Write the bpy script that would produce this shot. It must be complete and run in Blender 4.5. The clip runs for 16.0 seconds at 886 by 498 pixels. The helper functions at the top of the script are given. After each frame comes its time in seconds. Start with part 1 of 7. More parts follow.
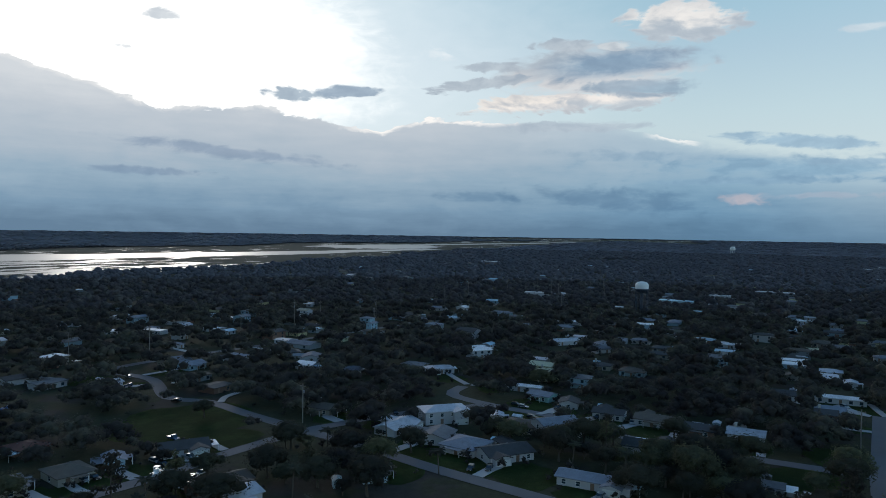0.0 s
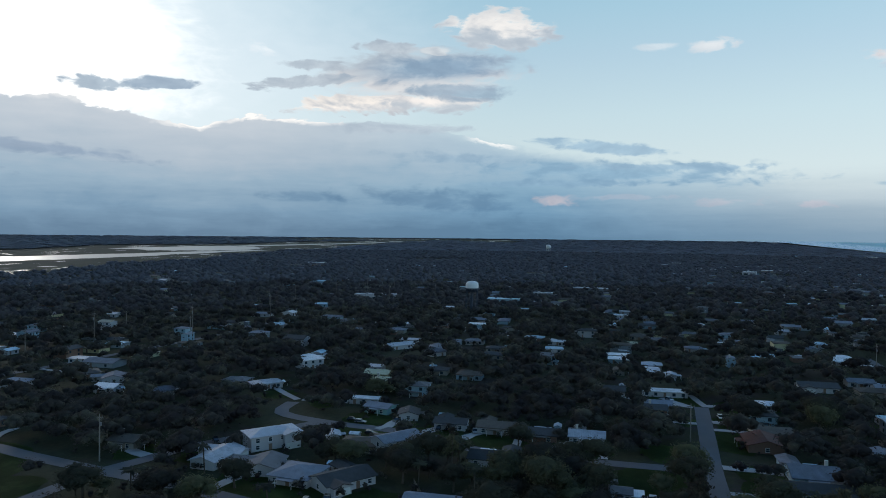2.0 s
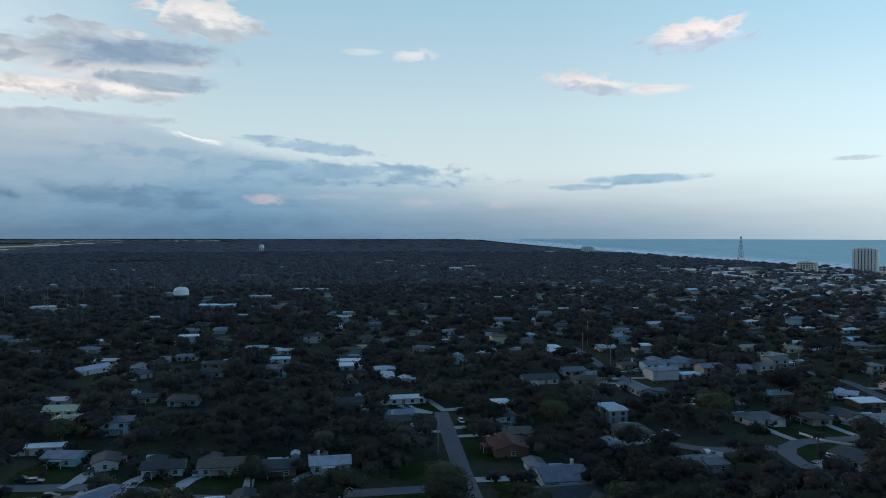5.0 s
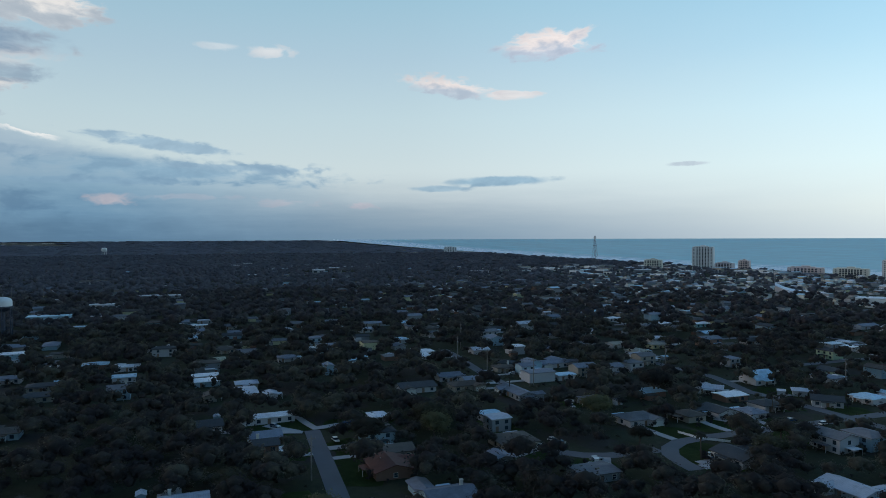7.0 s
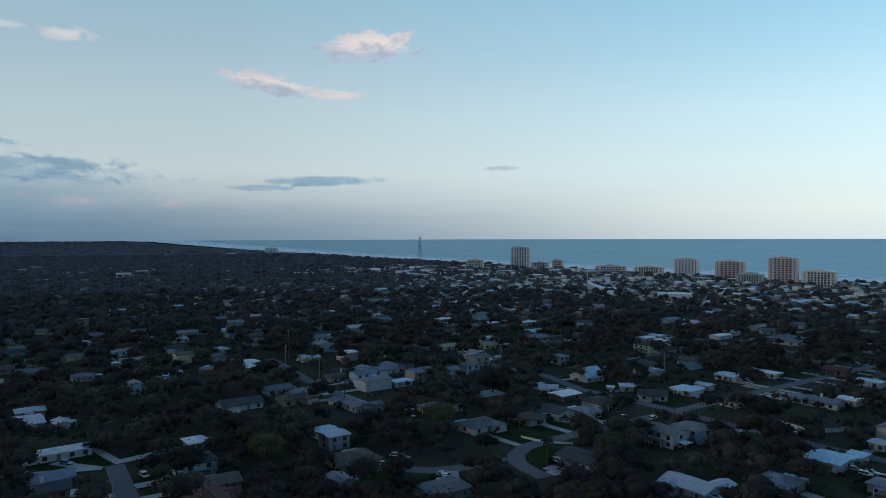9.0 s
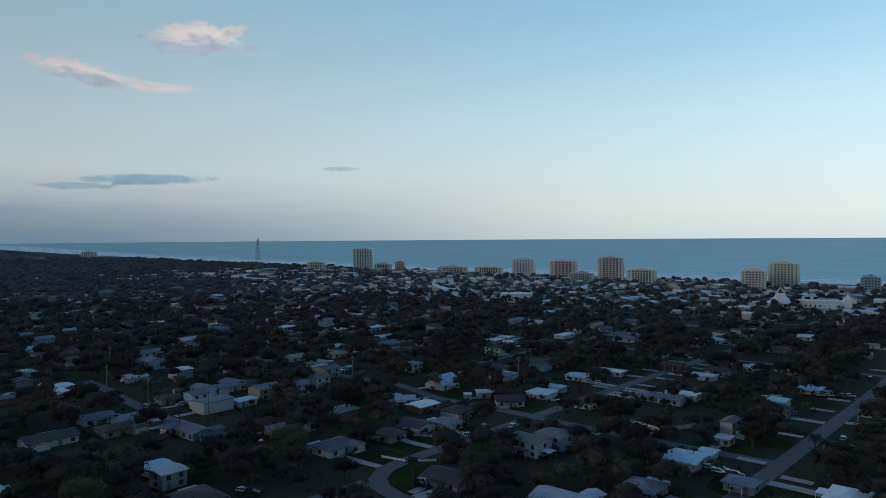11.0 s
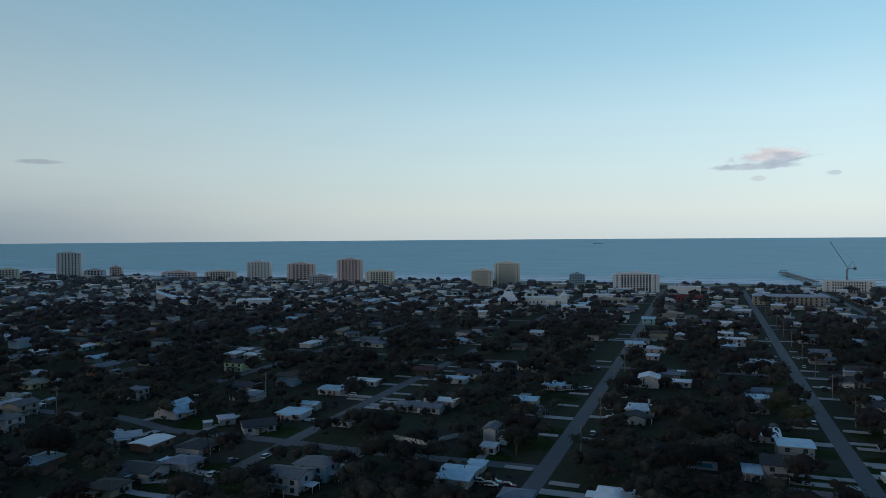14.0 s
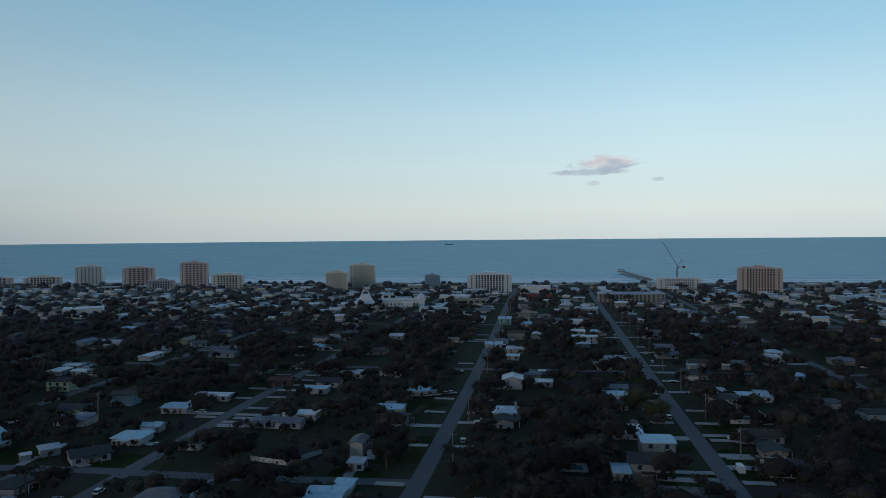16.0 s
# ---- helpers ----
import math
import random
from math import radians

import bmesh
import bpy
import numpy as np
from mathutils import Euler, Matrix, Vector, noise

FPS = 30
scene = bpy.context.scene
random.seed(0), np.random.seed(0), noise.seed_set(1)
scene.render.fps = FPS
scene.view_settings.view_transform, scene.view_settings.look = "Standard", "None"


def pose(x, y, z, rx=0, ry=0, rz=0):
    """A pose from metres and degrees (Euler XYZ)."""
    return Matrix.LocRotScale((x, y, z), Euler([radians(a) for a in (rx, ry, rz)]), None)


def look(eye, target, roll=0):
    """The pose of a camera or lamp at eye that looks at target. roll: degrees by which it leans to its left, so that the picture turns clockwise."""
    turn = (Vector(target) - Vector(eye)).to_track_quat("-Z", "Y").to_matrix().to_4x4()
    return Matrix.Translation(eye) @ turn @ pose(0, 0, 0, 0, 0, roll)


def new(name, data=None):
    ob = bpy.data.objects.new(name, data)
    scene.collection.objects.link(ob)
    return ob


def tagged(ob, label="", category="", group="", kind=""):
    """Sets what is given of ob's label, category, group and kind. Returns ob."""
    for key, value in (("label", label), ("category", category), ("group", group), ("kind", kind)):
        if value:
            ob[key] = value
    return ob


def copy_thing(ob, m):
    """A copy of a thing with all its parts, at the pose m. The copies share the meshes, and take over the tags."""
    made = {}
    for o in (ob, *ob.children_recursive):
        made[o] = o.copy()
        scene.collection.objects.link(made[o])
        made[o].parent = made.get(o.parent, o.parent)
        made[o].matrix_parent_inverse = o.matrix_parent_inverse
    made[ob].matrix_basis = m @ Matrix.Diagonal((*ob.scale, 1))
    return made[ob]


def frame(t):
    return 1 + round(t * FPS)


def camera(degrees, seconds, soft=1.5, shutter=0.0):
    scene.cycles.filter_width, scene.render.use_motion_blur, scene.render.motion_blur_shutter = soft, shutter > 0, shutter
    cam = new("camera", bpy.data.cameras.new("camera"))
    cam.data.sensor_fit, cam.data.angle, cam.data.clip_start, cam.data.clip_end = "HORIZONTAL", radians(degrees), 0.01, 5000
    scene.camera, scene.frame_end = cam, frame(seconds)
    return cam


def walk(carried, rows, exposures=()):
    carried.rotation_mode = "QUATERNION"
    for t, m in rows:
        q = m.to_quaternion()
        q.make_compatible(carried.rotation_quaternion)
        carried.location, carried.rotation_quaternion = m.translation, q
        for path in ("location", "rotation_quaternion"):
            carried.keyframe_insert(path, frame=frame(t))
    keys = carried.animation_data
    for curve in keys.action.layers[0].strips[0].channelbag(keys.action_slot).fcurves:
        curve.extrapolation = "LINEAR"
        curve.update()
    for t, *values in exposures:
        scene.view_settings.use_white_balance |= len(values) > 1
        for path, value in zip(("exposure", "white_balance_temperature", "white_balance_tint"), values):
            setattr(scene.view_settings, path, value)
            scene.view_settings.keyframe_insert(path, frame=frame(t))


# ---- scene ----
# ---------------------------------------------------------------- camera
cam = camera(64.65, 16.0, soft=0.5)
PATH = [
    (0, 79.96, 18.67, 74.16, 116.94, -1.35, -0.88),
    (0.5, 75.22, 15.68, 74.37, 113.79, -1.32, -0.79),
    (1, 70.39, 12.79, 74.50, 109.67, -1.28, -0.70),
    (1.5, 65.33, 10.02, 74.56, 106.01, -1.21, -0.65),
    (2, 60.09, 7.60, 74.49, 102.80, -1.18, -0.57),
    (2.5, 54.80, 5.24, 74.48, 99.18, -1.14, -0.46),
    (3, 49.61, 3.32, 74.56, 95.26, -1.14, -0.36),
    (3.5, 44.59, 1.57, 74.62, 91.21, -1.14, -0.29),
    (4, 39.10, 0.24, 74.60, 87.30, -1.13, -0.23),
    (4.5, 33.70, -1.11, 74.60, 83.43, -1.12, -0.19),
    (5, 27.68, -1.62, 74.69, 79.56, -1.12, -0.09),
    (5.2, 25.39, -1.69, 74.68, 78.09, -1.11, -0.08),
    (7.3, 2.03, -0.43, 74.43, 67.01, -1.06, 0.14),
    (7.5, -0.00, -0.01, 74.39, 66.06, -1.06, 0.06),
    (8, -5.33, 1.06, 74.26, 62.02, -1.04, 0.11),
    (8.5, -10.61, 2.59, 74.14, 57.54, -1.03, 0.11),
    (9, -16.10, 4.03, 74.14, 53.87, -1.04, 0.16),
    (9.2, -18.06, 4.78, 74.21, 52.55, -1.07, 0.17),
    (11.3, -36.62, 13.17, 75.61, 38.61, -1.03, 0.36),
    (11.5, -38.30, 14.16, 75.69, 37.08, -1.05, 0.33),
    (12, -42.58, 17.17, 75.75, 33.16, -1.04, 0.44),
    (12.5, -46.64, 20.49, 75.73, 29.36, -1.04, 0.43),
    (13, -50.25, 24.08, 75.71, 25.80, -1.03, 0.41),
    (13.5, -53.29, 27.86, 75.78, 22.37, -1.03, 0.42),
    (14, -56.32, 31.80, 75.78, 19.19, -1.02, 0.43),
    (14.5, -59.09, 36.12, 75.77, 16.10, -1.03, 0.45),
    (15, -61.36, 40.53, 75.80, 13.13, -1.01, 0.49),
    (15.5, -63.12, 44.11, 75.83, 10.39, -1.00, 0.54),
    (16, -64.95, 44.70, 75.71, 7.10, -1.00, 0.50),
]
walk(cam, [(t, pose(x, y, z, 90 + p, r, w)) for t, x, y, z, w, p, r in PATH],
     exposures=[(0, 0.24), (2, 0.33), (3.5, 0.35), (5, 0.3), (7.5, 0.14), (9, 0.0), (12, -0.27), (14, -0.4), (16, -0.48)])

# ---------------------------------------------------------------- sky and sun
SUN_AZ, SUN_EL = 139.0, 15.5          # degrees; az counts from +y towards -x
SKY = 0.08


class Nodes:
    """Short names for node arithmetic in one tree."""

    def __init__(self, tree):
        self.tree = tree

    def add(self, kind, **sets):
        n = self.tree.nodes.new(kind)
        for k, v in sets.items():
            n.inputs[k].default_value = v
        return n

    def link(self, a, b):
        self.tree.links.new(a, b)

    def math(self, op, a, b=0.0, c=0.0, clamp=False):
        n = self.tree.nodes.new("ShaderNodeMath")
        n.operation, n.use_clamp = op, clamp
        for i, v in enumerate((a, b, c)):
            if isinstance(v, (int, float)):
                n.inputs[i].default_value = v
            else:
                self.link(v, n.inputs[i])
        return n.outputs[0]

    def smooth(self, v, lo, hi, a=0.0, b=1.0):
        n = self.tree.nodes.new("ShaderNodeMapRange")
        n.interpolation_type = "SMOOTHSTEP"
        self.link(v, n.inputs[0])
        for i, x in zip((1, 2, 3, 4), (lo, hi, a, b)):
            n.inputs[i].default_value = x
        return n.outputs[0]

    def mix(self, fac, a, b):
        n = self.tree.nodes.new("ShaderNodeMix")
        n.data_type = "RGBA"
        for s, v in ((n.inputs[0], fac), (n.inputs[6], a), (n.inputs[7], b)):
            if isinstance(v, (int, float)):
                s.default_value = v
            elif isinstance(v, tuple):
                s.default_value = (*v, 1.0)
            else:
                self.link(v, s)
        return n.outputs[2]

    def noise(self, vec, scale, detail=4.0, rough=0.55):
        n = self.add("ShaderNodeTexNoise", Scale=scale, Detail=detail, Roughness=rough)
        if vec is not None:
            self.link(vec, n.inputs["Vector"])
        return n.outputs["Fac"]

    def ramp(self, v, stops):
        n = self.tree.nodes.new("ShaderNodeValToRGB")
        self.link(v, n.inputs[0])
        e = n.color_ramp.elements
        while len(e) < len(stops):
            e.new(0.5)
        for el, (p, c) in zip(e, stops):
            el.position = p
            el.color = (*c, 1.0) if isinstance(c, tuple) else (c, c, c, 1.0)
        return n.outputs[0]


def build_sky():
    world = bpy.data.worlds.new("evening_sky")
    scene.world = world
    world.use_nodes = True
    t = world.node_tree
    t.nodes.clear()
    N = Nodes(t)
    out = t.nodes.new("ShaderNodeOutputWorld")
    back = t.nodes.new("ShaderNodeBackground")
    N.link(back.outputs[0], out.inputs[0])
    back.inputs[1].default_value = SKY
    sky = t.nodes.new("ShaderNodeTexSky")
    sky.sky_type = "NISHITA"
    sky.sun_disc = False
    sky.sun_elevation = radians(SUN_EL)
    sky.sun_rotation = radians(-SUN_AZ)
    sky.altitude, sky.air_density, sky.dust_density, sky.ozone_density = 0, 1.0, 1.2, 2.0
    co = t.nodes.new("ShaderNodeTexCoord")
    sep = t.nodes.new("ShaderNodeSeparateXYZ")
    N.link(co.outputs["Generated"], sep.inputs[0])
    x, y, z = sep.outputs
    az = N.math("DEGREES", N.math("ARCTAN2", N.math("MULTIPLY", x, -1.0), y))
    el = N.math("DEGREES", N.math("ARCSINE", z))
    comb = t.nodes.new("ShaderNodeCombineXYZ")
    N.link(N.math("MULTIPLY", az, 0.45), comb.inputs[0])
    N.link(N.math("MULTIPLY", el, 0.95), comb.inputs[1])
    # billows: the noise's own place is pushed about by a wider noise
    push = N.add("ShaderNodeTexNoise", Scale=0.35, Detail=3.0, Roughness=0.5)
    N.link(comb.outputs[0], push.inputs["Vector"])
    shift = t.nodes.new("ShaderNodeVectorMath")
    shift.operation = "MULTIPLY_ADD"
    N.link(push.outputs["Color"], shift.inputs[0])
    shift.inputs[1].default_value = (2.2, 1.3, 0.0)
    N.link(comb.outputs[0], shift.inputs[2])
    flat = shift.outputs[0]
    big = N.math("SUBTRACT", N.noise(flat, 0.22, 5, 0.6), 0.5)
    fine = N.math("SUBTRACT", N.noise(flat, 0.95, 5, 0.5), 0.5)
    tiny = N.math("SUBTRACT", N.noise(flat, 2.6, 5, 0.5), 0.5)
    comb2 = t.nodes.new("ShaderNodeCombineXYZ")
    N.link(N.math("MULTIPLY", az, 0.12), comb2.inputs[0])
    N.link(N.math("MULTIPLY", el, 1.0), comb2.inputs[1])
    streak = N.math("SUBTRACT", N.noise(comb2.outputs[0], 0.8, 5, 0.6), 0.5)
    g = 1.0 / SKY

    def c(r, gg, b):
        return (r * g, gg * g, b * g)

    # clear air: the sky model with the evening's colours over it, paler towards the sun and deep blue overhead
    up = N.math("DIVIDE", el, 90.0)
    east = N.ramp(up, [(0.0, c(0.565, 0.635, 0.65)), (0.022, c(0.625, 0.70, 0.68)), (0.06, c(0.57, 0.72, 0.75)), (0.105, c(0.48, 0.68, 0.77)), (0.155, c(0.335, 0.575, 0.72)), (0.21, c(0.24, 0.48, 0.66)), (0.40, c(0.07, 0.20, 0.38)), (1.0, c(0.036, 0.076, 0.215))])
    west = N.ramp(up, [(0.0, c(0.44, 0.50, 0.55)), (0.03, c(0.56, 0.64, 0.68)), (0.06, c(0.60, 0.71, 0.74)), (0.105, c(0.53, 0.68, 0.74)), (0.155, c(0.43, 0.60, 0.71)), (0.21, c(0.335, 0.55, 0.68)), (0.42, c(0.08, 0.21, 0.38)), (1.0, c(0.036, 0.076, 0.215))])
    col = N.mix(N.smooth(N.math("ADD", az, N.math("MULTIPLY", big, 12.0)), 18.0, 72.0), east, west)
    col = N.mix(0.07, col, sky.outputs[0])
    # bluish haze low in the north-west
    low = N.math("MULTIPLY", N.smooth(N.math("ADD", el, N.math("MULTIPLY", streak, 2.0)), 5.2, -0.6), N.smooth(az, 26.0, 78.0))
    col = N.mix(N.math("MULTIPLY", low, 0.92), col, c(0.155, 0.265, 0.375))
    # the thin bright cloud before the sun
    dx = N.math("DIVIDE", N.math("SUBTRACT", az, 144.0), 22.0)
    dy = N.math("DIVIDE", N.math("SUBTRACT", el, 13.0), 9.0)
    rad = N.math("ADD", N.math("SQRT", N.math("ADD", N.math("MULTIPLY", dx, dx), N.math("MULTIPLY", dy, dy))), N.math("ADD", N.math("MULTIPLY", big, 0.35), N.math("MULTIPLY", fine, 0.22)))
    col = N.mix(N.math("MULTIPLY", N.smooth(rad, 2.2, 0.7), 0.85), col, c(0.80, 0.90, 0.96))
    col = N.mix(N.smooth(N.math("ADD", rad, N.math("MULTIPLY", N.math("ADD", streak, tiny), 0.16)), 1.12, 0.66), col, c(1.25, 1.25, 1.23))

    def bank(col, stops, rough=0.9):
        """The cloud bank under a crisp lumpy upper edge; stops: (az, el)."""
        lo, hi = stops[0][0], stops[-1][0]
        u = N.math("DIVIDE", N.math("SUBTRACT", az, lo), hi - lo)
        top = N.math("MULTIPLY", N.ramp(u, [((a - lo) / (hi - lo), e / 20.0) for a, e in stops]), 20.0)
        under = N.math("SUBTRACT", N.math("ADD", top, N.math("ADD", N.math("MULTIPLY", fine, rough), N.math("MULTIPLY", tiny, 0.7))), el)
        wob = N.math("ADD", el, N.math("ADD", N.math("MULTIPLY", big, 2.8), N.math("ADD", N.math("MULTIPLY", streak, 3.0), N.math("MULTIPLY", fine, 1.6))))
        body = N.ramp(N.math("DIVIDE", wob, 12.0), [(0.0, c(0.135, 0.225, 0.33)), (0.16, c(0.205, 0.325, 0.45)), (0.33, c(0.31, 0.43, 0.54)), (0.50, c(0.42, 0.505, 0.59)), (0.76, c(0.55, 0.605, 0.665)), (0.9, c(0.66, 0.70, 0.74))])
        cool = N.mix(N.smooth(az, 122.0, 92.0), (1.0, 1.0, 1.0), (0.76, 0.91, 0.97))
        both = t.nodes.new("ShaderNodeVectorMath")
        both.operation = "MULTIPLY"
        N.link(body, both.inputs[0])
        N.link(cool, both.inputs[1])
        fade = N.smooth(az, 68.0, 98.0)
        soft = N.smooth(az, 96.0, 108.0)
        hard = N.math("ADD", N.math("MULTIPLY", N.smooth(under, -0.06, 0.10), soft), N.math("MULTIPLY", N.smooth(under, -0.4, 0.9), N.math("SUBTRACT", 1.0, soft)))
        col = N.mix(N.math("MULTIPLY", hard, fade), col, both.outputs[0])
        edge = N.math("MULTIPLY", N.smooth(under, -0.06, 0.06), N.smooth(under, 0.42, 0.06))
        lit = N.math("ADD", N.math("MULTIPLY", N.smooth(az, 109.0, 113.0), N.smooth(az, 127.0, 122.0)), N.math("MULTIPLY", N.smooth(az, 126.0, 131.0), 0.35))
        lit = N.math("MAXIMUM", lit, N.math("MULTIPLY", N.math("MULTIPLY", N.smooth(az, 96.5, 98.0), N.smooth(az, 101.5, 99.5)), 0.7))
        edge = N.math("MULTIPLY", edge, N.math("MULTIPLY", lit, N.smooth(N.math("ADD", big, fine), -0.22, 0.06)))
        return N.mix(edge, col, c(1.0, 0.98, 0.95))

    col = bank(col, [(60.0, 2.0), (76.0, 4.0), (86.0, 5.2), (97.5, 7.2), (104.0, 8.6), (108.6, 9.1), (113.0, 8.9), (117.5, 9.2), (120.1, 8.8), (122.1, 8.0), (124.2, 8.3), (128.0, 8.9), (131.0, 9.6), (135.0, 9.4), (139.0, 9.0), (145.0, 10.8), (150.0, 12.0), (175.0, 12.5)])

    def cloud(col, a0, e0, ra, re, tint, strength=1.0, tilt=0.0, ragged=1.0, base=None, soft=0.5):
        """One cloud: an uneven patch with billows inside it; base: the colour of its under side."""
        p = N.math("SUBTRACT", az, a0)
        q = N.math("SUBTRACT", N.math("SUBTRACT", el, e0), N.math("MULTIPLY", p, tilt))
        p = N.math("DIVIDE", p, ra)
        q = N.math("DIVIDE", q, re)
        r = N.math("SQRT", N.math("ADD", N.math("MULTIPLY", p, p), N.math("MULTIPLY", q, q)))
        r = N.math("ADD", r, N.math("MULTIPLY", N.math("ADD", N.math("ADD", fine, N.math("MULTIPLY", tiny, 0.4)), N.math("MULTIPLY", streak, 0.5)), 2.3 * ragged))
        m = N.math("MULTIPLY", N.smooth(r, 1.08, 1.08 - soft), strength)
        shade = tint if base is None else N.mix(N.smooth(N.math("ADD", q, N.math("ADD", N.math("MULTIPLY", fine, 2.8), N.math("MULTIPLY", tiny, 0.6))), -0.5, 0.5), base, tint)
        billow = N.mix(N.smooth(N.math("ADD", fine, N.math("MULTIPLY", tiny, 0.35)), -0.25, 0.25), (0.84, 0.86, 0.89), (1.16, 1.13, 1.10))
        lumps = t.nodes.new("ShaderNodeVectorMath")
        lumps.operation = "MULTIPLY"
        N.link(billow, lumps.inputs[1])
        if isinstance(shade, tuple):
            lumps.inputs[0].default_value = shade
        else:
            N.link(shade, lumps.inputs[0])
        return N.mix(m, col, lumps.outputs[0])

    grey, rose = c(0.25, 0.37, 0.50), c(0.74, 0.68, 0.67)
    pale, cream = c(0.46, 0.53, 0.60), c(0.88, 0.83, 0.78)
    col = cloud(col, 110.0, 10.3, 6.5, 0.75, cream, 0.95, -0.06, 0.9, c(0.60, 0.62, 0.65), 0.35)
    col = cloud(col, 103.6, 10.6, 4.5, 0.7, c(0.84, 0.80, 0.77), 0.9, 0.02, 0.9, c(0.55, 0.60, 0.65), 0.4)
    col = cloud(col, 105.0, 12.9, 8.4, 2.1, c(0.44, 0.51, 0.58), 0.95, -0.05, 0.42, c(0.66, 0.67, 0.69), 0.45)
    col = cloud(col, 107.0, 14.7, 3.4, 0.5, pale, 0.9, 0.02, 0.8, None, 0.5)
    col = cloud(col, 114.3, 11.9, 3.6, 0.55, pale, 0.9, -0.10, 1.0, None, 0.4)
    col = cloud(col, 113.0, 13.2, 2.8, 0.4, pale, 0.8, 0.0, 1.0, None, 0.5)
    col = cloud(col, 103.0, 13.3, 7.6, 1.35, grey, 0.92, -0.05, 0.42, None, 0.8)
    col = cloud(col, 102.0, 11.5, 5.0, 0.95, c(0.31, 0.42, 0.53), 0.8, 0.03, 0.85, None, 0.7)
    col = cloud(col, 106.0, 8.5, 7.0, 0.5, c(0.46, 0.54, 0.62), 0.7, -0.02, 0.9, None, 0.7)
    col = cloud(col, 98.6, 16.0, 4.3, 1.6, c(0.78, 0.77, 0.76), 0.95, 0.02, 0.8, c(0.50, 0.56, 0.62), 0.35)
    col = cloud(col, 103.5, 14.6, 1.6, 0.35, c(0.6, 0.65, 0.69), 0.8, 0.0, 0.8, None, 0.4)
    col = cloud(col, 128.4, 10.7, 2.6, 0.6, c(0.34, 0.44, 0.54), 0.9, -0.02, 1.1, None, 0.5)
    col = cloud(col, 124.8, 11.1, 3.2, 0.5, c(0.34, 0.44, 0.55), 0.95, -0.04, 0.7, None, 0.35)
    col = cloud(col, 117.0, 14.2, 2.0, 0.5, c(0.88, 0.92, 0.95), 0.5, 0.1, 1.2, None, 0.8)
    col = cloud(col, 86.0, 14.5, 1.6, 0.35, c(0.72, 0.76, 0.79), 0.5, 0.0, 1.1, None, 0.8)
    col = cloud(col, 82.0, 14.3, 1.8, 0.5, c(0.78, 0.76, 0.76), 0.6, 0.0, 1.0, None, 0.6)
    col = cloud(col, 138.6, 15.7, 1.7, 0.4, c(0.55, 0.61, 0.67), 0.8, 0.0, 1.2, None, 0.6)
    col = cloud(col, 141.5, 13.2, 0.8, 0.2, c(0.62, 0.67, 0.72), 0.7, 0.0, 1.2, None, 0.6)
    col = cloud(col, 134.0, 6.0, 9.5, 0.5, c(0.23, 0.32, 0.45), 0.6, 0.08, 0.8, None, 0.7)
    col = cloud(col, 140.0, 4.3, 5.0, 0.35, c(0.20, 0.29, 0.42), 0.6, 0.02, 0.8, None, 0.6)
    col = cloud(col, 103.0, 2.7, 8.0, 1.2, c(0.105, 0.21, 0.34), 0.5, 0.06, 0.9, None, 0.9)
    col = cloud(col, 114.0, 2.9, 4.0, 0.5, c(0.13, 0.24, 0.37), 0.5, 0.0, 0.9, None, 0.8)
    col = cloud(col, 101.0, 6.2, 6.0, 0.6, c(0.24, 0.38, 0.52), 0.5, 0.05, 0.9, None, 0.9)
    col = cloud(col, 90.0, 7.0, 5.5, 0.55, c(0.30, 0.46, 0.60), 0.8, 0.10, 0.8)
    col = cloud(col, 89.0, 5.0, 14.0, 1.15, c(0.25, 0.41, 0.55), 0.9, 0.03, 0.9, None, 0.9)
    col = cloud(col, 93.0, 4.2, 9.0, 0.35, c(0.24, 0.39, 0.53), 0.8, 0.0, 1.0, None, 0.6)
    col = cloud(col, 84.0, 5.4, 7.0, 0.3, c(0.30, 0.45, 0.58), 0.8, 0.02, 1.0, None, 0.6)
    col = cloud(col, 93.8, 2.75, 1.5, 0.5, c(0.66, 0.56, 0.57), 0.55, 0.0, 1.2, None, 0.9)
    col = cloud(col, 89.0, 3.1, 5.0, 0.3, c(0.46, 0.48, 0.56), 0.35, 0.0, 1.5, None, 0.8)
    col = cloud(col, 81.0, 2.7, 2.4, 0.4, c(0.52, 0.49, 0.55), 0.4, 0.0, 1.5, None, 0.8)
    col = cloud(col, 75.0, 2.6, 1.2, 0.35, c(0.56, 0.49, 0.55), 0.4, 0.0, 1.5, None, 0.7)
    col = cloud(col, 59.6, 15.0, 4.0, 1.2, rose, 0.95, -0.05, 0.9, c(0.46, 0.52, 0.62))
    col = cloud(col, 67.6, 11.9, 4.4, 0.8, rose, 0.9, 0.09, 0.8, c(0.46, 0.53, 0.62))
    col = cloud(col, 62.8, 11.3, 2.6, 0.4, rose, 0.7, 0.0, 0.9)
    col = cloud(col, 63.9, 4.45, 4.6, 0.45, c(0.27, 0.42, 0.54), 0.95, -0.02, 0.45)
    col = cloud(col, 68.6, 3.85, 2.7, 0.32, c(0.30, 0.44, 0.55), 0.9, 0.0, 0.5)
    col = cloud(col, 49.0, 5.5, 1.8, 0.22, c(0.40, 0.48, 0.55), 0.9, 0.0, 0.5)
    col = cloud(col, -6.1, 5.75, 2.6, 0.7, c(0.56, 0.55, 0.58), 0.95, -0.06, 0.7, c(0.40, 0.46, 0.53))
    col = cloud(col, -5.0, 5.05, 3.4, 0.3, c(0.40, 0.47, 0.54), 0.9, -0.02, 0.5)
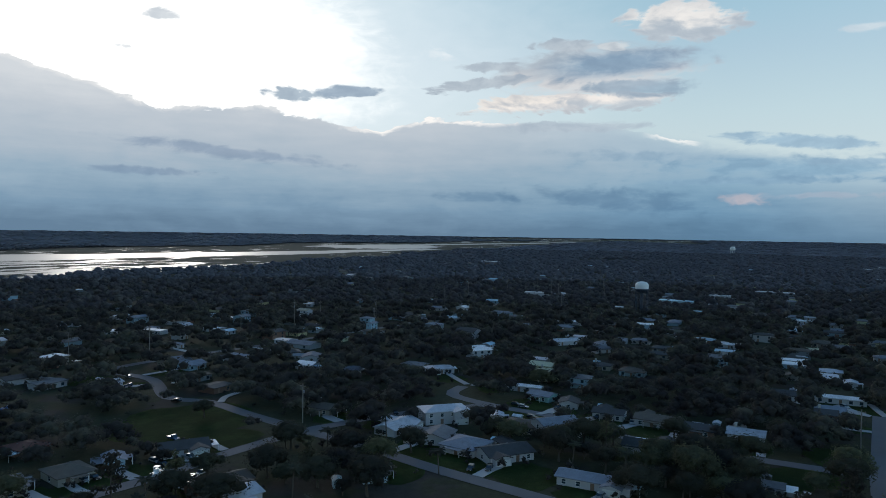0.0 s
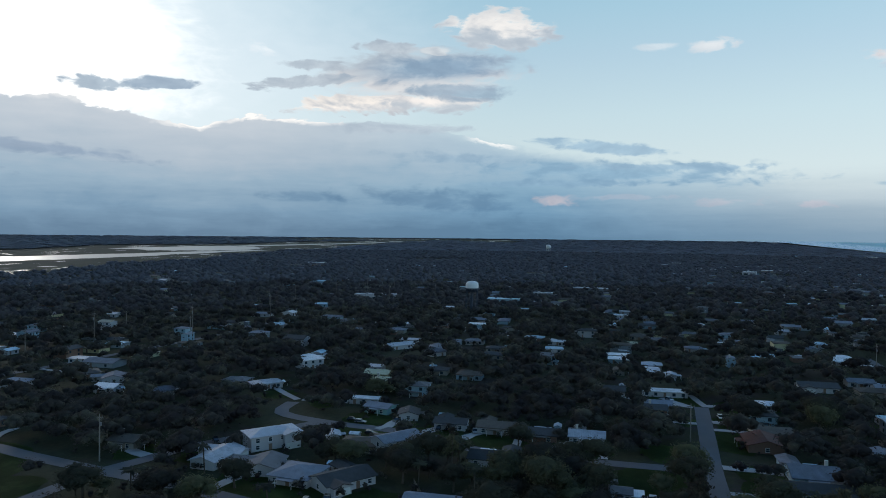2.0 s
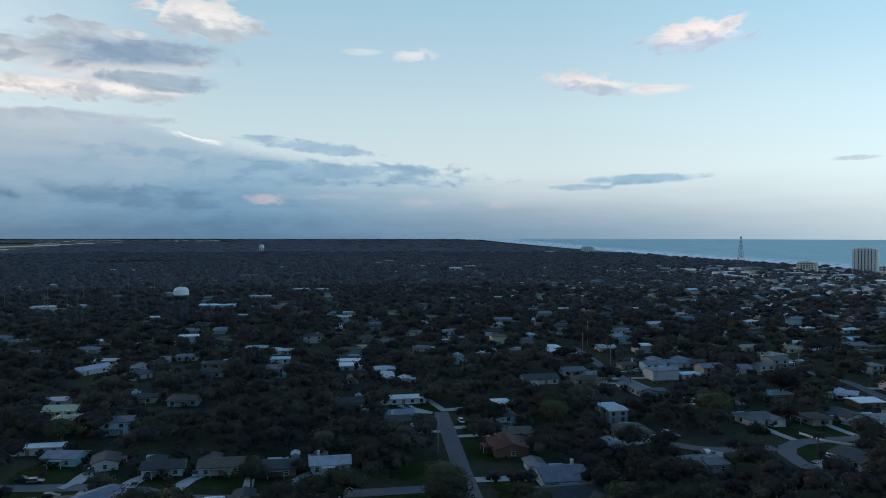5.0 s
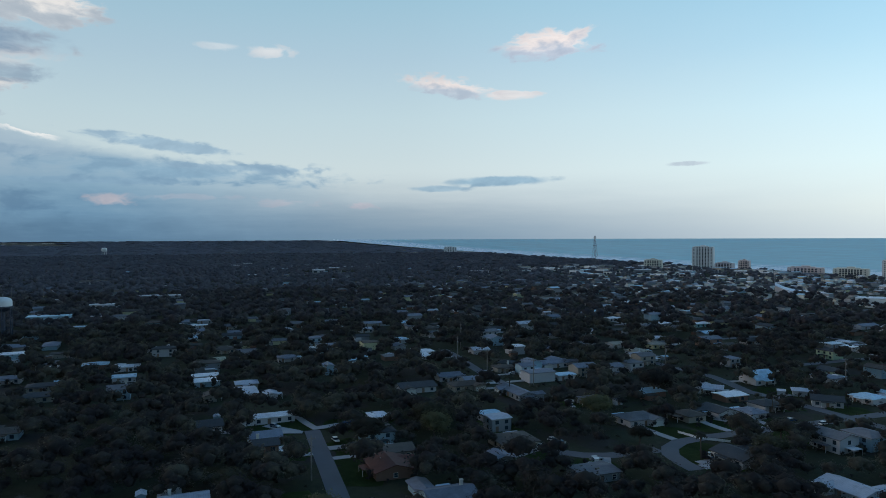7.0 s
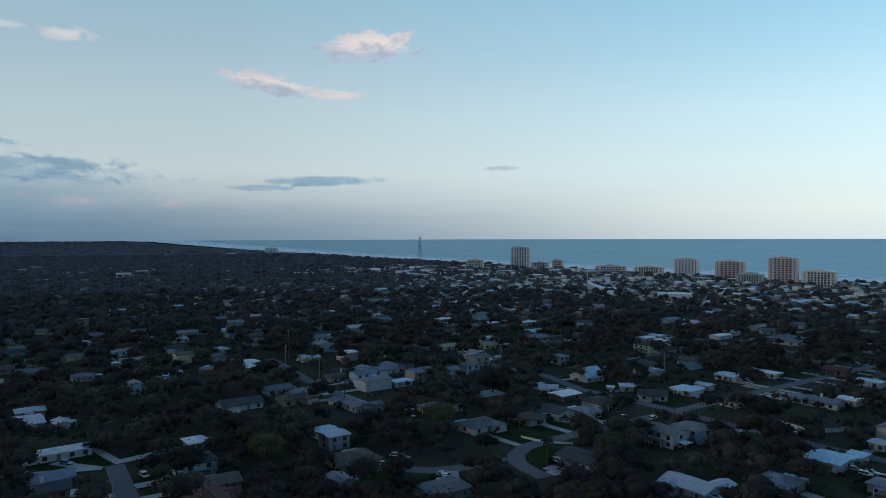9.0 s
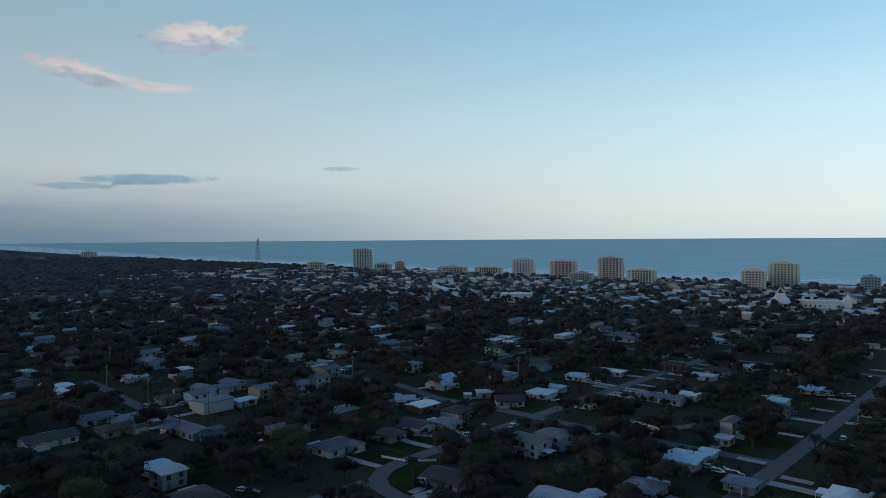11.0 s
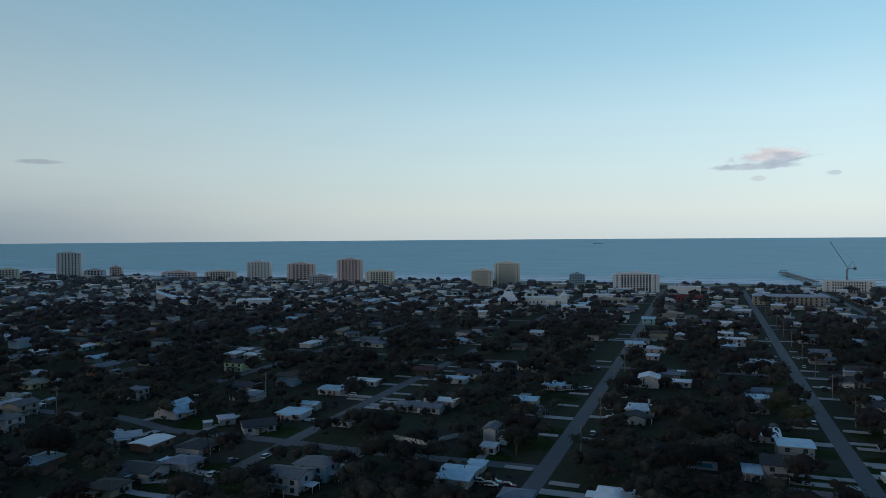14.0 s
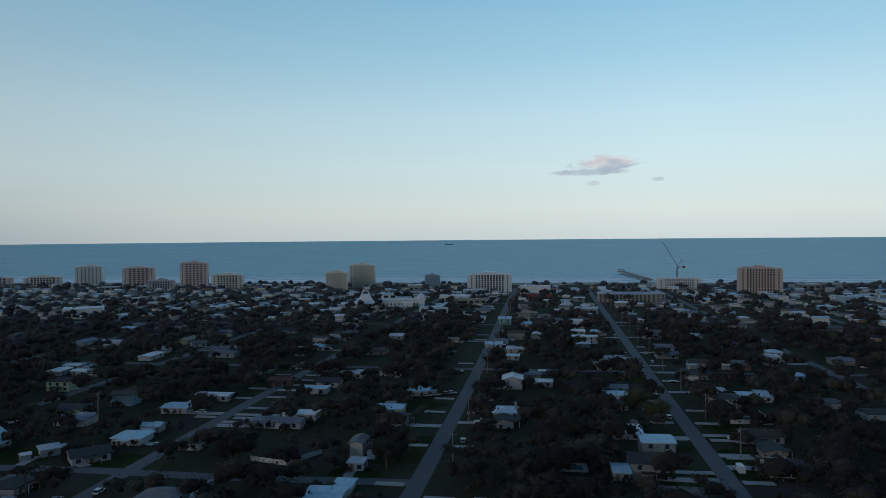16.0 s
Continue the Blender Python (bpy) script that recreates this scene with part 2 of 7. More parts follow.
    col = cloud(col, -5.1, 4.15, 0.55, 0.17, c(0.50, 0.56, 0.58), 0.7, 0.0, 1.2)
    col = cloud(col, -10.0, 4.35, 0.42, 0.16, c(0.44, 0.51, 0.56), 0.7, 0.0, 1.2)
    # the open sky over the sea is the clearer and brighter side
    side = N.ramp(N.math("DIVIDE", N.math("ADD", az, 180.0), 360.0), [(0.0, 0.42), (0.2, 0.39), (0.33, 0.51), (0.43, 0.97), (0.47, 0.985), (0.542, 0.865), (0.627, 0.69), (0.697, 0.57), (0.807, 0.51), (0.93, 0.515), (1.0, 0.42)])
    gain = t.nodes.new("ShaderNodeVectorMath")
    gain.operation = "SCALE"
    N.link(col, gain.inputs[0])
    N.link(N.math("MULTIPLY", side, 1.62), gain.inputs["Scale"])
    N.link(gain.outputs[0], back.inputs[0])


build_sky()
sun_lamp = bpy.data.lights.new("sun", "SUN")
sun_lamp.energy, sun_lamp.angle, sun_lamp.color = 0.34, radians(14), (1.0, 0.93, 0.84)
sun_ob = new("sun", sun_lamp)
sd = Vector((-math.sin(radians(SUN_AZ)) * math.cos(radians(SUN_EL)), math.cos(radians(SUN_AZ)) * math.cos(radians(SUN_EL)), math.sin(radians(SUN_EL))))
sun_ob.matrix_world = look(sd * 900, (0, 0, 0))


# ---------------------------------------------------------------- materials
def material(name):
    m = bpy.data.materials.new(name)
    m.use_nodes = True
    N = Nodes(m.node_tree)
    bsdf = m.node_tree.nodes["Principled BSDF"]
    return m, N, bsdf


def coords(N, kind="Object"):
    return N.tree.nodes.new("ShaderNodeTexCoord").outputs[kind]


def position(N):
    return N.tree.nodes.new("ShaderNodeNewGeometry").outputs["Position"]


def bump(N, bsdf, height, strength=0.3, dist=0.05):
    b = N.add("ShaderNodeBump", Strength=strength, Distance=dist)
    N.link(height, b.inputs["Height"])
    N.link(b.outputs[0], bsdf.inputs["Normal"])


def object_random(N):
    return N.tree.nodes.new("ShaderNodeObjectInfo").outputs["Random"]


def painted(name, colour, rough=0.6, spread=0.12, scale=0.7, metal=0.0, per_object=0.15):
    """Paint, render or metal with stains at two scales."""
    m, N, b = material(name)
    p = position(N)
    stains = N.noise(p, scale, 5, 0.6)
    grain = N.noise(p, scale * 14, 3, 0.6)
    v = N.math("ADD", N.math("MULTIPLY", N.math("SUBTRACT", stains, 0.5), spread * 2), N.math("MULTIPLY", N.math("SUBTRACT", grain, 0.5), spread))
    v = N.math("ADD", v, N.math("MULTIPLY", N.math("SUBTRACT", object_random(N), 0.5), per_object))
    dark = tuple(x * 0.55 for x in colour)
    light = tuple(min(x * 1.35, 0.9) for x in colour)
    N.link(N.mix(N.math("ADD", v, 0.55, clamp=True), dark, light), b.inputs["Base Color"])
    b.inputs["Roughness"].default_value = rough
    b.inputs["Metallic"].default_value = metal
    bump(N, b, grain, 0.15, 0.02)
    return m


def shingles(name, colour, course=0.3, rough=0.85):
    """Roofing in courses, weathered."""
    m, N, b = material(name)
    p = position(N)
    sep = N.tree.nodes.new("ShaderNodeSeparateXYZ")
    N.link(p, sep.inputs[0])
    rows = N.math("FRACT", N.math("DIVIDE", sep.outputs[2], course * 0.45))
    w = N.noise(p, 0.35, 5, 0.65)
    tabs = N.noise(p, 3.5, 2, 0.5)
    v = N.math("ADD", N.math("MULTIPLY", w, 0.8), N.math("MULTIPLY", tabs, 0.35))
    v = N.math("ADD", v, N.math("MULTIPLY", N.math("SUBTRACT", object_random(N), 0.5), 0.4))
    v = N.math("SUBTRACT", v, N.math("MULTIPLY", N.smooth(rows, 0.82, 1.0), 0.25))
    N.link(N.ramp(N.math("MULTIPLY", v, 0.9), [(0.2, tuple(x * 0.55 for x in colour)), (0.55, colour), (0.95, tuple(min(1.0, x * 1.5) for x in colour))]), b.inputs["Base Color"])
    b.inputs["Roughness"].default_value = rough
    bump(N, b, N.math("ADD", rows, tabs), 0.25, 0.03)
    return m


def seam_metal(name, colour, rough=0.62):
    """Sheet-metal roofing with standing seams."""
    m, N, b = material(name)
    p = coords(N)
    sep = N.tree.nodes.new("ShaderNodeSeparateXYZ")
    N.link(p, sep.inputs[0])
    seam = N.math("FRACT", N.math("MULTIPLY", sep.outputs[0], 1.6))
    line = N.smooth(seam, 0.9, 0.97)
    w = N.noise(position(N), 0.5, 5, 0.6)
    v = N.math("SUBTRACT", N.math("ADD", w, N.math("MULTIPLY", N.math("SUBTRACT", object_random(N), 0.5), 0.3)), N.math("MULTIPLY", line, 0.4))
    N.link(N.ramp(v, [(0.1, tuple(x * 0.6 for x in colour)), (0.5, colour), (0.9, tuple(min(0.9, x * 1.2) for x in colour))]), b.inputs["Base Color"])
    b.inputs["Roughness"].default_value = rough
    b.inputs["Metallic"].default_value = 0.15
    bump(N, b, seam, 0.3, 0.03)
    return m


def foliage(name, dark, light, per_island=False):
    m, N, b = material(name)
    p = position(N)
    # a crowd of crowns in one mesh differs from tree to tree by a broad noise
    r = N.smooth(N.noise(p, 0.07, 3, 0.7), 0.32, 0.68) if per_island else object_random(N)
    fine = N.noise(p, 2.2, 3, 0.65)
    v = N.math("ADD", N.math("MULTIPLY", r, 0.5), N.math("ADD", N.math("MULTIPLY", N.noise(p, 0.5, 4, 0.6), 0.30), N.math("MULTIPLY", fine, 0.27)))
    bump(N, b, fine, 0.9, 0.5)
    col = N.ramp(v, [(0.2, dark), (0.60, tuple(a * 0.6 + c * 0.4 for a, c in zip(dark, light))), (0.80, light), (0.97, tuple(c * k for c, k in zip(light, (1.45, 1.45, 1.0))))])
    N.link(col, b.inputs["Base Color"])
    b.inputs["Roughness"].default_value = 0.85
    b.inputs["Specular IOR Level"].default_value = 0.08
    # leaves let part of the light through
    thin = N.tree.nodes.new("ShaderNodeBsdfTranslucent")
    N.link(col, thin.inputs[0])
    both = N.tree.nodes.new("ShaderNodeMixShader")
    both.inputs[0].default_value = 0.5
    N.link(b.outputs[0], both.inputs[1])
    N.link(thin.outputs[0], both.inputs[2])
    N.link(both.outputs[0], N.tree.nodes["Material Output"].inputs[0])
    return m


def glass(name, tint=(0.02, 0.03, 0.04)):
    m, N, b = material(name)
    w = N.noise(position(N), 0.4, 2, 0.5)
    N.link(N.mix(w, tint, tuple(x * 2.2 for x in tint)), b.inputs["Base Color"])
    b.inputs["Roughness"].default_value = 0.06
    b.inputs["Specular IOR Level"].default_value = 0.6
    return m


WALL = {
    "white": painted("white_siding", (0.47, 0.455, 0.475)),
    "beige": painted("beige_stucco", (0.32, 0.29, 0.25)),
    "brick": painted("brown_brick", (0.20, 0.11, 0.08), spread=0.2),
    "blue": painted("pale_blue_siding", (0.30, 0.42, 0.50)),
    "teal": painted("pale_teal_siding", (0.26, 0.46, 0.46)),
    "green": painted("pale_green_stucco", (0.42, 0.50, 0.34)),
    "yellow": painted("pale_yellow_siding", (0.58, 0.54, 0.34)),
    "grey": painted("grey_siding", (0.26, 0.28, 0.30)),
    "umber": painted("brown_brick_veneer", (0.55, 0.43, 0.38)),
    "ivory": painted("ivory_render", (0.84, 0.81, 0.79)),
    "sand": painted("sand_concrete", (0.87, 0.68, 0.58)),
    "rose": painted("rose_concrete", (0.79, 0.56, 0.53)),
    "crimson": painted("deep_red_paint", (0.21, 0.03, 0.045)),
}
ROOF = {
    "dark": shingles("charcoal_shingle", (0.045, 0.047, 0.052)),
    "grey": shingles("grey_shingle", (0.165, 0.155, 0.165)),
    "slate": shingles("slate_blue_shingle", (0.185, 0.195, 0.235)),
    "brown": shingles("brown_shingle", (0.095, 0.075, 0.062)),
    "red": shingles("dark_red_shingle", (0.13, 0.045, 0.035)),
    "beige": shingles("tan_shingle", (0.32, 0.28, 0.22)),
    "yellow": shingles("straw_shingle", (0.42, 0.40, 0.28)),
    "light": seam_metal("galvanised_roof", (0.46, 0.46, 0.51)),
    "crimson": seam_metal("red_metal_roof", (0.24, 0.035, 0.05)),
    "white": seam_metal("white_metal_roof", (0.80, 0.78, 0.81)),
    "sky": seam_metal("blue_white_metal_roof", (0.46, 0.62, 0.73)),
}
M_TRIM = painted("white_trim", (0.72, 0.72, 0.70), 0.5, 0.06)
M_DOOR = painted("door_paint", (0.22, 0.14, 0.10), 0.5, 0.1, per_object=0.6)
M_GARAGE = painted("garage_door_paint", (0.60, 0.60, 0.58), 0.5, 0.06)
M_GLASS = glass("window_glass")
M_CHIMNEY = painted("chimney_render", (0.50, 0.48, 0.45), 0.8)
M_CONCRETE = painted("driveway_concrete", (0.36, 0.34, 0.34), 0.85, 0.2, 0.3)
M_ASPHALT = painted("road_asphalt", (0.112, 0.108, 0.118), 0.85, 0.22, 0.12)
M_POLE = painted("weathered_wood_pole", (0.23, 0.20, 0.18), 0.9, 0.25, 2.0)
M_STEEL = painted("grey_steel", (0.22, 0.23, 0.25), 0.45, 0.12, 1.0, 0.6)
M_DARKSTEEL = painted("dark_blue_steel", (0.025, 0.04, 0.07), 0.5, 0.1)
M_REDSTEEL = painted("red_painted_steel", (0.16, 0.06, 0.05), 0.5, 0.1)
M_TANK = painted("tank_paint", (0.86, 0.88, 0.89), 0.45, 0.05, 0.2)
M_TYRE = painted("tyre_rubber", (0.015, 0.015, 0.015), 0.9)
M_LAMP = painted("lamp_lens", (0.55, 0.50, 0.45), 0.2, 0.05)
M_BARK = painted("tree_bark", (0.09, 0.07, 0.055), 0.95, 0.3, 3.0)
M_LEAF = foliage("oak_leaves", (0.040, 0.035, 0.039), (0.152, 0.155, 0.088))
M_PALM = foliage("palm_fronds", (0.056, 0.058, 0.050), (0.115, 0.120, 0.085))
M_WOODS = foliage("woods_leaves", (0.049, 0.041, 0.047), (0.160, 0.150, 0.116), True)
# woods_leaves lightened: a first step of distance haze put into the colour
M_TOWNWOODS = foliage("hazed_town_leaves", (0.083, 0.073, 0.086), (0.180, 0.166, 0.156), True)
# same woods further out, paler and bluer: air haze painted into the leaves
M_FARWOODS = foliage("hazed_far_leaves", (0.142, 0.140, 0.168), (0.230, 0.228, 0.250), True)
# strongest painted haze: blue-grey base colour for the woods at the horizon
M_HORIZON = foliage("hazed_horizon_leaves", (0.25, 0.265, 0.32), (0.31, 0.325, 0.38), True)
M_FENCE_W = painted("white_fence_paint", (0.65, 0.66, 0.66), 0.6)
M_FENCE = painted("grey_fence_wood", (0.16, 0.14, 0.12), 0.9, 0.25)
M_POOL = glass("pool_water", (0.03, 0.16, 0.22))
M_TARP = painted("blue_tarp", (0.04, 0.16, 0.42), 0.5)
M_HULL = painted("boat_gelcoat", (0.70, 0.72, 0.73), 0.25, 0.05)
CAR_PAINT = {
    "white": painted("car_white", (0.72, 0.73, 0.74), 0.25, 0.03),
    "silver": painted("car_silver", (0.32, 0.33, 0.35), 0.28, 0.04, 1.0, 0.5),
    "black": painted("car_black", (0.015, 0.016, 0.018), 0.22, 0.04),
    "blue": painted("car_blue", (0.03, 0.07, 0.15), 0.25, 0.04),
    "red": painted("car_red", (0.22, 0.02, 0.02), 0.25, 0.04),
}


def ground_material():
    """Grass with bare and leaf-strewn patches; sand along the shore."""
    m, N, b = material("grass_ground")
    p = position(N)
    sep = N.tree.nodes.new("ShaderNodeSeparateXYZ")
    N.link(p, sep.inputs[0])
    wide = N.noise(p, 0.03, 4, 0.6)
    mid = N.noise(p, 0.35, 5, 0.65)
    fine = N.noise(p, 4.0, 3, 0.6)
    grass = N.ramp(N.math("ADD", N.math("MULTIPLY", mid, 0.6), N.math("MULTIPLY", fine, 0.4)), [(0.3, (0.028, 0.029, 0.019)), (0.55, (0.046, 0.048, 0.027)), (0.8, (0.070, 0.070, 0.042))])
    litter = N.mix(mid, (0.032, 0.028, 0.025), (0.070, 0.058, 0.050))
    col = N.mix(N.smooth(wide, 0.52, 0.62), grass, litter)
    # from 1500 to 2400 m out the ground blends to a plain grey
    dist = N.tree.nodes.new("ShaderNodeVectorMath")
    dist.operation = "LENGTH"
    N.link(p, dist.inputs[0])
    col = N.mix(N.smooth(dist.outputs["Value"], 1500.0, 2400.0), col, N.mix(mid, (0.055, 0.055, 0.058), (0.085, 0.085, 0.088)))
    sand = N.mix(mid, (0.30, 0.27, 0.22), (0.42, 0.38, 0.32))
    col = N.mix(N.smooth(N.math("ADD", sep.outputs[1], N.math("MULTIPLY", wide, 30.0)), 1150.0, 1162.0), col, sand)
    N.link(col, b.inputs["Base Color"])
    b.inputs["Roughness"].default_value = 0.95
    b.inputs["Specular IOR Level"].default_value = 0.1
    bump(N, b, fine, 0.4, 0.1)
    return m


def ocean_material():
    m, N, b = material("sea_water")
    p = position(N)
    sep = N.tree.nodes.new("ShaderNodeSeparateXYZ")
    N.link(p, sep.inputs[0])
    mp = N.tree.nodes.new("ShaderNodeMapping")
    mp.inputs["Scale"].default_value = (0.25, 1.0, 1.0)
    N.link(p, mp.inputs[0])
    swell = N.noise(mp.outputs[0], 0.02, 4, 0.6)
    chop = N.noise(mp.outputs[0], 0.12, 4, 0.6)
    lng = N.tree.nodes.new("ShaderNodeMapping")
    lng.inputs["Scale"].default_value = (0.22, 1.0, 1.0)
    N.link(p, lng.inputs[0])
    crests = N.math("ADD", N.math("MULTIPLY", N.noise(lng.outputs[0], 0.016, 4, 0.65), 0.6), N.math("MULTIPLY", N.noise(lng.outputs[0], 0.05, 3, 0.6), 0.4))
    deep = N.mix(swell, (0.042, 0.370, 0.465), (0.072, 0.455, 0.555))
    deep = N.mix(N.smooth(crests, 0.42, 0.60), N.mix(0.32, deep, (0.025, 0.14, 0.20)), deep)
    off = N.math("SUBTRACT", sep.outputs[1], 1182.0)
    # breaking crests run along the shore
    rows = N.math("SINE", N.math("MULTIPLY", N.math("ADD", off, N.math("MULTIPLY", swell, 60.0)), 0.14))
    near = N.smooth(N.math("ADD", off, N.math("MULTIPLY", swell, 60.0)), 290.0, 150.0)
    foam = N.math("MULTIPLY", N.smooth(N.math("ADD", rows, N.math("MULTIPLY", N.math("SUBTRACT", chop, 0.5), 2.6)), -0.75, 0.0), near)
    foam = N.math("MAXIMUM", foam, N.math("MULTIPLY", N.smooth(N.math("ADD", off, N.math("MULTIPLY", swell, 30.0)), 140.0, 104.0), N.smooth(chop, 0.40, 0.54)))
    N.link(N.mix(foam, deep, (0.88, 0.89, 0.90)), b.inputs["Base Color"])
    N.link(N.math("ADD", N.math("MULTIPLY", foam, 0.3), 0.42), b.inputs["Roughness"])
    b.inputs["Specular IOR Level"].default_value = 0.34
    bump(N, b, N.math("ADD", chop, N.math("MULTIPLY", swell, 2.0)), 0.5, 1.2)
    return m


def marsh_material():
    """Tidal marsh: grass flats cut by still water."""
    m, N, b = material("tidal_marsh")
    p = position(N)
    sep = N.tree.nodes.new("ShaderNodeSeparateXYZ")
    N.link(p, sep.inputs[0])
    x, y = sep.outputs[0], sep.outputs[1]
    mp = N.tree.nodes.new("ShaderNodeMapping")
    mp.inputs["Scale"].default_value = (0.45, 1.0, 1.0)
    mp.inputs["Rotation"].default_value = (0, 0, radians(12))
    N.link(p, mp.inputs[0])
    big = N.noise(mp.outputs[0], 0.006, 5, 0.6)
    small = N.noise(mp.outputs[0], 0.022, 5, 0.6)
    wav = N.math("MULTIPLY", N.math("SUBTRACT", big, 0.5), 300.0)

    def channel(x0, y0, x1, y1, w0, w1, wobble=1.0):
        """Open water along a line, half as wide as w0 at its start and w1 at its end."""
        along = N.math("DIVIDE", N.math("SUBTRACT", x, x0), x1 - x0)
        mid = N.math("ADD", N.math("MULTIPLY", along, y1 - y0), y0)
        half = N.math("ADD", N.math("MULTIPLY", N.math("ADD", along, 0.0, clamp=True), w1 - w0), w0)
        off = N.math("SUBTRACT", N.math("ABSOLUTE", N.math("ADD", N.math("SUBTRACT", y, mid), N.math("MULTIPLY", wav, wobble))), half)
        ends = N.math("MULTIPLY", N.smooth(along, 1.04, 1.0), N.smooth(along, -0.5, -0.4))
        return N.math("MULTIPLY", N.smooth(off, 8.0, 0.0), ends)

    def lake(x0, y0, rx, ry):
        p, q = N.math("DIVIDE", N.math("SUBTRACT", x, x0), rx), N.math("DIVIDE", N.math("SUBTRACT", y, y0), ry)
        d = N.math("ADD", N.math("SQRT", N.math("ADD", N.math("MULTIPLY", p, p), N.math("MULTIPLY", q, q))), N.math("MULTIPLY", N.math("SUBTRACT", big, 0.5), 1.6))
        return d

    water = channel(-800.0, -1640.0, -2350.0, -1275.0, 165.0, 45.0, 0.8)
    water = N.math("MAXIMUM", water, N.smooth(lake(-2450.0, -1560.0, 300.0, 230.0), 1.0, 0.93))
    water = N.math("MAXIMUM", water, channel(-2900.0, -1540.0, -4200.0, -1020.0, 55.0, 45.0, 0.3))
    for x0, y0, rx, ry in ((-3980.0, -1120.0, 70.0, 130.0), (-4170.0, -310.0, 60.0, 120.0), (-4010.0, -700.0, 50.0, 170.0), (-4550.0, -1400.0, 45.0, 330.0), (-4560.0, -450.0, 40.0, 260.0), (-3940.0, -1430.0, 45.0, 120.0)):
        water = N.math("MAXIMUM", water, N.smooth(lake(x0, y0, rx, ry), 1.0, 0.9))
    scatter = N.math("ADD", N.math("MULTIPLY", small, 0.75), N.math("MULTIPLY", big, 0.35))
    pools = N.math("MULTIPLY", N.smooth(scatter, 0.545, 0.56), N.smooth(lake(-650.0, -1230.0, 420.0, 330.0), 1.05, 0.95))
    water = N.math("MAXIMUM", water, pools)
    water = N.math("MAXIMUM", water, N.smooth(scatter, 0.635, 0.65))
    reeds = N.mix(small, (0.030, 0.036, 0.028), (0.058, 0.062, 0.046))
    N.link(N.mix(water, reeds, (0.03, 0.04, 0.045)), b.inputs["Base Color"])
    N.link(N.math("ADD", N.math("MULTIPLY", water, -0.65), 0.95), b.inputs["Roughness"])
    N.link(N.math("ADD", N.math("MULTIPLY", water, 0.6), 0.1), b.inputs["Specular IOR Level"])
    return m


M_LAWN = foliage("lawn_grass", (0.040, 0.060, 0.020), (0.070, 0.106, 0.032), True)
M_GROUND, M_OCEAN, M_MARSH = ground_material(), ocean_material(), marsh_material()


# ---------------------------------------------------------------- mesh helpers
def mesh_of(name, verts, faces, mat):
    me = bpy.data.meshes.new(name)
    me.from_pydata([tuple(v) for v in verts], [], [tuple(f) for f in faces])
    me.materials.append(mat)
    return me


def mesh_np(name, verts, faces, mat, smooth=False):
    """A mesh from arrays: verts (n, 3), faces (m, k)."""
    me = bpy.data.meshes.new(name)
    k = faces.shape[1]
    me.vertices.add(len(verts))
    me.vertices.foreach_set("co", verts.astype(np.float32).ravel())
    me.loops.add(faces.size)
    me.loops.foreach_set("vertex_index", faces.astype(np.int32).ravel())
    me.polygons.add(len(faces))
    me.polygons.foreach_set("loop_start", np.arange(0, faces.size, k, dtype=np.int32))
    if smooth:
        me.polygons.foreach_set("use_smooth", np.ones(len(faces), dtype=bool))
    me.update(calc_edges=True)
    me.materials.append(mat)
    return me


def empty(name, m):
    ob = new(name)
    ob.empty_display_size = 0.3
    ob.matrix_basis = m
    return ob


def child(name, me, parent, m=None, label=""):
    ob = new(name, me)
    ob.parent = parent
    if m is not None:
        ob.matrix_basis = m
    if label:
        ob["label"] = label
    return ob


class Solid:
    """Collects boxes, prisms and rings into one mesh."""

    def __init__(self):
        self.v, self.f = [], []

    def box(self, x0, x1, y0, y1, z0, z1):
        n = len(self.v)
        self.v += [(x0, y0, z0), (x1, y0, z0), (x1, y1, z0), (x0, y1, z0), (x0, y0, z1), (x1, y0, z1), (x1, y1, z1), (x0, y1, z1)]
        self.f += [tuple(n + i for i in q) for q in ((3, 2, 1, 0), (4, 5, 6, 7), (0, 1, 5, 4), (1, 2, 6, 5), (2, 3, 7, 6), (3, 0, 4, 7))]
        return self

    def ring(self, profile, sides, x=0.0, y=0.0):
        """A turned body; profile: (radius, z) from the bottom up."""
        n = len(self.v)
        for r, z in profile:
            self.v += [(x + r * math.cos(2 * math.pi * i / sides), y + r * math.sin(2 * math.pi * i / sides), z) for i in range(sides)]
        for k in range(len(profile) - 1):
            for i in range(sides):
                j = (i + 1) % sides
                self.f.append((n + k * sides + i, n + k * sides + j, n + (k + 1) * sides + j, n + (k + 1) * sides + i))
        self.f.append(tuple(n + i for i in reversed(range(sides))))
        self.f.append(tuple(n + (len(profile) - 1) * sides + i for i in range(sides)))
        return self

    def bar(self, a, b, r, sides=5):
        """A round bar from a to b."""
        a, b = Vector(a), Vector(b)
        q = (b - a).to_track_quat("Z", "Y")
        n = len(self.v)
        for p in (a, b):
            for i in range(sides):
                ang = 2 * math.pi * i / sides
                self.v.append(tuple(p + q @ Vector((r * math.cos(ang), r * math.sin(ang), 0))))
        for i in range(sides):
            j = (i + 1) % sides
            self.f.append((n + i, n + j, n + sides + j, n + sides + i))
        self.f.append(tuple(n + i for i in reversed(range(sides))))
        self.f.append(tuple(n + sides + i for i in range(sides)))
        return self

    def poly(self, pts, faces):
        n = len(self.v)
        self.v += pts
        self.f += [tuple(n + i for i in q) for q in faces]
        return self

    def mesh(self, name, mat):
        return mesh_of(name, self.v, self.f, mat)


# ---------------------------------------------------------------- ground, sea and marsh
R_FLAT, R_EDGE = 1800.0, 4880.0
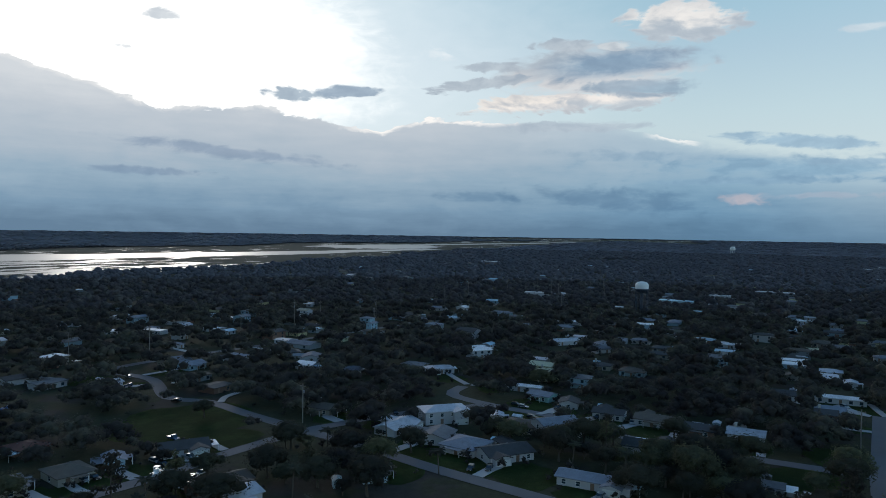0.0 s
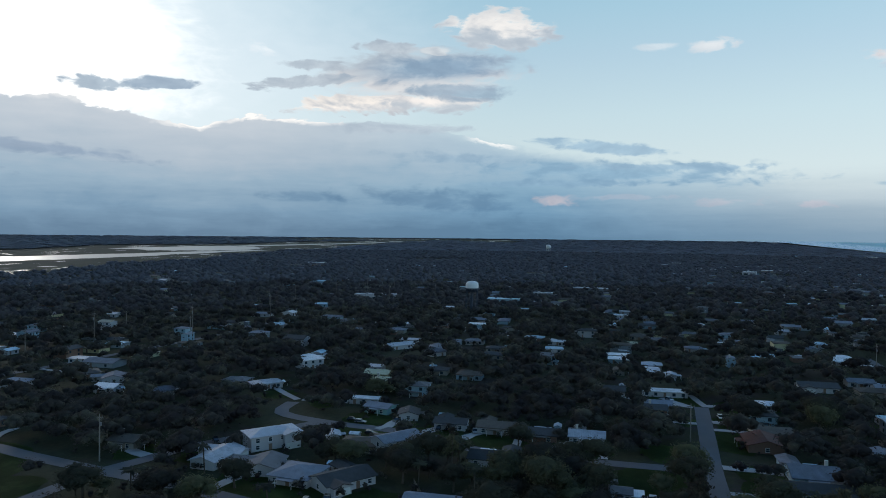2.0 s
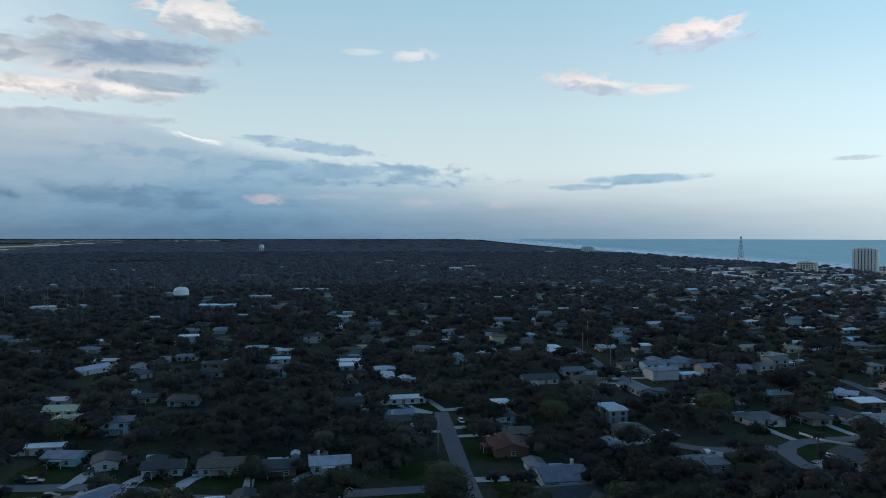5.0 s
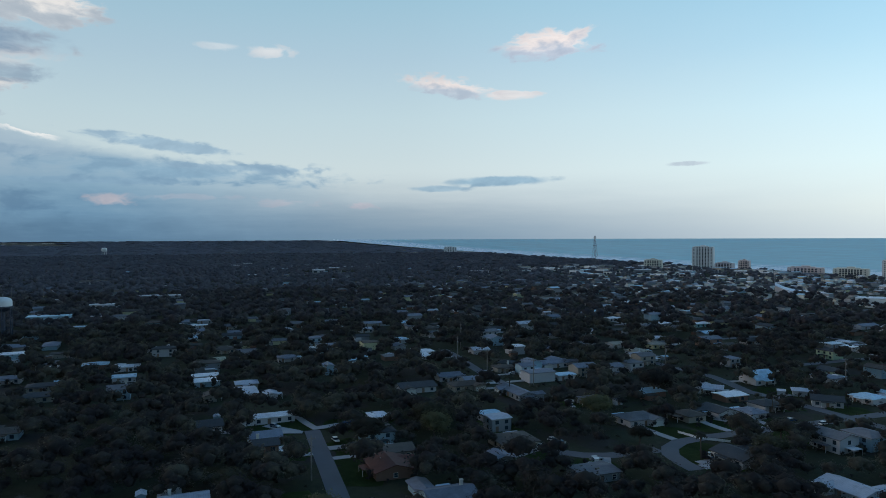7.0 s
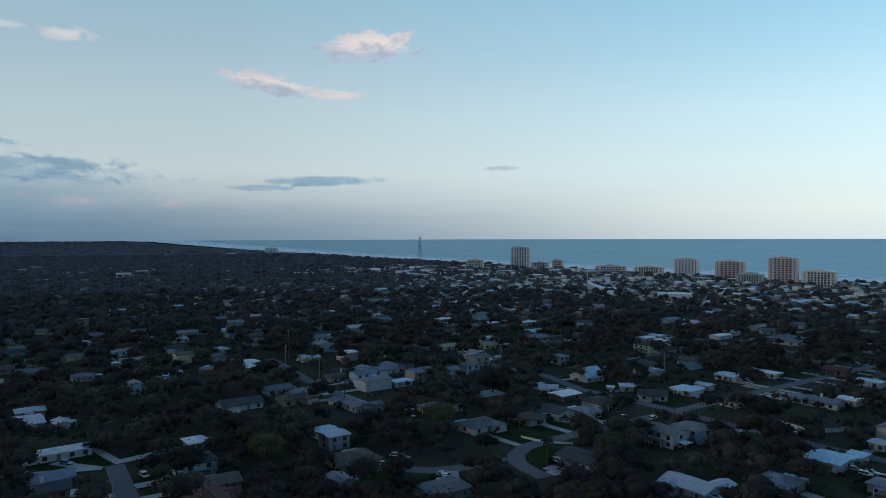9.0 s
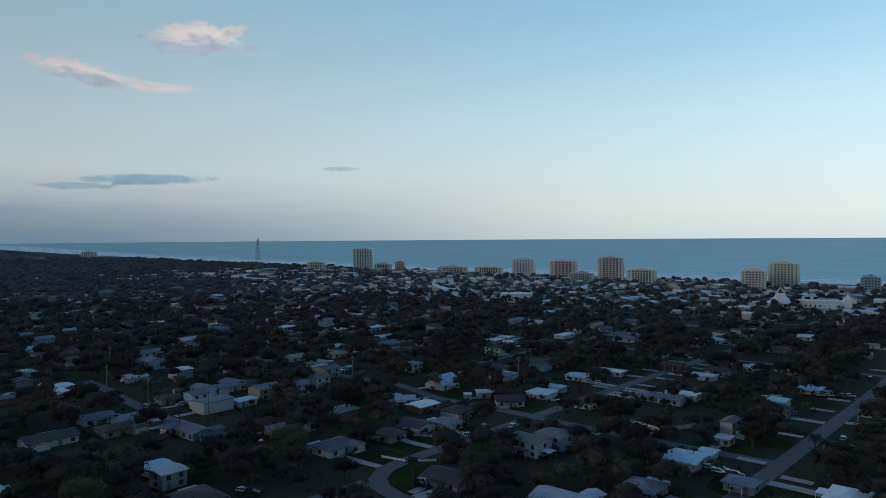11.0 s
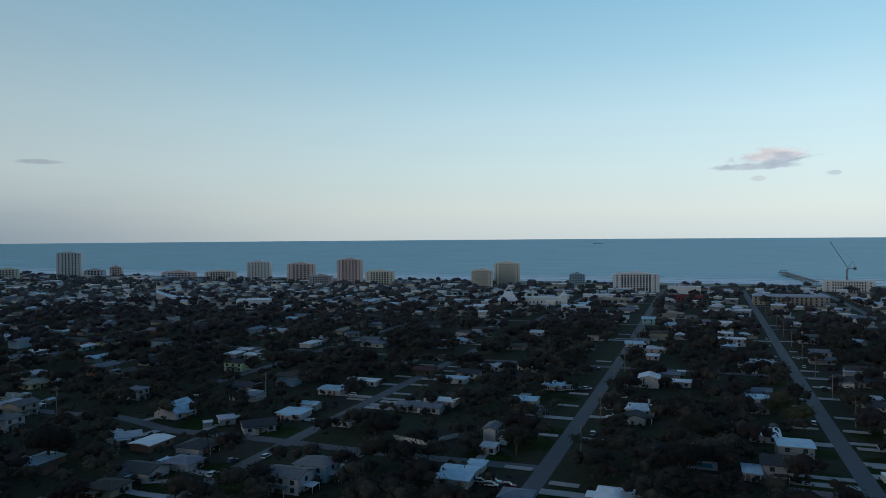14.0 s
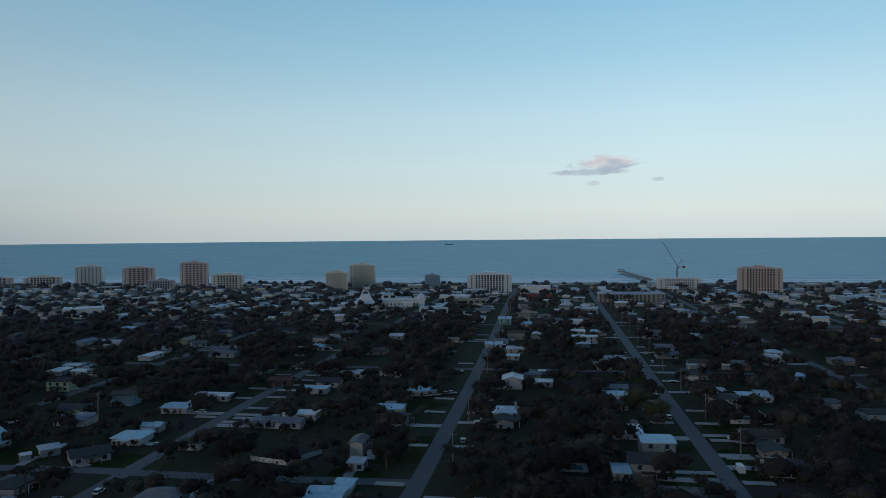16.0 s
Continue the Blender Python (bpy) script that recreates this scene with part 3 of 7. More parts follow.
Z_EDGE = 75 - R_EDGE * 0.0048


def rise(r):
    """The land lifts gently towards the edge of sight, where the horizon lies."""
    return Z_EDGE * np.clip((r - R_FLAT) / (R_EDGE - R_FLAT), 0, 1) ** 1.5


def sunk(r):
    """The far land lies a little under the sea's rim, so that its tree tops meet the horizon."""
    return 6.0 * np.clip((r - 2600) / 1800, 0, 1)


def polar_sheet(name, mat, radii, a0, a1, steps, lift, keep=None):
    r = np.array(radii)
    a = np.radians(np.linspace(a0, a1, steps + 1))
    R, A = np.meshgrid(r, a, indexing="ij")
    X, Y = -np.sin(A) * R, np.cos(A) * R
    Z = rise(R) - sunk(R) + lift
    v = np.stack([X.ravel(), Y.ravel(), Z.ravel()], 1)
    i, j = np.meshgrid(np.arange(len(r) - 1), np.arange(steps), indexing="ij")
    n = steps + 1
    f = np.stack([i * n + j, (i + 1) * n + j, (i + 1) * n + j + 1, i * n + j + 1], -1).reshape(-1, 4)[:, ::-1]
    if keep is not None:
        c = v[f].mean(1)
        f = f[keep(c[:, 0], c[:, 1])]
        used, inv = np.unique(f, return_inverse=True)
        v, f = v[used], inv.reshape(f.shape)
    return new(name, mesh_np(name, v, f, mat, True))


RADII = [0.5, 40, 90, 150, 220, 300, 400, 520, 660, 820, 1000, 1200, 1400, 1600, 1800] + [1800 + 154 * k for k in range(1, 21)]
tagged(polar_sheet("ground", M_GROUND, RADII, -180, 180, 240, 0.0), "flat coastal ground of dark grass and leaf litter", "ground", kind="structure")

SHORE_Y = 1182.0


def sea():
    """The ocean sheet: a strip grid from the shore out to the edge of sight."""
    us = np.linspace(-1, 1, 161)
    vs = np.concatenate([np.linspace(0, 200, 21), np.linspace(230, 3690, 60)])
    U, V = np.meshgrid(us, vs, indexing="ij")
    Y = SHORE_Y + V
    span = np.sqrt(np.maximum(R_EDGE**2 - Y**2, 1.0))
    X = U * span
    bend = np.where(X < -2400, (X + 2400) * 0.05, 0.0)
    Y2 = Y + np.where(V < 1500, bend * (1 - V / 1500), 0)
    Y2 = Y2 + np.where(V == 0, 5.0 * np.sin(X * 0.021) + 3.0 * np.sin(X * 0.057), 0)
    R = np.hypot(X, Y2)
    Z = rise(R) + 0.35
    v = np.stack([X.ravel(), Y2.ravel(), Z.ravel()], 1)
    i, j = np.meshgrid(np.arange(160), np.arange(len(vs) - 1), indexing="ij")
    n = len(vs)
    f = np.stack([i * n + j, (i + 1) * n + j, (i + 1) * n + j + 1, i * n + j + 1], -1).reshape(-1, 4)
    return new("ocean", mesh_np("ocean", v, f, M_OCEAN, True))


tagged(sea(), "calm blue-grey ocean with low surf along the beach", "water", kind="structure")


def far_field(x, y):
    """Two open fields among the far woods."""
    a = ((x + 1900) / 70) ** 2 + ((y + 450) / 110) ** 2 < 1 + 0.2 * np.sin(x * 0.05) + 0.2 * np.sin(y * 0.037)
    return a | (((x + 1400) / 45) ** 2 + ((y - 300) / 62) ** 2 < 1)


def marsh_zone(x, y):
    """True where tidal marsh lies, between the town woods and the far woods."""
    near = -940 - 0.12 * np.clip(-x - 800, 0, 1500) + 28 * np.sin(x * 0.011) + 18 * np.sin(x * 0.031)
    far = -2020 + 0.40 * np.clip(-x - 2500, 0, 2000) + 60 * np.sin(x * 0.006 + 1)
    r = np.hypot(x, y)
    a = np.degrees(np.arctan2(-x, y)) + 1.2 * np.sin(r * 0.008)
    beyond = (r < 4760) & (a > 96) & (a < 114) & (r > 4250 + 160 * np.sin(a * 0.75))
    return ((y < near) & (y > far) & (x < 600) & (x > -4300)) | beyond


tagged(polar_sheet("marsh", M_MARSH, np.arange(900, 4780, 22.0), 90, 205, 420, 0.3, marsh_zone), "tidal marsh with pale still water and reed flats", "marsh", kind="structure")

tagged(polar_sheet("far_field", painted("dry_field_grass", (0.13, 0.125, 0.095), 0.95, 0.3, 0.02), np.arange(1300, 2200, 12.0), 70, 115, 240, 0.25, far_field), "pale open fields among the far woods", "field", kind="structure")

# ---------------------------------------------------------------- streets
STREETS = {
    "a": [(-104, 150), (-100, 248), (-98, 312), (-96, 385), (-93.5, 532), (-90.5, 816), (-87, 1060)],
    "c": [(-8, 170), (-5, 260), (-3.5, 349), (0, 480), (5.5, 678), (10, 850), (16, 1060)],
    "d": [(-170, 155), (-186, 158), (-196, 170), (-197, 195), (-196, 235), (-195, 300), (-192, 411), (-188, 520), (-182, 700), (-175, 900)],
    "b": [(-250, 256), (-212, 257), (-160, 255), (-100, 256)],
    "g": [(-135, 41), (-172, 43), (-205, 46), (-262, 51)],
    "l": [(-230, 115), (-203, 124), (-193, 138), (-192, 158)],
    "x": [(-174, 43), (-175, -3), (-179, -38), (-191, -58), (-198, -99), (-207, -121), (-225, -124)],
    "j": [(-104, -30), (-107, -47), (-113, -79), (-122, -114), (-127, -143)],
    "h": [(-25, -156), (-46, -154), (-67, -150), (-93, -148), (-127, -143)],
    "i": [(-127, -143), (-134, -176), (-141, -205), (-138, -226), (-160, -262), (-165, -298), (-200, -300)],
    "k": [(-127, -143), (-140, -137), (-160, -128), (-198, -99)],
    "n": [(-420, 168), (-393, 166), (-340, 159), (-285, 156), (-270, 160)],
    "m": [(-330, 264), (-311, 264), (-285, 266), (-250, 256)],
    "q": [(-620, -260), (-420, -262), (-300, -280), (-200, -300)],
}
for k in range(1, 9):
    xs = -194 - 96 * k
    STREETS["w%d" % k] = [(xs, 330), (xs + 4, 600), (xs + 10, 1000)]
for k in range(1, 6):
    xs = -3 + 96 * k
    STREETS["e%d" % k] = [(xs, 240), (xs + 6, 600), (xs + 16, 1050)]
for k, yy in enumerate((440, 640, 830, 985)):
    STREETS["s%d" % k] = [(-1000, yy), (-400, yy + 4), (60, yy), (470, yy)]
SEGS = np.array([(*p, *q) for line in STREETS.values() for p, q in zip(line, line[1:])], dtype=float)


def road_distance(x, y):
    best = np.full(np.shape(x), 1e9)
    for x0, y0, x1, y1 in SEGS:
        dx, dy = x1 - x0, y1 - y0
        u = np.clip(((x - x0) * dx + (y - y0) * dy) / (dx * dx + dy * dy), 0, 1)
        best = np.minimum(best, np.hypot(x - x0 - u * dx, y - y0 - u * dy))
    return best


def ribbon(pts, half, z):
    """A strip of even width along a line, with its joints mitred."""
    p = [Vector((a, b)) for a, b in pts]
    v, f = [], []
    for i, q in enumerate(p):
        d = (p[min(i + 1, len(p) - 1)] - p[max(i - 1, 0)]).normalized()
        n = Vector((-d.y, d.x)) * half
        v += [(q.x + n.x, q.y + n.y, z), (q.x - n.x, q.y - n.y, z)]
        if i:
            f.append((2 * i - 2, 2 * i - 1, 2 * i + 1, 2 * i))
    return v, f


def curve_points(pts, step=6.0):
    """Points along a line with its corners rounded."""
    p = [Vector((a, b)) for a, b in pts]
    out = []
    for i in range(len(p) - 1):
        a, b, c, d = p[max(i - 1, 0)], p[i], p[i + 1], p[min(i + 2, len(p) - 1)]
        n = max(2, int((c - b).length / step))
        for k in range(n):
            t = k / n
            out.append(0.5 * (2 * b + (c - a) * t + (2 * a - 5 * b + 4 * c - d) * t * t + (3 * b - a - 3 * c + d) * t**3))
    out.append(p[-1])
    return [(q.x, q.y) for q in out]


for k, (key, line) in enumerate(STREETS.items()):
    pts = curve_points(line)
    half = 3.0 if key[0] in "acdbglxjhik" else 2.9
    v, f = ribbon(pts, half, 0.11 + 0.004 * k)
    tagged(new("road", mesh_of("road", v, f, M_ASPHALT)), "weathered grey asphalt residential street", "road", kind="structure")

# ---------------------------------------------------------------- houses
def unit_window():
    s = Solid()
    s.box(-0.72, -0.62, -0.06, 0.05, -0.72, 0.72).box(0.62, 0.72, -0.06, 0.05, -0.72, 0.72)
    s.box(-0.62, 0.62, -0.06, 0.05, 0.62, 0.72).box(-0.78, 0.78, -0.12, 0.05, -0.80, -0.70).box(-0.62, 0.62, -0.05, 0.05, -0.04, 0.04)
    return s.mesh("window", M_TRIM), Solid().box(-0.62, 0.62, -0.01, 0.04, -0.70, 0.62).mesh("pane", M_GLASS)


WINDOW, PANE = unit_window()
DOOR = Solid().box(-0.5, 0.5, -0.06, 0.04, 0.0, 2.05).box(-0.6, -0.5, -0.09, 0.04, 0, 2.15).box(0.5, 0.6, -0.09, 0.04, 0, 2.15).box(-0.6, 0.6, -0.09, 0.04, 2.05, 2.15).mesh("door", M_DOOR)
GARAGE = Solid().box(-2.4, 2.4, -0.05, 0.03, 0.0, 0.52).box(-2.4, 2.4, -0.05, 0.03, 0.55, 1.07).box(-2.4, 2.4, -0.05, 0.03, 1.10, 1.62).box(-2.4, 2.4, -0.05, 0.03, 1.65, 2.15).mesh("garage_door", M_GARAGE)
CHIMNEY = Solid().box(-0.45, 0.45, -0.35, 0.35, -1.2, 1.5).box(-0.53, 0.53, -0.43, 0.43, 1.5, 1.65).mesh("chimney", M_CHIMNEY)
PATIO_POST = Solid().box(-0.06, 0.06, -0.06, 0.06, -0.1, 2.1).mesh("post", M_TRIM)
PORCH_POST = Solid().box(-0.08, 0.08, -0.08, 0.08, -0.1, 2.32).mesh("post", M_TRIM)
VENT = Solid().ring([(0.12, -0.3), (0.12, 0.5), (0.2, 0.52), (0.2, 0.62)], 8).mesh("vent_pipe", M_STEEL)


def roof_solid(kind, w, d, h, over=0.65, pitch=0.28):
    """The roof as a closed body with eaves of some thickness; ridge along w."""
    a, b, t = w / 2 + over, d / 2 + over, 0.22
    top = h + b * pitch
    s = Solid()
    if kind == "flat":
        # a low pitch of sheet metal or felt, with a thick fascia
        a, b, t, top = a - 0.15, b - 0.15, 0.26, h + 0.1 * b
    if kind == "hip":
        k = max(a - b, 0.25)
        pts = [(-a, -b, h), (a, -b, h), (a, b, h), (-a, b, h), (-a, -b, h + t), (a, -b, h + t), (a, b, h + t), (-a, b, h + t), (-k, 0, top), (k, 0, top)]
        s.poly(pts, [(3, 2, 1, 0), (0, 1, 5, 4), (1, 2, 6, 5), (2, 3, 7, 6), (3, 0, 4, 7), (4, 5, 9, 8), (5, 6, 9), (6, 7, 8, 9), (7, 4, 8)])
        return s, top
    pts = []
    for x in (-a, a):
        pts += [(x, -b, h), (x, -b, h + t), (x, 0, top + t), (x, b, h + t), (x, b, h), (x, 0, top)]
    s.poly(pts, [(1, 7, 8, 2), (2, 8, 9, 3), (0, 6, 7, 1), (3, 9, 10, 4), (5, 11, 6, 0), (4, 10, 11, 5), (0, 1, 2, 5), (5, 2, 3, 4), (11, 8, 7, 6), (10, 9, 8, 11)])
    return s, top + t


WORDS = {"dark": "charcoal shingle", "grey": "grey shingle", "slate": "blue-grey shingle", "brown": "brown shingle", "red": "dark red shingle", "beige": "tan shingle", "yellow": "straw-coloured shingle", "light": "galvanised metal", "white": "white metal", "sky": "pale blue metal"}
KINDS = {"hip": "hipped", "gable": "gabled", "flat": "flat"}
LOTS = []          # x, y, half-width, half-depth, turn, shown


def wall_solid(w, d, h, kind, pitch=0.28):
    """The outer walls as one body, with gable ends where the roof has them."""
    a, b = w / 2, d / 2
    prof = [(-b, -0.2), (b, -0.2), (b, h), (-b, h)]
    if kind == "gable":
        prof = [(-b, -0.2), (b, -0.2), (b, h), (0, h + b * pitch), (-b, h)]
    n = len(prof)
    return Solid().poly([(x, y, z) for x in (-a, a) for y, z in prof], [tuple(reversed(range(n))), tuple(range(n, 2 * n))] + [(i, (i + 1) % n, n + (i + 1) % n, n + i) for i in range(n)])


MID = []           # x, y, half-width of the listed houses further out


def house(x, y, turn, w, d, storeys, kind, roof, wall, full=True, group="", mid=False, pitch=0.29):
    """A detached house; its front faces local -y."""
    h = 2.32 * storeys + 0.2
    jit = ((int(x) * 7 + int(y) * 13) % 9 - 4) * (0.9 if group else 0.3)
    if mid:
        full = False
        MID.append((x, y, w / 2))
    top = empty("house", pose(x, y, 0, 0, 0, turn + jit))
    size = "two-storey" if storeys > 1 else "single-storey"
    tagged(top, "%s %s house with a %s %s roof" % (size, wall if wall != "brick" else "brown brick", KINDS[kind], WORDS[roof]), "house", group)
    body, ridge = roof_solid(kind, w, d, h - 0.02, 0.65, pitch)
    child("outer_wall", wall_solid(w, d, h, kind, pitch).mesh("outer_wall", WALL[wall]), top)
    rf = child("roof", body.mesh("roof", ROOF[roof]), top)
    wing = (99, -99)
    if full and kind != "flat" and w >= 14:
        # a cross wing with its own gable towards the street
        gx, gw, gd = (w * 0.28 if (int(x) + int(y)) % 2 else -w * 0.28), 5.6, 2.6
        front = -d / 2 - gd
        b = gw / 2 + 0.4
        tp = h + b * 0.3
        y0, y1 = front - 0.5, -d * 0.12
        pts = [(gx - gw / 2, -0.2), (gx + gw / 2, -0.2), (gx + gw / 2, h - 0.02), (gx, tp - 0.12), (gx - gw / 2, h - 0.02)]
        child("wing", Solid().poly([(px, yy, pz) for yy in (front, -d / 2 + 0.05) for px, pz in pts], [(0, 1, 2, 3, 4), (9, 8, 7, 6, 5)] + [(i, 5 + i, 5 + (i + 1) % 5, (i + 1) % 5) for i in range(5)]).mesh("wing", WALL[wall]), top)
        child("wing_roof", Solid().poly([(gx - b, y0, h), (gx - b, y0, h + 0.2), (gx, y0, tp + 0.2), (gx + b, y0, h + 0.2), (gx + b, y0, h), (gx, y0, tp), (gx - b, y1, h), (gx - b, y1, h + 0.2), (gx, y1, tp + 0.2), (gx + b, y1, h + 0.2), (gx + b, y1, h), (gx, y1, tp)],
              [(0, 5, 2, 1), (5, 4, 3, 2), (1, 2, 8, 7), (2, 3, 9, 8), (0, 1, 7, 6), (4, 10, 9, 3), (0, 6, 11, 5), (5, 11, 10, 4)]).mesh("wing_roof", ROOF[roof]), rf)
        child("garage_door", GARAGE, top, pose(gx, front, 0))
        wing = (gx - gw / 2 - 0.9, gx + gw / 2 + 0.9)
    if full and wing[0] == 99 and kind != "flat":
        # an open porch along part of the front
        pw = w * 0.45
        porch = child("porch_roof", Solid().box(-pw / 2, pw / 2, -d / 2 - 2.5, -d / 2 - 0.02, 2.32, 2.46).mesh("porch_roof", ROOF[roof]), top)
        for px in (-pw / 2 + 0.2, pw / 2 - 0.2):
            child("post", PORCH_POST, porch, pose(px, -d / 2 - 2.3, 0))
    if full:
        rnd = random.Random(int(x * 31 + y))
        if kind != "flat" and rnd.random() < 0.6:
            # a patio cover of sheet metal behind the house or at its end
            pw, pd = rnd.uniform(4, 7), rnd.uniform(2.6, 4.2)
            px = rnd.uniform(-w / 2 + pw / 2, w / 2 - pw / 2)
            rear = rnd.random() < 0.6
            x0, x1, y0, y1 = (px - pw / 2, px + pw / 2, d / 2 + 0.02, d / 2 + pd) if rear else (w / 2 + 0.02, w / 2 + pd, -pw / 2, pw / 2)
            zc = 2.1
            patio = child("patio_roof", Solid().box(x0, x1, y0, y1, zc, zc + 0.12).mesh("patio_roof", ROOF[("white", "light", "sky", roof)[rnd.randrange(4)]]), top)
            for qx, qy in (((x0 + 0.15, y1 - 0.15), (x1 - 0.15, y1 - 0.15)) if rear else ((x1 - 0.15, y0 + 0.15), (x1 - 0.15, y1 - 0.15))):
                child("post", PATIO_POST, patio, pose(qx, qy, 0))
        if w >= 11 and storeys == 1 and rnd.random() < 0.45:
            # a lower block across one end
            ex = (1 if rnd.random() < 0.5 else -1) * (w / 2 - 2.4)
            body2, _ = roof_solid("gable" if kind == "gable" else "hip", d * 0.62, 5.2, h - 0.25)
            turned = pose(ex, d / 2 + d * 0.31 - 0.3, 0, 0, 0, 90)
            child("end_wing", wall_solid(d * 0.62, 5.2, h - 0.23, "hip").mesh("end_wing", WALL[wall]), top, turned)
            child("end_roof", body2.mesh("end_roof", ROOF[roof]), rf, turned)
        if rnd.random() < 0.12 and kind != "flat":
            child("chimney", CHIMNEY, rf, pose(w * rnd.choice((-0.3, 0.3)), 0.9, ridge - 0.2))
        if rnd.random() < 0.5:
            child("vent_pipe", VENT, rf, pose(w * 0.15, d * 0.2, ridge - (0.05 if kind == "flat" else 1.0)))
    spots = []
    n = max(2, int(w / (4.0 if full else 7.5)))
    for f in range(storeys):
        zc = 1.35 + 2.32 * f
        for i in range(n):
            wx = -w / 2 + w * (i + 0.5) / n
            if not wing[0] < wx < wing[1] or f:
                spots.append((wx, -d / 2, zc, 0))
        if full:
            for sgn, turn2 in ((1, 90), (-1, -90)) if math.hypot(x, y) < 300 else ():
                for yy in (0.0,):
                    spots.append((sgn * w / 2, yy, zc, turn2))
    di = min(range(len(spots)), key=lambda i: abs(spots[i][0]) + 9 * abs(spots[i][2] - 1.5) + abs(spots[i][3]))
    for i, (wx, wy, wz, wt) in enumerate(spots):
        if i == di:
            child("door", DOOR, top, pose(wx, wy, 0.0, 0, 0, wt))
            continue
        win = child("window", WINDOW, top, pose(wx, wy, wz, 0, 0, wt))
        if full and math.hypot(x, y) < 235:
            child("pane", PANE, win)
        else:
            win.data = WINDOW_FAR
    LOTS.append((x, y, w / 2, d / 2, turn, full))
    return top


WINDOW_FAR = Solid().box(-0.7, 0.7, -0.05, 0.04, -0.7, 0.7).mesh("window", M_GLASS)


def placed_houses():
    house(-53, -171.6, 167, 10.5, 12, 1, "hip", "brown", "beige")
    house(-37.8, -176.2, -111, 12, 8.2, 1, "hip", "grey", "beige")
    house(-86.8, -161.3, 146, 14.9, 10, 1, "gable", "dark", "white")
    house(-61, -204.3, -90, 11, 8.9, 1, "hip", "red", "brick")
    house(-67.2, -170, -123, 8, 5.8, 1, "gable", "slate", "blue")
    house(-67.5, -126.5, 162, 16.3, 9, 1, "gable", "brown", "brick")
    house(-63.2, -116.1, 166, 11, 9, 1, "gable", "light", "white")
    house(-97, -93.7, -137, 9, 7.3, 1, "gable", "grey", "blue")
    house(-144.3, -113.3, 176, 16.5, 8.8, 1, "gable", "light", "white")
    house(-165.4, -104.6, 135, 17.6, 10.3, 2, "hip", "light", "white")
    house(-140.5, -94.3, -170, 12, 10, 1, "gable", "grey", "white")
    house(-135.8, -80.9, 83, 13, 13, 1, "hip", "slate", "white")
    house(-169.7, -60.3, 140, 15.1, 9, 2, "gable", "slate", "white")
    house(-134.7, -66.6, 142, 16.4, 11, 1, "gable", "dark", "white")
    house(-168.9, -73, 90, 12.7, 10, 1, "hip", "brown", "beige")
    house(-175.5, -85.9, -155, 6, 4.5, 1, "gable", "light", "white")
    house(-259.6, -93.4, 90, 10.1, 9, 2, "hip", "yellow", "yellow")
    house(-253.6, -74.9, 90, 10.1, 9, 2, "hip", "grey", "blue")
    house(-231.3, -94.9, 90, 16.7, 5, 1, "flat", "white", "white")
    house(-219, -81.8, 75, 11, 8, 1, "gable", "slate", "teal")
    house(-212.2, -67.6, -169, 9, 7.6, 1, "gable", "dark", "white")
    house(-249.4, -149.7, 135, 14, 9, 1, "hip", "light", "white")
    house(-224, -187.1, 114, 8.3, 9, 1, "hip", "slate", "white")
    house(-241.9, -227.9, -149, 12, 9.5, 1, "gable", "slate", "white")
    house(-247.3, -248.9, 137, 12.3, 11, 1, "hip", "dark", "beige")
    house(-301.6, -149.8, 138, 12.8, 9, 2, "flat", "white", "white")
    house(-198, 3.3, 90, 12.2, 9, 1, "gable", "light", "white")
    house(-197, -13.1, 90, 11.8, 9, 1, "gable", "dark", "brick")
    house(-201.8, -30.3, 90, 13.3, 9, 1, "gable", "brown", "white")
    house(-237.6, 69.5, 90, 11.1, 10, 2, "hip", "dark", "blue")
    house(-220.6, 70.1, 90, 12.8, 9, 1, "gable", "brown", "beige")
    house(-205.4, 64.4, -180, 14, 12.2, 1, "gable", "red", "brick")
    house(-173.5, 71.6, 90, 13.6, 14, 1, "gable", "slate", "blue")
    house(-158.2, 69.5, 90, 21.3, 10, 1, "gable", "dark", "blue")
    house(-281.7, 37, 90, 20.3, 7, 1, "flat", "white", "white")
    house(-237, 117.6, 90, 8, 8, 2, "flat", "light", "grey")
    house(-215.9, 113.6, 90, 13.8, 13, 1, "hip", "brown", "beige")
    house(-200.4, 100.6, -180, 8, 5.8, 1, "gable", "slate", "grey")
    house(-266.1, 78.2, -180, 8, 6.5, 1, "hip", "white", "white")
    house(-312.6, 110.8, 90, 17.4, 11, 1, "gable", "dark", "white")
    house(-306.9, 135.1, 90, 16.2, 10, 1, "hip", "brown", "beige")
    house(-284.5, 150.5, 0, 21.8, 8, 1, "gable", "slate", "grey")
    house(-327.7, 178.7, 90, 7.7, 8, 2, "gable", "slate", "blue")
    house(-340.8, 202.1, 90, 18.4, 9, 1, "gable", "slate", "white")
    house(-365, 18.3, 90, 11.9, 10, 1, "flat", "white", "blue")
    house(-332.9, 34, 90, 8.6, 16, 1, "flat", "light", "white")
    house(-322.1, 43.7, -180, 8, 5.4, 1, "gable", "light", "white")
    house(-329.1, 17.5, -180, 8, 5.6, 1, "gable", "brown", "beige")
    house(-277.5, 12.4, 90, 12.7, 10, 1, "gable", "dark", "white")
    house(-418.8, 66.4, 90, 10.5, 8, 1, "hip", "slate", "white")
    house(-425, 27.3, 90, 7.7, 8, 1, "gable", "yellow", "yellow")
    house(-369.7, 80.9, -180, 8, 4.5, 2, "gable", "slate", "blue")
    house(-465.7, 34.4, 90, 12.6, 12, 1, "hip", "brown", "beige")
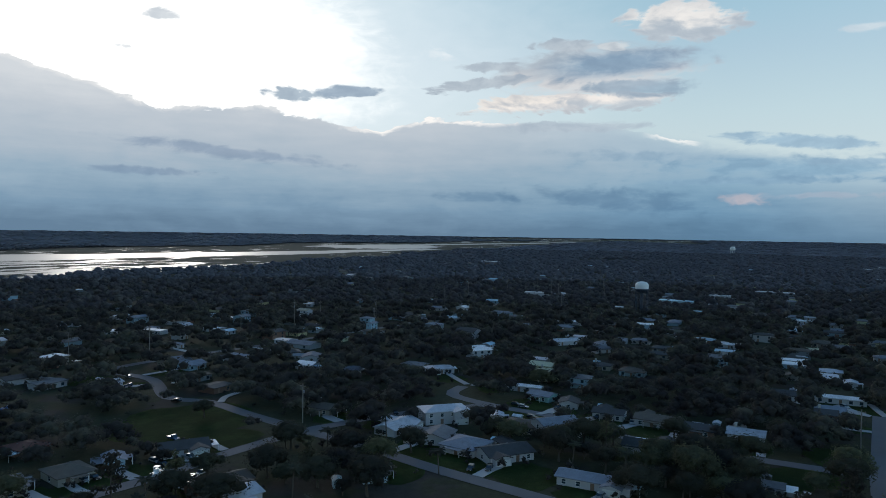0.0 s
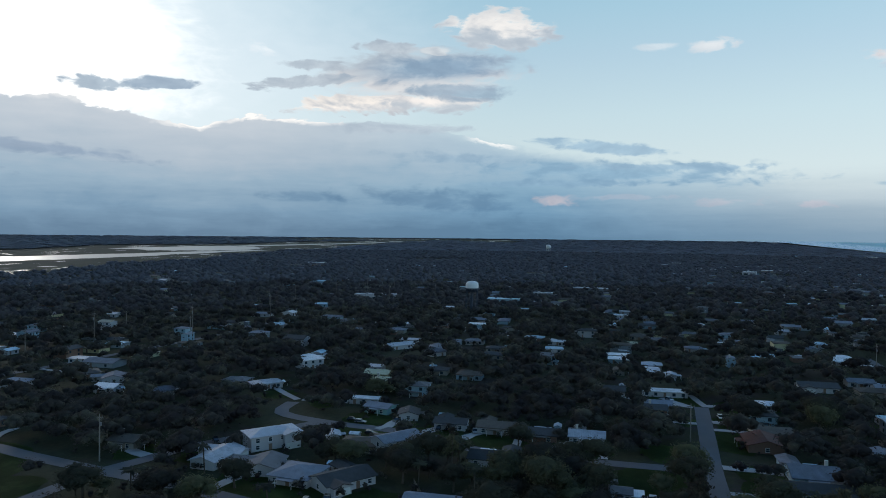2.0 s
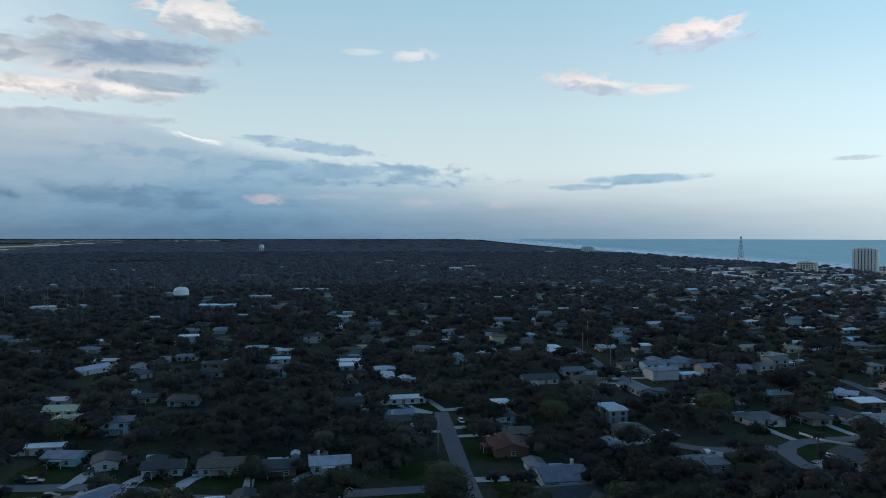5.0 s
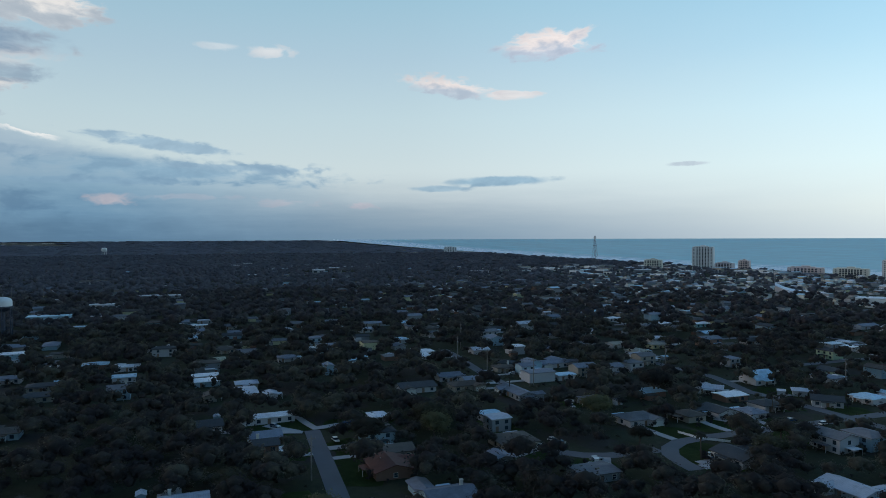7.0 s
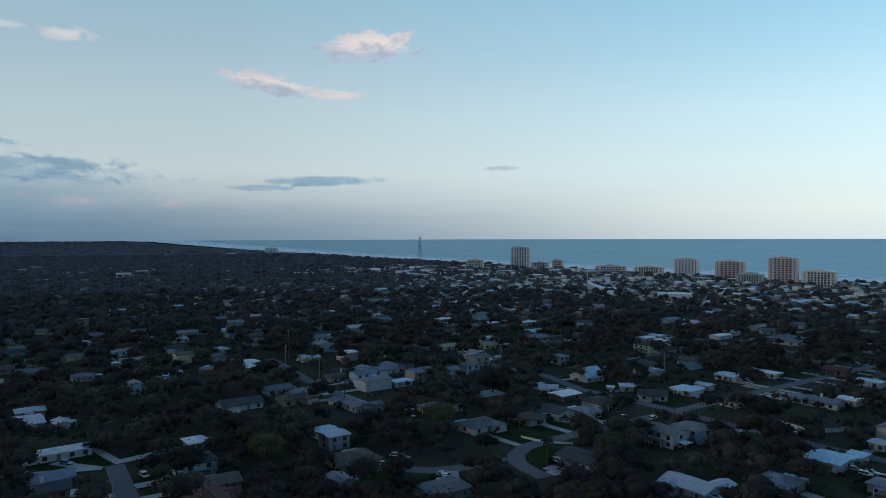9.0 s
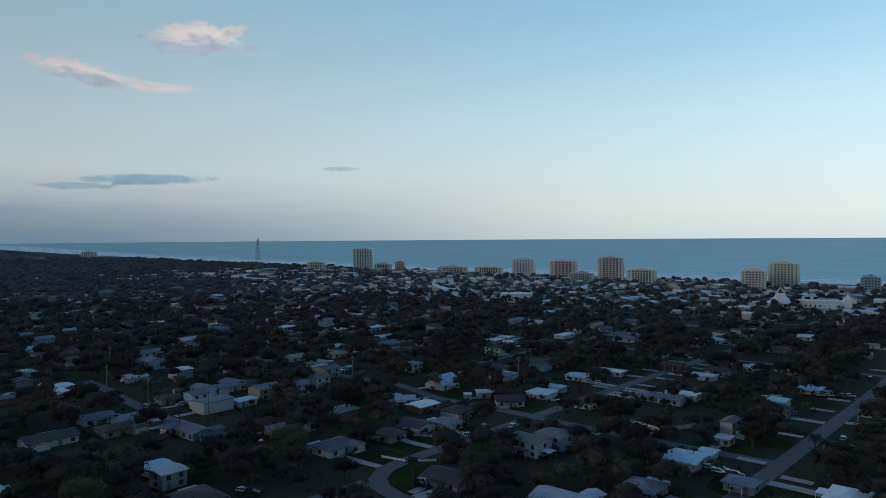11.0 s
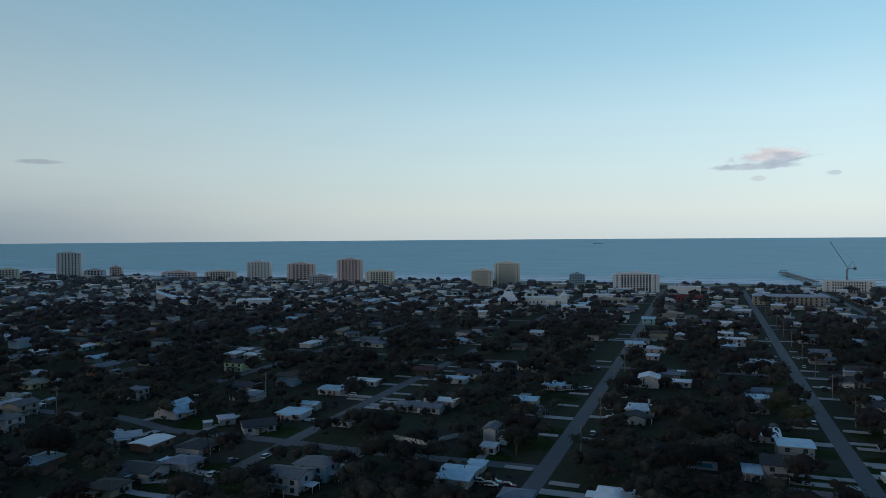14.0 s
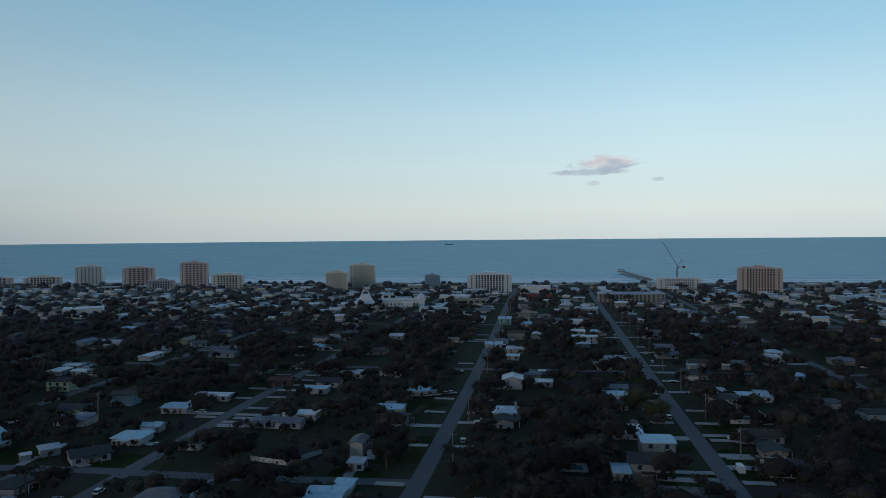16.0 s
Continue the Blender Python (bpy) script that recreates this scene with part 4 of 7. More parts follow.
    house(-393.6, 143.5, 90, 8.8, 8, 1, "hip", "white", "white")
    house(-336.3, 187.5, 0, 9.4, 8, 2, "gable", "slate", "blue")
    house(-345.3, 209.4, 0, 12.5, 9, 1, "gable", "slate", "white")
    house(-313.9, 206.1, 90, 11.6, 10, 2, "gable", "slate", "beige")
    house(-308, 219.4, 90, 11, 9, 2, "gable", "slate", "white")
    house(-308.7, 191.3, 90, 9.9, 7, 1, "flat", "sky", "white")
    house(-313.9, 237.9, 90, 9, 9, 2, "hip", "grey", "white")
    house(-340.9, 266.1, 0, 16.5, 9, 1, "hip", "light", "white")
    house(-254.8, 238, 45, 11.4, 8, 1, "gable", "light", "white")
    house(-221.3, 237.8, 90, 11.3, 10, 1, "hip", "dark", "white")
    house(-220.4, 210.5, -180, 12, 9.3, 1, "gable", "dark", "white")
    house(-213.4, 220.8, -180, 10, 7.9, 1, "hip", "slate", "white")
    house(-171.6, 173.6, 0, 13.5, 10.4, 1, "gable", "dark", "white")
    house(-256.5, 174.2, 0, 10, 9, 1, "hip", "slate", "grey")
    house(-351.2, 179.7, 49, 8.5, 9, 1, "hip", "dark", "beige")
    house(-316.1, 141.5, 90, 8.8, 9, 1, "gable", "slate", "white")
    house(-219.8, 195.2, -180, 10, 8.4, 1, "hip", "brown", "beige")
    house(-251.5, 120.8, 90, 8.2, 8, 1, "flat", "sky", "white")
    house(-263.9, 327.8, 0, 10.6, 9, 1, "gable", "dark", "green")
    house(-123.7, 237, 0, 11.1, 13, 1, "flat", "sky", "white")
    house(-122.7, 202.9, 0, 10.4, 11, 1, "hip", "slate", "grey")
    house(-75.6, 231.7, 90, 13, 9.4, 1, "hip", "white", "white")
    house(-74.9, 339.7, 0, 11.3, 11, 1, "hip", "white", "white")
    house(-75.9, 324, 90, 9, 7.8, 1, "gable", "dark", "white")
    house(-74.1, 396.1, 90, 11, 9.5, 2, "gable", "white", "white")
    house(-26.9, 375, 0, 10.7, 9, 1, "flat", "sky", "white")
    house(-28.7, 356.6, 0, 10.3, 7, 1, "gable", "dark", "white")
    house(-29.4, 314.8, 0, 10.3, 12, 1, "flat", "white", "white")
    house(-29.3, 271.9, 0, 9.8, 11, 2, "gable", "dark", "grey")
    house(-37.3, 268.4, 0, 5, 9, 1, "flat", "sky", "white")
    house(18.8, 362.4, 0, 11.1, 10, 2, "hip", "dark", "white")
    house(18.6, 313.1, 0, 13.6, 9, 1, "gable", "brown", "grey")
    house(16.2, 294, 90, 9, 7.4, 1, "gable", "dark", "beige")
    house(13.9, 277, 0, 10.3, 11, 1, "gable", "dark", "white")
    house(22.4, 426.9, 0, 14.5, 10, 1, "gable", "dark", "grey")
    house(20.3, 387.7, 0, 9.4, 7, 1, "flat", "light", "white")
    house(73.4, 469.6, 0, 8.4, 9, 2, "hip", "light", "white")
    house(69.9, 427, 0, 8.7, 9, 1, "flat", "sky", "white")
    house(-118.6, 376.5, 0, 9.1, 9, 1, "hip", "sky", "white")
    house(-117.6, 323.2, 90, 9, 6.2, 1, "gable", "dark", "white")
    house(-167.3, 392.5, 0, 11, 10, 1, "gable", "dark", "white")
    house(-161.1, 414.5, 0, 12, 8, 1, "flat", "light", "white")
    house(-124.9, 283.3, 90, 9, 4.5, 2, "gable", "grey", "white")
    house(-121.6, 268.1, 0, 5, 6, 1, "flat", "light", "white")
    house(-213.2, 357.4, 0, 16.5, 7, 1, "flat", "white", "white")
    house(-218.8, 334.8, 0, 11.6, 10, 1, "flat", "sky", "white")
    house(-213.4, 303.8, -180, 8, 4.5, 1, "gable", "sky", "white")
    house(-213.2, 289.5, 0, 11, 10, 1, "hip", "sky", "white")
    house(-216.5, 268, 44, 12.1, 10, 1, "gable", "dark", "white")
    house(-234.5, 272.3, 134, 7, 6, 1, "hip", "light", "white")
    house(-302.8, 296.5, 90, 7, 8, 2, "hip", "slate", "grey")
    house(-315.3, 408.5, 0, 9.3, 7, 1, "flat", "white", "white")
    house(-123, -32.8, 90, 21.5, 7.5, 1, "gable", "slate", "white")
    house(-203, -48, 90, 12, 8.3, 1, "gable", "dark", "white")
    house(-165, -26, 90, 14.6, 10.1, 1, "gable", "dark", "white")
    house(-236, 30, 90, 7.7, 8.3, 2, "gable", "dark", "brick")
    house(-143, 14, 90, 5.2, 5.5, 1, "gable", "grey", "white")
    house(-152, -152, 90, 10.3, 8.3, 1, "gable", "brown", "beige")
    house(-124, -288, 180, 13.8, 8.3, 1, "flat", "grey", "white")
    house(-138, -264, 180, 8.6, 7.4, 1, "gable", "light", "white")
    house(-221, -265, 90, 13.8, 9.2, 1, "hip", "slate", "white")
    house(-190, -267, 180, 12, 9.2, 1, "gable", "slate", "blue")
    house(-222, -215, 90, 10.3, 8.3, 1, "gable", "white", "white")
    house(-252, -166, 90, 12, 8.3, 1, "hip", "grey", "beige")
    house(-320, -157, 90, 12.9, 8.3, 1, "flat", "white", "white")
    house(-275, -101, 90, 12, 9.2, 2, "gable", "yellow", "yellow")
    house(-296, -58, 90, 12.9, 9.2, 1, "hip", "brown", "blue")
    house(-304, -77, 90, 11.2, 8.3, 1, "hip", "dark", "beige")
    house(-350, -21, 90, 9.5, 9.2, 2, "gable", "grey", "blue")
    house(-379, 18, 90, 12.9, 8.3, 1, "flat", "white", "white")
    house(-351, 36, 90, 10.3, 8.3, 1, "hip", "light", "beige")
    house(-231, -325, 180, 8.6, 7.4, 1, "hip", "slate", "white")
    house(-247, -405, 180, 12, 8.3, 1, "flat", "white", "white")
    house(-297, -358, 90, 13.8, 8.3, 1, "flat", "white", "white")
    house(-272, -396, 180, 12, 8.3, 1, "hip", "slate", "white")
    house(-376, -398, 90, 9.5, 8.3, 2, "hip", "slate", "blue")
    house(-281, -279, 90, 12, 8.3, 1, "flat", "light", "white")
    house(-408, -363, 90, 10.3, 8.3, 2, "gable", "beige", "white")
    house(-392, -288, 90, 9.5, 7.4, 2, "hip", "slate", "blue")
    house(-371, -189, 90, 13.8, 12.9, 2, "gable", "dark", "white")
    house(-403, -120, 90, 12.9, 8.3, 1, "flat", "light", "white")
    house(-410, -76, 90, 12, 8.3, 1, "hip", "slate", "white")
    house(-383, -57, 90, 12.9, 8.3, 1, "hip", "dark", "beige")
    house(-486, -5, 90, 13.8, 8.3, 1, "flat", "white", "white")
    house(-423, -21, 90, 12.9, 8.3, 1, "flat", "white", "white")
    house(-584, 48, 90, 9.5, 8.3, 1, "gable", "grey", "white")
    house(-599, 25, 90, 12, 7.4, 1, "flat", "white", "white")
    house(-177, 121, 90, 12.9, 10.1, 1, "flat", "grey", "grey")
    house(-330, 135, 90, 12, 8.3, 1, "gable", "slate", "white")
    house(-340, 172, 90, 10.3, 8.3, 1, "hip", "brown", "beige")
    house(-329, 257, 90, 10.3, 9.2, 2, "gable", "grey", "beige")
    house(-224, 173, 90, 14.6, 11, 1, "hip", "grey", "white")
    house(-384, 277, 90, 10.3, 8.3, 1, "gable", "beige", "white")
    house(-373, 302, 90, 12.9, 8.3, 1, "hip", "beige", "yellow")
    house(-407, 150, 90, 10.3, 8.3, 1, "hip", "white", "white")
    house(-506, 362, 90, 13.8, 8.3, 1, "flat", "white", "white")
    house(-458, 218, 90, 12.9, 9.2, 2, "gable", "grey", "white")
    house(-447, 404, 90, 14.6, 8.3, 1, "flat", "white", "teal")
    house(-544, 425, 90, 11.2, 8.3, 1, "flat", "white", "white")
    house(-475, 95, 90, 7.7, 7.4, 2, "hip", "slate", "blue")
    house(-544, 48, 90, 10.3, 8.3, 1, "gable", "slate", "white")
    house(-263, 276, 90, 13, 11.5, 1, "gable", "sky", "white", pitch=0.62)
    house(-170, 215, 0, 12, 9.2, 2, "gable", "grey", "white")
    house(-167, 227, 0, 11.2, 9.2, 2, "hip", "grey", "blue")
    house(-136, 180, 0, 14.6, 9.2, 1, "gable", "light", "white")
    house(-193, 393, 0, 11.2, 8.3, 1, "gable", "red", "brick")
    house(-187, 284, 0, 7.7, 6.4, 1, "flat", "dark", "white")
    house(-172, 316, 0, 9.5, 7.4, 1, "hip", "slate", "grey")
    house(-161, 315, 0, 10.3, 7.4, 1, "gable", "slate", "white")
    house(-158, 328, 0, 8.6, 7.4, 1, "flat", "white", "white")
    house(-356, 273, 90, 12, 8.3, 1, "hip", "beige", "white")
    house(-169, 376, 0, 11.2, 7.4, 1, "flat", "sky", "white")
    house(-59, 401, 0, 9.5, 7.4, 1, "flat", "white", "white")
    house(-102, 225, 0, 8.6, 7.4, 1, "hip", "slate", "grey")
    house(-90, 523, 0, 11.2, 8.3, 1, "gable", "sky", "white")
    house(-270, 490, 0, 12, 8.3, 1, "gable", "slate", "grey")
    house(-300, 371, 0, 12, 8.3, 2, "gable", "dark", "green")
    house(-25, 389, 0, 11.2, 8.3, 1, "gable", "slate", "blue")
    house(36, 378, 0, 14.6, 9.2, 1, "flat", "sky", "white")
    house(80, 487, 0, 7.7, 8.3, 2, "hip", "sky", "white")
    house(-24, 449, 0, 7.7, 7.4, 1, "gable", "light", "white")
    house(23, 571, 0, 12, 8.3, 2, "gable", "grey", "white")
    house(69, 541, 0, 11.2, 8.3, 1, "hip", "slate", "white")
    house(-30, 575, 0, 9.5, 9.2, 2, "flat", "white", "white")
    house(-86, 538, 0, 10.3, 8.3, 1, "hip", "slate", "white")
    house(-75, 504, 0, 11.2, 8.3, 1, "flat", "light", "white")
    house(-87, 650, 0, 10.3, 9.2, 2, "gable", "sky", "teal")
    house(-53, 696, 0, 10.3, 8.3, 1, "hip", "grey", "white")
    house(25, 667, 0, 12.9, 8.3, 1, "flat", "white", "white")
    house(-3, 804, 0, 10.3, 9.2, 1, "hip", "beige", "white")
    house(81, 799, 0, 8.6, 8.3, 1, "hip", "sky", "white")
    house(-175, 677, 0, 11.2, 8.3, 1, "hip", "beige", "white")
    house(-120, 545, 0, 13.8, 7.4, 1, "flat", "beige", "white")
    house(-208, 504, 0, 10.3, 8.3, 1, "gable", "sky", "white")
    house(-310, 485, 0, 10.3, 7.4, 1, "flat", "white", "white")
    house(-331, 425, 0, 10.3, 7.4, 1, "flat", "white", "white")
    # further out, where only roofs and fronts show between the trees
    house(-258, -350, -180, 7.1, 8, 1, "gable", "light", "white", mid=True)
    house(-291.7, -339.5, -180, 8, 6.4, 1, "gable", "sky", "white", mid=True)
    house(-267.1, -382.7, 90, 15.4, 7, 1, "flat", "white", "white", mid=True)
    house(-296.3, -387.7, -180, 9.5, 8, 1, "gable", "light", "white", mid=True)
    house(-345.4, -376.6, -180, 10.7, 9, 2, "gable", "slate", "blue", mid=True)
    house(-471.2, -406, 90, 8.8, 9, 1, "gable", "light", "white", mid=True)
    house(-367.6, -268.1, -180, 9, 4.5, 2, "gable", "slate", "blue", mid=True)
    house(-275.4, -259.8, 90, 19, 11, 1, "gable", "slate", "grey", mid=True)
    house(-193.1, -283.3, 164, 13.8, 11, 1, "gable", "slate", "beige", mid=True)
    house(-378, -120.5, 139, 19, 9, 1, "gable", "light", "white", mid=True)
    house(-336.4, -158.6, -180, 8, 5.5, 1, "gable", "sky", "white", mid=True)
    house(-303.4, -113.8, 90, 12.3, 8, 1, "flat", "light", "white", mid=True)
    house(-374.4, -95.5, -180, 15.4, 9, 1, "gable", "slate", "grey", mid=True)
    house(-359, -55.4, 90, 13.8, 10, 1, "hip", "dark", "beige", mid=True)
    house(-392.2, -21, 90, 10.9, 9, 1, "flat", "sky", "white", mid=True)
    house(-467.1, -1.7, 90, 14.4, 9, 2, "hip", "dark", "white", mid=True)
    house(-562.6, 22.4, 90, 9.5, 9, 1, "gable", "slate", "white", mid=True)
    house(-633.7, 31.3, 90, 12.9, 9, 1, "flat", "light", "white", mid=True)
    house(-529.1, -72.5, -180, 19, 9, 1, "hip", "slate", "blue", mid=True)
    house(-510.4, -220.8, 90, 19, 9, 1, "hip", "slate", "blue", mid=True)
    house(-358.7, -91.9, 136, 10.6, 9, 1, "gable", "slate", "white", mid=True)
    house(-401.3, -88.5, 90, 8.4, 9, 1, "gable", "slate", "grey", mid=True)
    house(-449.5, -241.2, 90, 12.2, 8, 1, "gable", "sky", "white", mid=True)
    house(-513, -287.3, 90, 18, 9, 1, "hip", "slate", "white", mid=True)
    house(-509.2, -259.1, -180, 9.1, 9, 2, "gable", "white", "white", mid=True)
    house(-608.8, -269.5, 90, 13.9, 8, 1, "gable", "sky", "blue", mid=True)
    house(-544.1, 87.1, -180, 9, 6.5, 1, "gable", "light", "white", mid=True)
    house(-522.8, 144.5, 90, 10.8, 8, 1, "gable", "light", "white", mid=True)
    house(-556.9, 167.1, 90, 12, 9, 1, "hip", "slate", "grey", mid=True)
    house(-549, 184.4, 90, 9.3, 8, 1, "gable", "sky", "white", mid=True)
    house(-461.5, 152.8, 90, 8.2, 9, 1, "hip", "sky", "white", mid=True)
    house(-434.2, 141.8, -180, 9, 7.6, 1, "gable", "slate", "grey", mid=True)
    house(-508.1, 192.1, 0, 12.2, 9, 1, "hip", "brown", "beige", mid=True)
    house(-426.8, 208.3, 0, 10.5, 10, 2, "gable", "slate", "blue", mid=True)
    house(-508.6, 278.7, 90, 10.3, 9, 1, "gable", "slate", "grey", mid=True)
    house(-571.2, 333.5, 90, 9.8, 8, 1, "flat", "light", "white", mid=True)
    house(-361.7, 371.3, 90, 9.8, 10, 1, "hip", "dark", "white", mid=True)
    house(-385.5, 513.9, 90, 19, 9, 1, "gable", "slate", "white", mid=True)
    house(-329.5, 409.2, 90, 11.9, 8, 1, "flat", "white", "white", mid=True)
    house(-257.5, 359.9, 90, 9.6, 9, 1, "gable", "red", "white", mid=True)
    house(-304.5, 462.3, 90, 17.2, 8, 1, "flat", "white", "white", mid=True)
    house(-260.8, 474, 0, 17.2, 11, 1, "hip", "slate", "white", mid=True)
    house(-314, 528.1, 90, 19, 9, 1, "gable", "beige", "beige", mid=True)
    house(-163.7, 490, 0, 13.1, 9, 1, "gable", "brown", "beige", mid=True)
    house(-212.3, 480.5, 90, 8, 6.7, 2, "hip", "slate", "blue", mid=True)
    house(-163.9, 557.8, 0, 9.5, 9, 1, "gable", "white", "white", mid=True)
    house(-68.7, 615.2, 0, 7.9, 9, 2, "gable", "sky", "white", mid=True)
    house(-61, 569.3, -90, 9.7, 9, 1, "gable", "white", "white", mid=True)
    house(-75.8, 476.3, 0, 7.3, 8, 1, "flat", "white", "white", mid=True)
    house(-258, 583.7, 0, 15.1, 9, 1, "gable", "dark", "white", mid=True)
    house(-297.6, 511.9, 43, 9.3, 9, 1, "gable", "grey", "white", mid=True)
    house(-117.5, 499.9, 90, 9, 7.4, 1, "gable", "slate", "blue", mid=True)
    house(-68.4, 719, 0, 19, 9, 1, "hip", "beige", "beige", mid=True)
    house(-27.3, 546.4, 0, 17, 9, 2, "flat", "white", "white", mid=True)
    house(96.4, 614.9, 0, 9, 9, 2, "gable", "grey", "white", mid=True)
    house(21.5, 517.6, 0, 11.8, 9, 1, "gable", "slate", "grey", mid=True)
    house(52.9, 572, -42, 9.3, 8, 1, "gable", "light", "white", mid=True)

placed_houses()
print("houses", len(LOTS))
LOT = np.array([(a, b, max(c, d)) for a, b, c, d, _, _ in LOTS])

# the rest of the streets' houses
rng = np.random.default_rng(7)
ROOFS = ["grey", "slate", "slate", "light", "brown", "dark", "brown", "grey", "white", "dark", "sky", "slate"]
WALLS = ["white", "grey", "beige", "grey", "blue", "white", "yellow", "brick", "beige", "grey"]
far_sites = []


def in_view(x, y):
    """The sector of the town that the flight looks over."""
    a = np.degrees(np.arctan2(-x, y))
    return (a > -32) & ((a < 157) | ((a < 174) & (np.hypot(x, y) < 520)))


def fill_streets():
    spots = []
    for key, line in STREETS.items():
        for (x0, y0), (x1, y1) in zip(line, line[1:]):
            L = math.hypot(x1 - x0, y1 - y0)
            n = int(L // 19)
            tx, ty = (x1 - x0) / L, (y1 - y0) / L
            for i in range(n):
                for side in (1, -1):
                    s = (i + 0.5) * L / n
                    off = 19 + rng.uniform(-2, 3)
                    spots.append((x0 + tx * s - ty * side * off, y0 + ty * s + tx * side * off, math.degrees(math.atan2(-ty * side, -tx * side)) + (0 if True else 0), tx, ty, side))
    # and the quarters whose streets the trees hide
    for gx in np.arange(-1500, 560, 46.0):
        for gy in np.arange(-900, 1100, 27.0):
            spots.append((gx + rng.uniform(-8, 8), gy + rng.uniform(-5, 5), 0, 0, 1, 1))
    return spots


placed = [tuple(p) for p in LOT]
arr = LOT.copy()
near_fill = 0
for x, y, _, tx, ty, side in fill_streets():
    r = math.hypot(x, y)
    if not in_view(x, y) or r < 250 or r > 1500 or y > 1120 or (y < -560 and rng.random() < 0.8) or (x < -900 and rng.random() < 0.45):
        continue
    if np.min(np.hypot(arr[:, 0] - x, arr[:, 1] - y) - arr[:, 2]) < 8.5 or road_distance(np.array([x]), np.array([y]))[0] < 13:
        continue
    bearing = math.degrees(math.atan2(-x, y))
    wooded = (bearing > 82 and r > 560) or (bearing < 46 and y < 660)
    if rng.random() > (0.12 if r < 430 else 0.2 if wooded else 0.6 if y < 640 else 0.8):
        continue
    arr = np.vstack([arr, (x, y, 7.0)])
    turn = round(math.degrees(math.atan2(-x, y)) / 90) * 90
    w, d = rng.uniform(9, 15), rng.uniform(8, 10.5)
    roof, wall = ROOFS[rng.integers(len(ROOFS))], WALLS[rng.integers(len(WALLS))]
    kind = ("flat", "hip", "gable", "gable")[rng.integers(4)]
    if roof in ("white", "sky") and rng.random() < 0.5:
        kind = "flat"
    st = 2 if rng.random() < 0.22 else 1
    if near_fill < 20 and r < 520:
        near_fill += 1
        house(round(x), round(y), turn, round(w), round(d), st, kind, roof, wall, False, "houses of the outer streets")
    else:
        if y > 620 and rng.random() < 0.8:
            roof, wall, w, d = ("white", "light", "beige", "sky")[rng.integers(4)], ("white", "ivory", "sand")[rng.integers(3)], w * 0.8, d * 0.8
        far_sites.append((x, y, turn, w, d, st, kind, roof, wall))
print("fill", near_fill, "far", len(far_sites))


def far_town(sites):
    """Roofs and walls of the streets too far to tell apart, one mesh for each finish."""
    roofs, walls = {}, {}
    for x, y, turn, w, d, st, kind, roof, wall in sites:
        h = 2.32 * st + 0.2
        m = pose(x, y, float(rise(math.hypot(x, y)) - sunk(math.hypot(x, y))), 0, 0, turn)
        a = Solid().box(-w / 2, w / 2, -d / 2, d / 2, -0.2, h)
        for i in range(3):
            cx = -w / 2 + w * (i + 0.5) / 3
            a.box(cx - 0.2, cx + 0.2, -d / 2 - 0.06, -d / 2, 0.9, 2.1)
        b, _ = roof_solid(kind, w, d, h)
        if math.hypot(x, y) < 1250:
            for k in range(2):
                # carports, sheds and patio covers beside it
                ox, oy = rng.uniform(-w * 0.6, w * 0.6), (d / 2 + rng.uniform(2.5, 6)) * (1 if rng.random() < 0.5 else -1)
                ow, od, oh = rng.uniform(1.4, 3.2), rng.uniform(1.2, 2.2), rng.uniform(1.9, 2.5)
                o = Solid().box(ox - ow, ox + ow, oy - od, oy + od, oh, oh + 0.2)
                p = Solid().box(ox - ow + 0.2, ox + ow - 0.2, oy - od + 0.2, oy + od - 0.2, -0.2, oh)
                for s, store, key in ((o, roofs, ("white", "light", "sky", "grey", "brown")[rng.integers(5)]), (p, walls, ("grey", "white", "brick")[rng.integers(3)])):
                    dst = store.setdefault(key, Solid())
                    n = len(dst.v)
                    dst.v += [tuple(m @ Vector(q)) for q in s.v]
                    dst.f += [tuple(n + i for i in q) for q in s.f]
        for s, store, key in ((a, walls, wall), (b, roofs, roof)):
            dst = store.setdefault(key, Solid())
            n = len(dst.v)
            dst.v += [tuple(m @ Vector(q)) for q in s.v]
            dst.f += [tuple(n + i for i in q) for q in s.f]
    for store, mats, word in ((walls, WALL, "walls"), (roofs, ROOF, "roofs")):
        for key, s in store.items():
            tagged(new("distant_houses", s.mesh("distant_houses", mats[key])), "%s %s of far suburban houses among trees" % (WORDS.get(key, key) if word == "roofs" else key, word), "houses", kind="stuff")


def outskirts():
    """Roofs scattered through the woods far along the coast and inland."""
    n = 0
    while n < 130:
        x, y = (rng.uniform(-2900, -900), rng.uniform(-250, 1130)) if n % 4 else (rng.uniform(-1500, -500), rng.uniform(-800, 0))
        if n % 4 and rng.random() > 0.25 + 0.75 * (y + 250) / 1380:
            continue
        if math.hypot(x, y) < 900:
            continue
        n += 1
        big = rng.random() < 0.06
        far_sites.append((x, y, rng.uniform(60, 100), rng.uniform(28, 60) if big else rng.uniform(12, 20), rng.uniform(14, 22) if big else rng.uniform(9, 13), 3 if big else 2, "flat" if big else ("hip", "gable")[n % 2], ROOFS[rng.integers(len(ROOFS))], WALLS[rng.integers(len(WALLS))]))


outskirts()
far_town(far_sites)

# ---------------------------------------------------------------- tall buildings on the shore
BALCONIES = {k: Solid().box(-1.5, 1.5, -1.1, 0.0, -0.12, 0.06).box(-1.5, 1.5, -1.1, -1.03, 0.06, 0.75).mesh("balcony", m) for k, m in WALL.items()}
OPENING = Solid().box(-1.25, 1.25, -0.06, 0.05, 0.1, 2.35).mesh("window", M_GLASS)


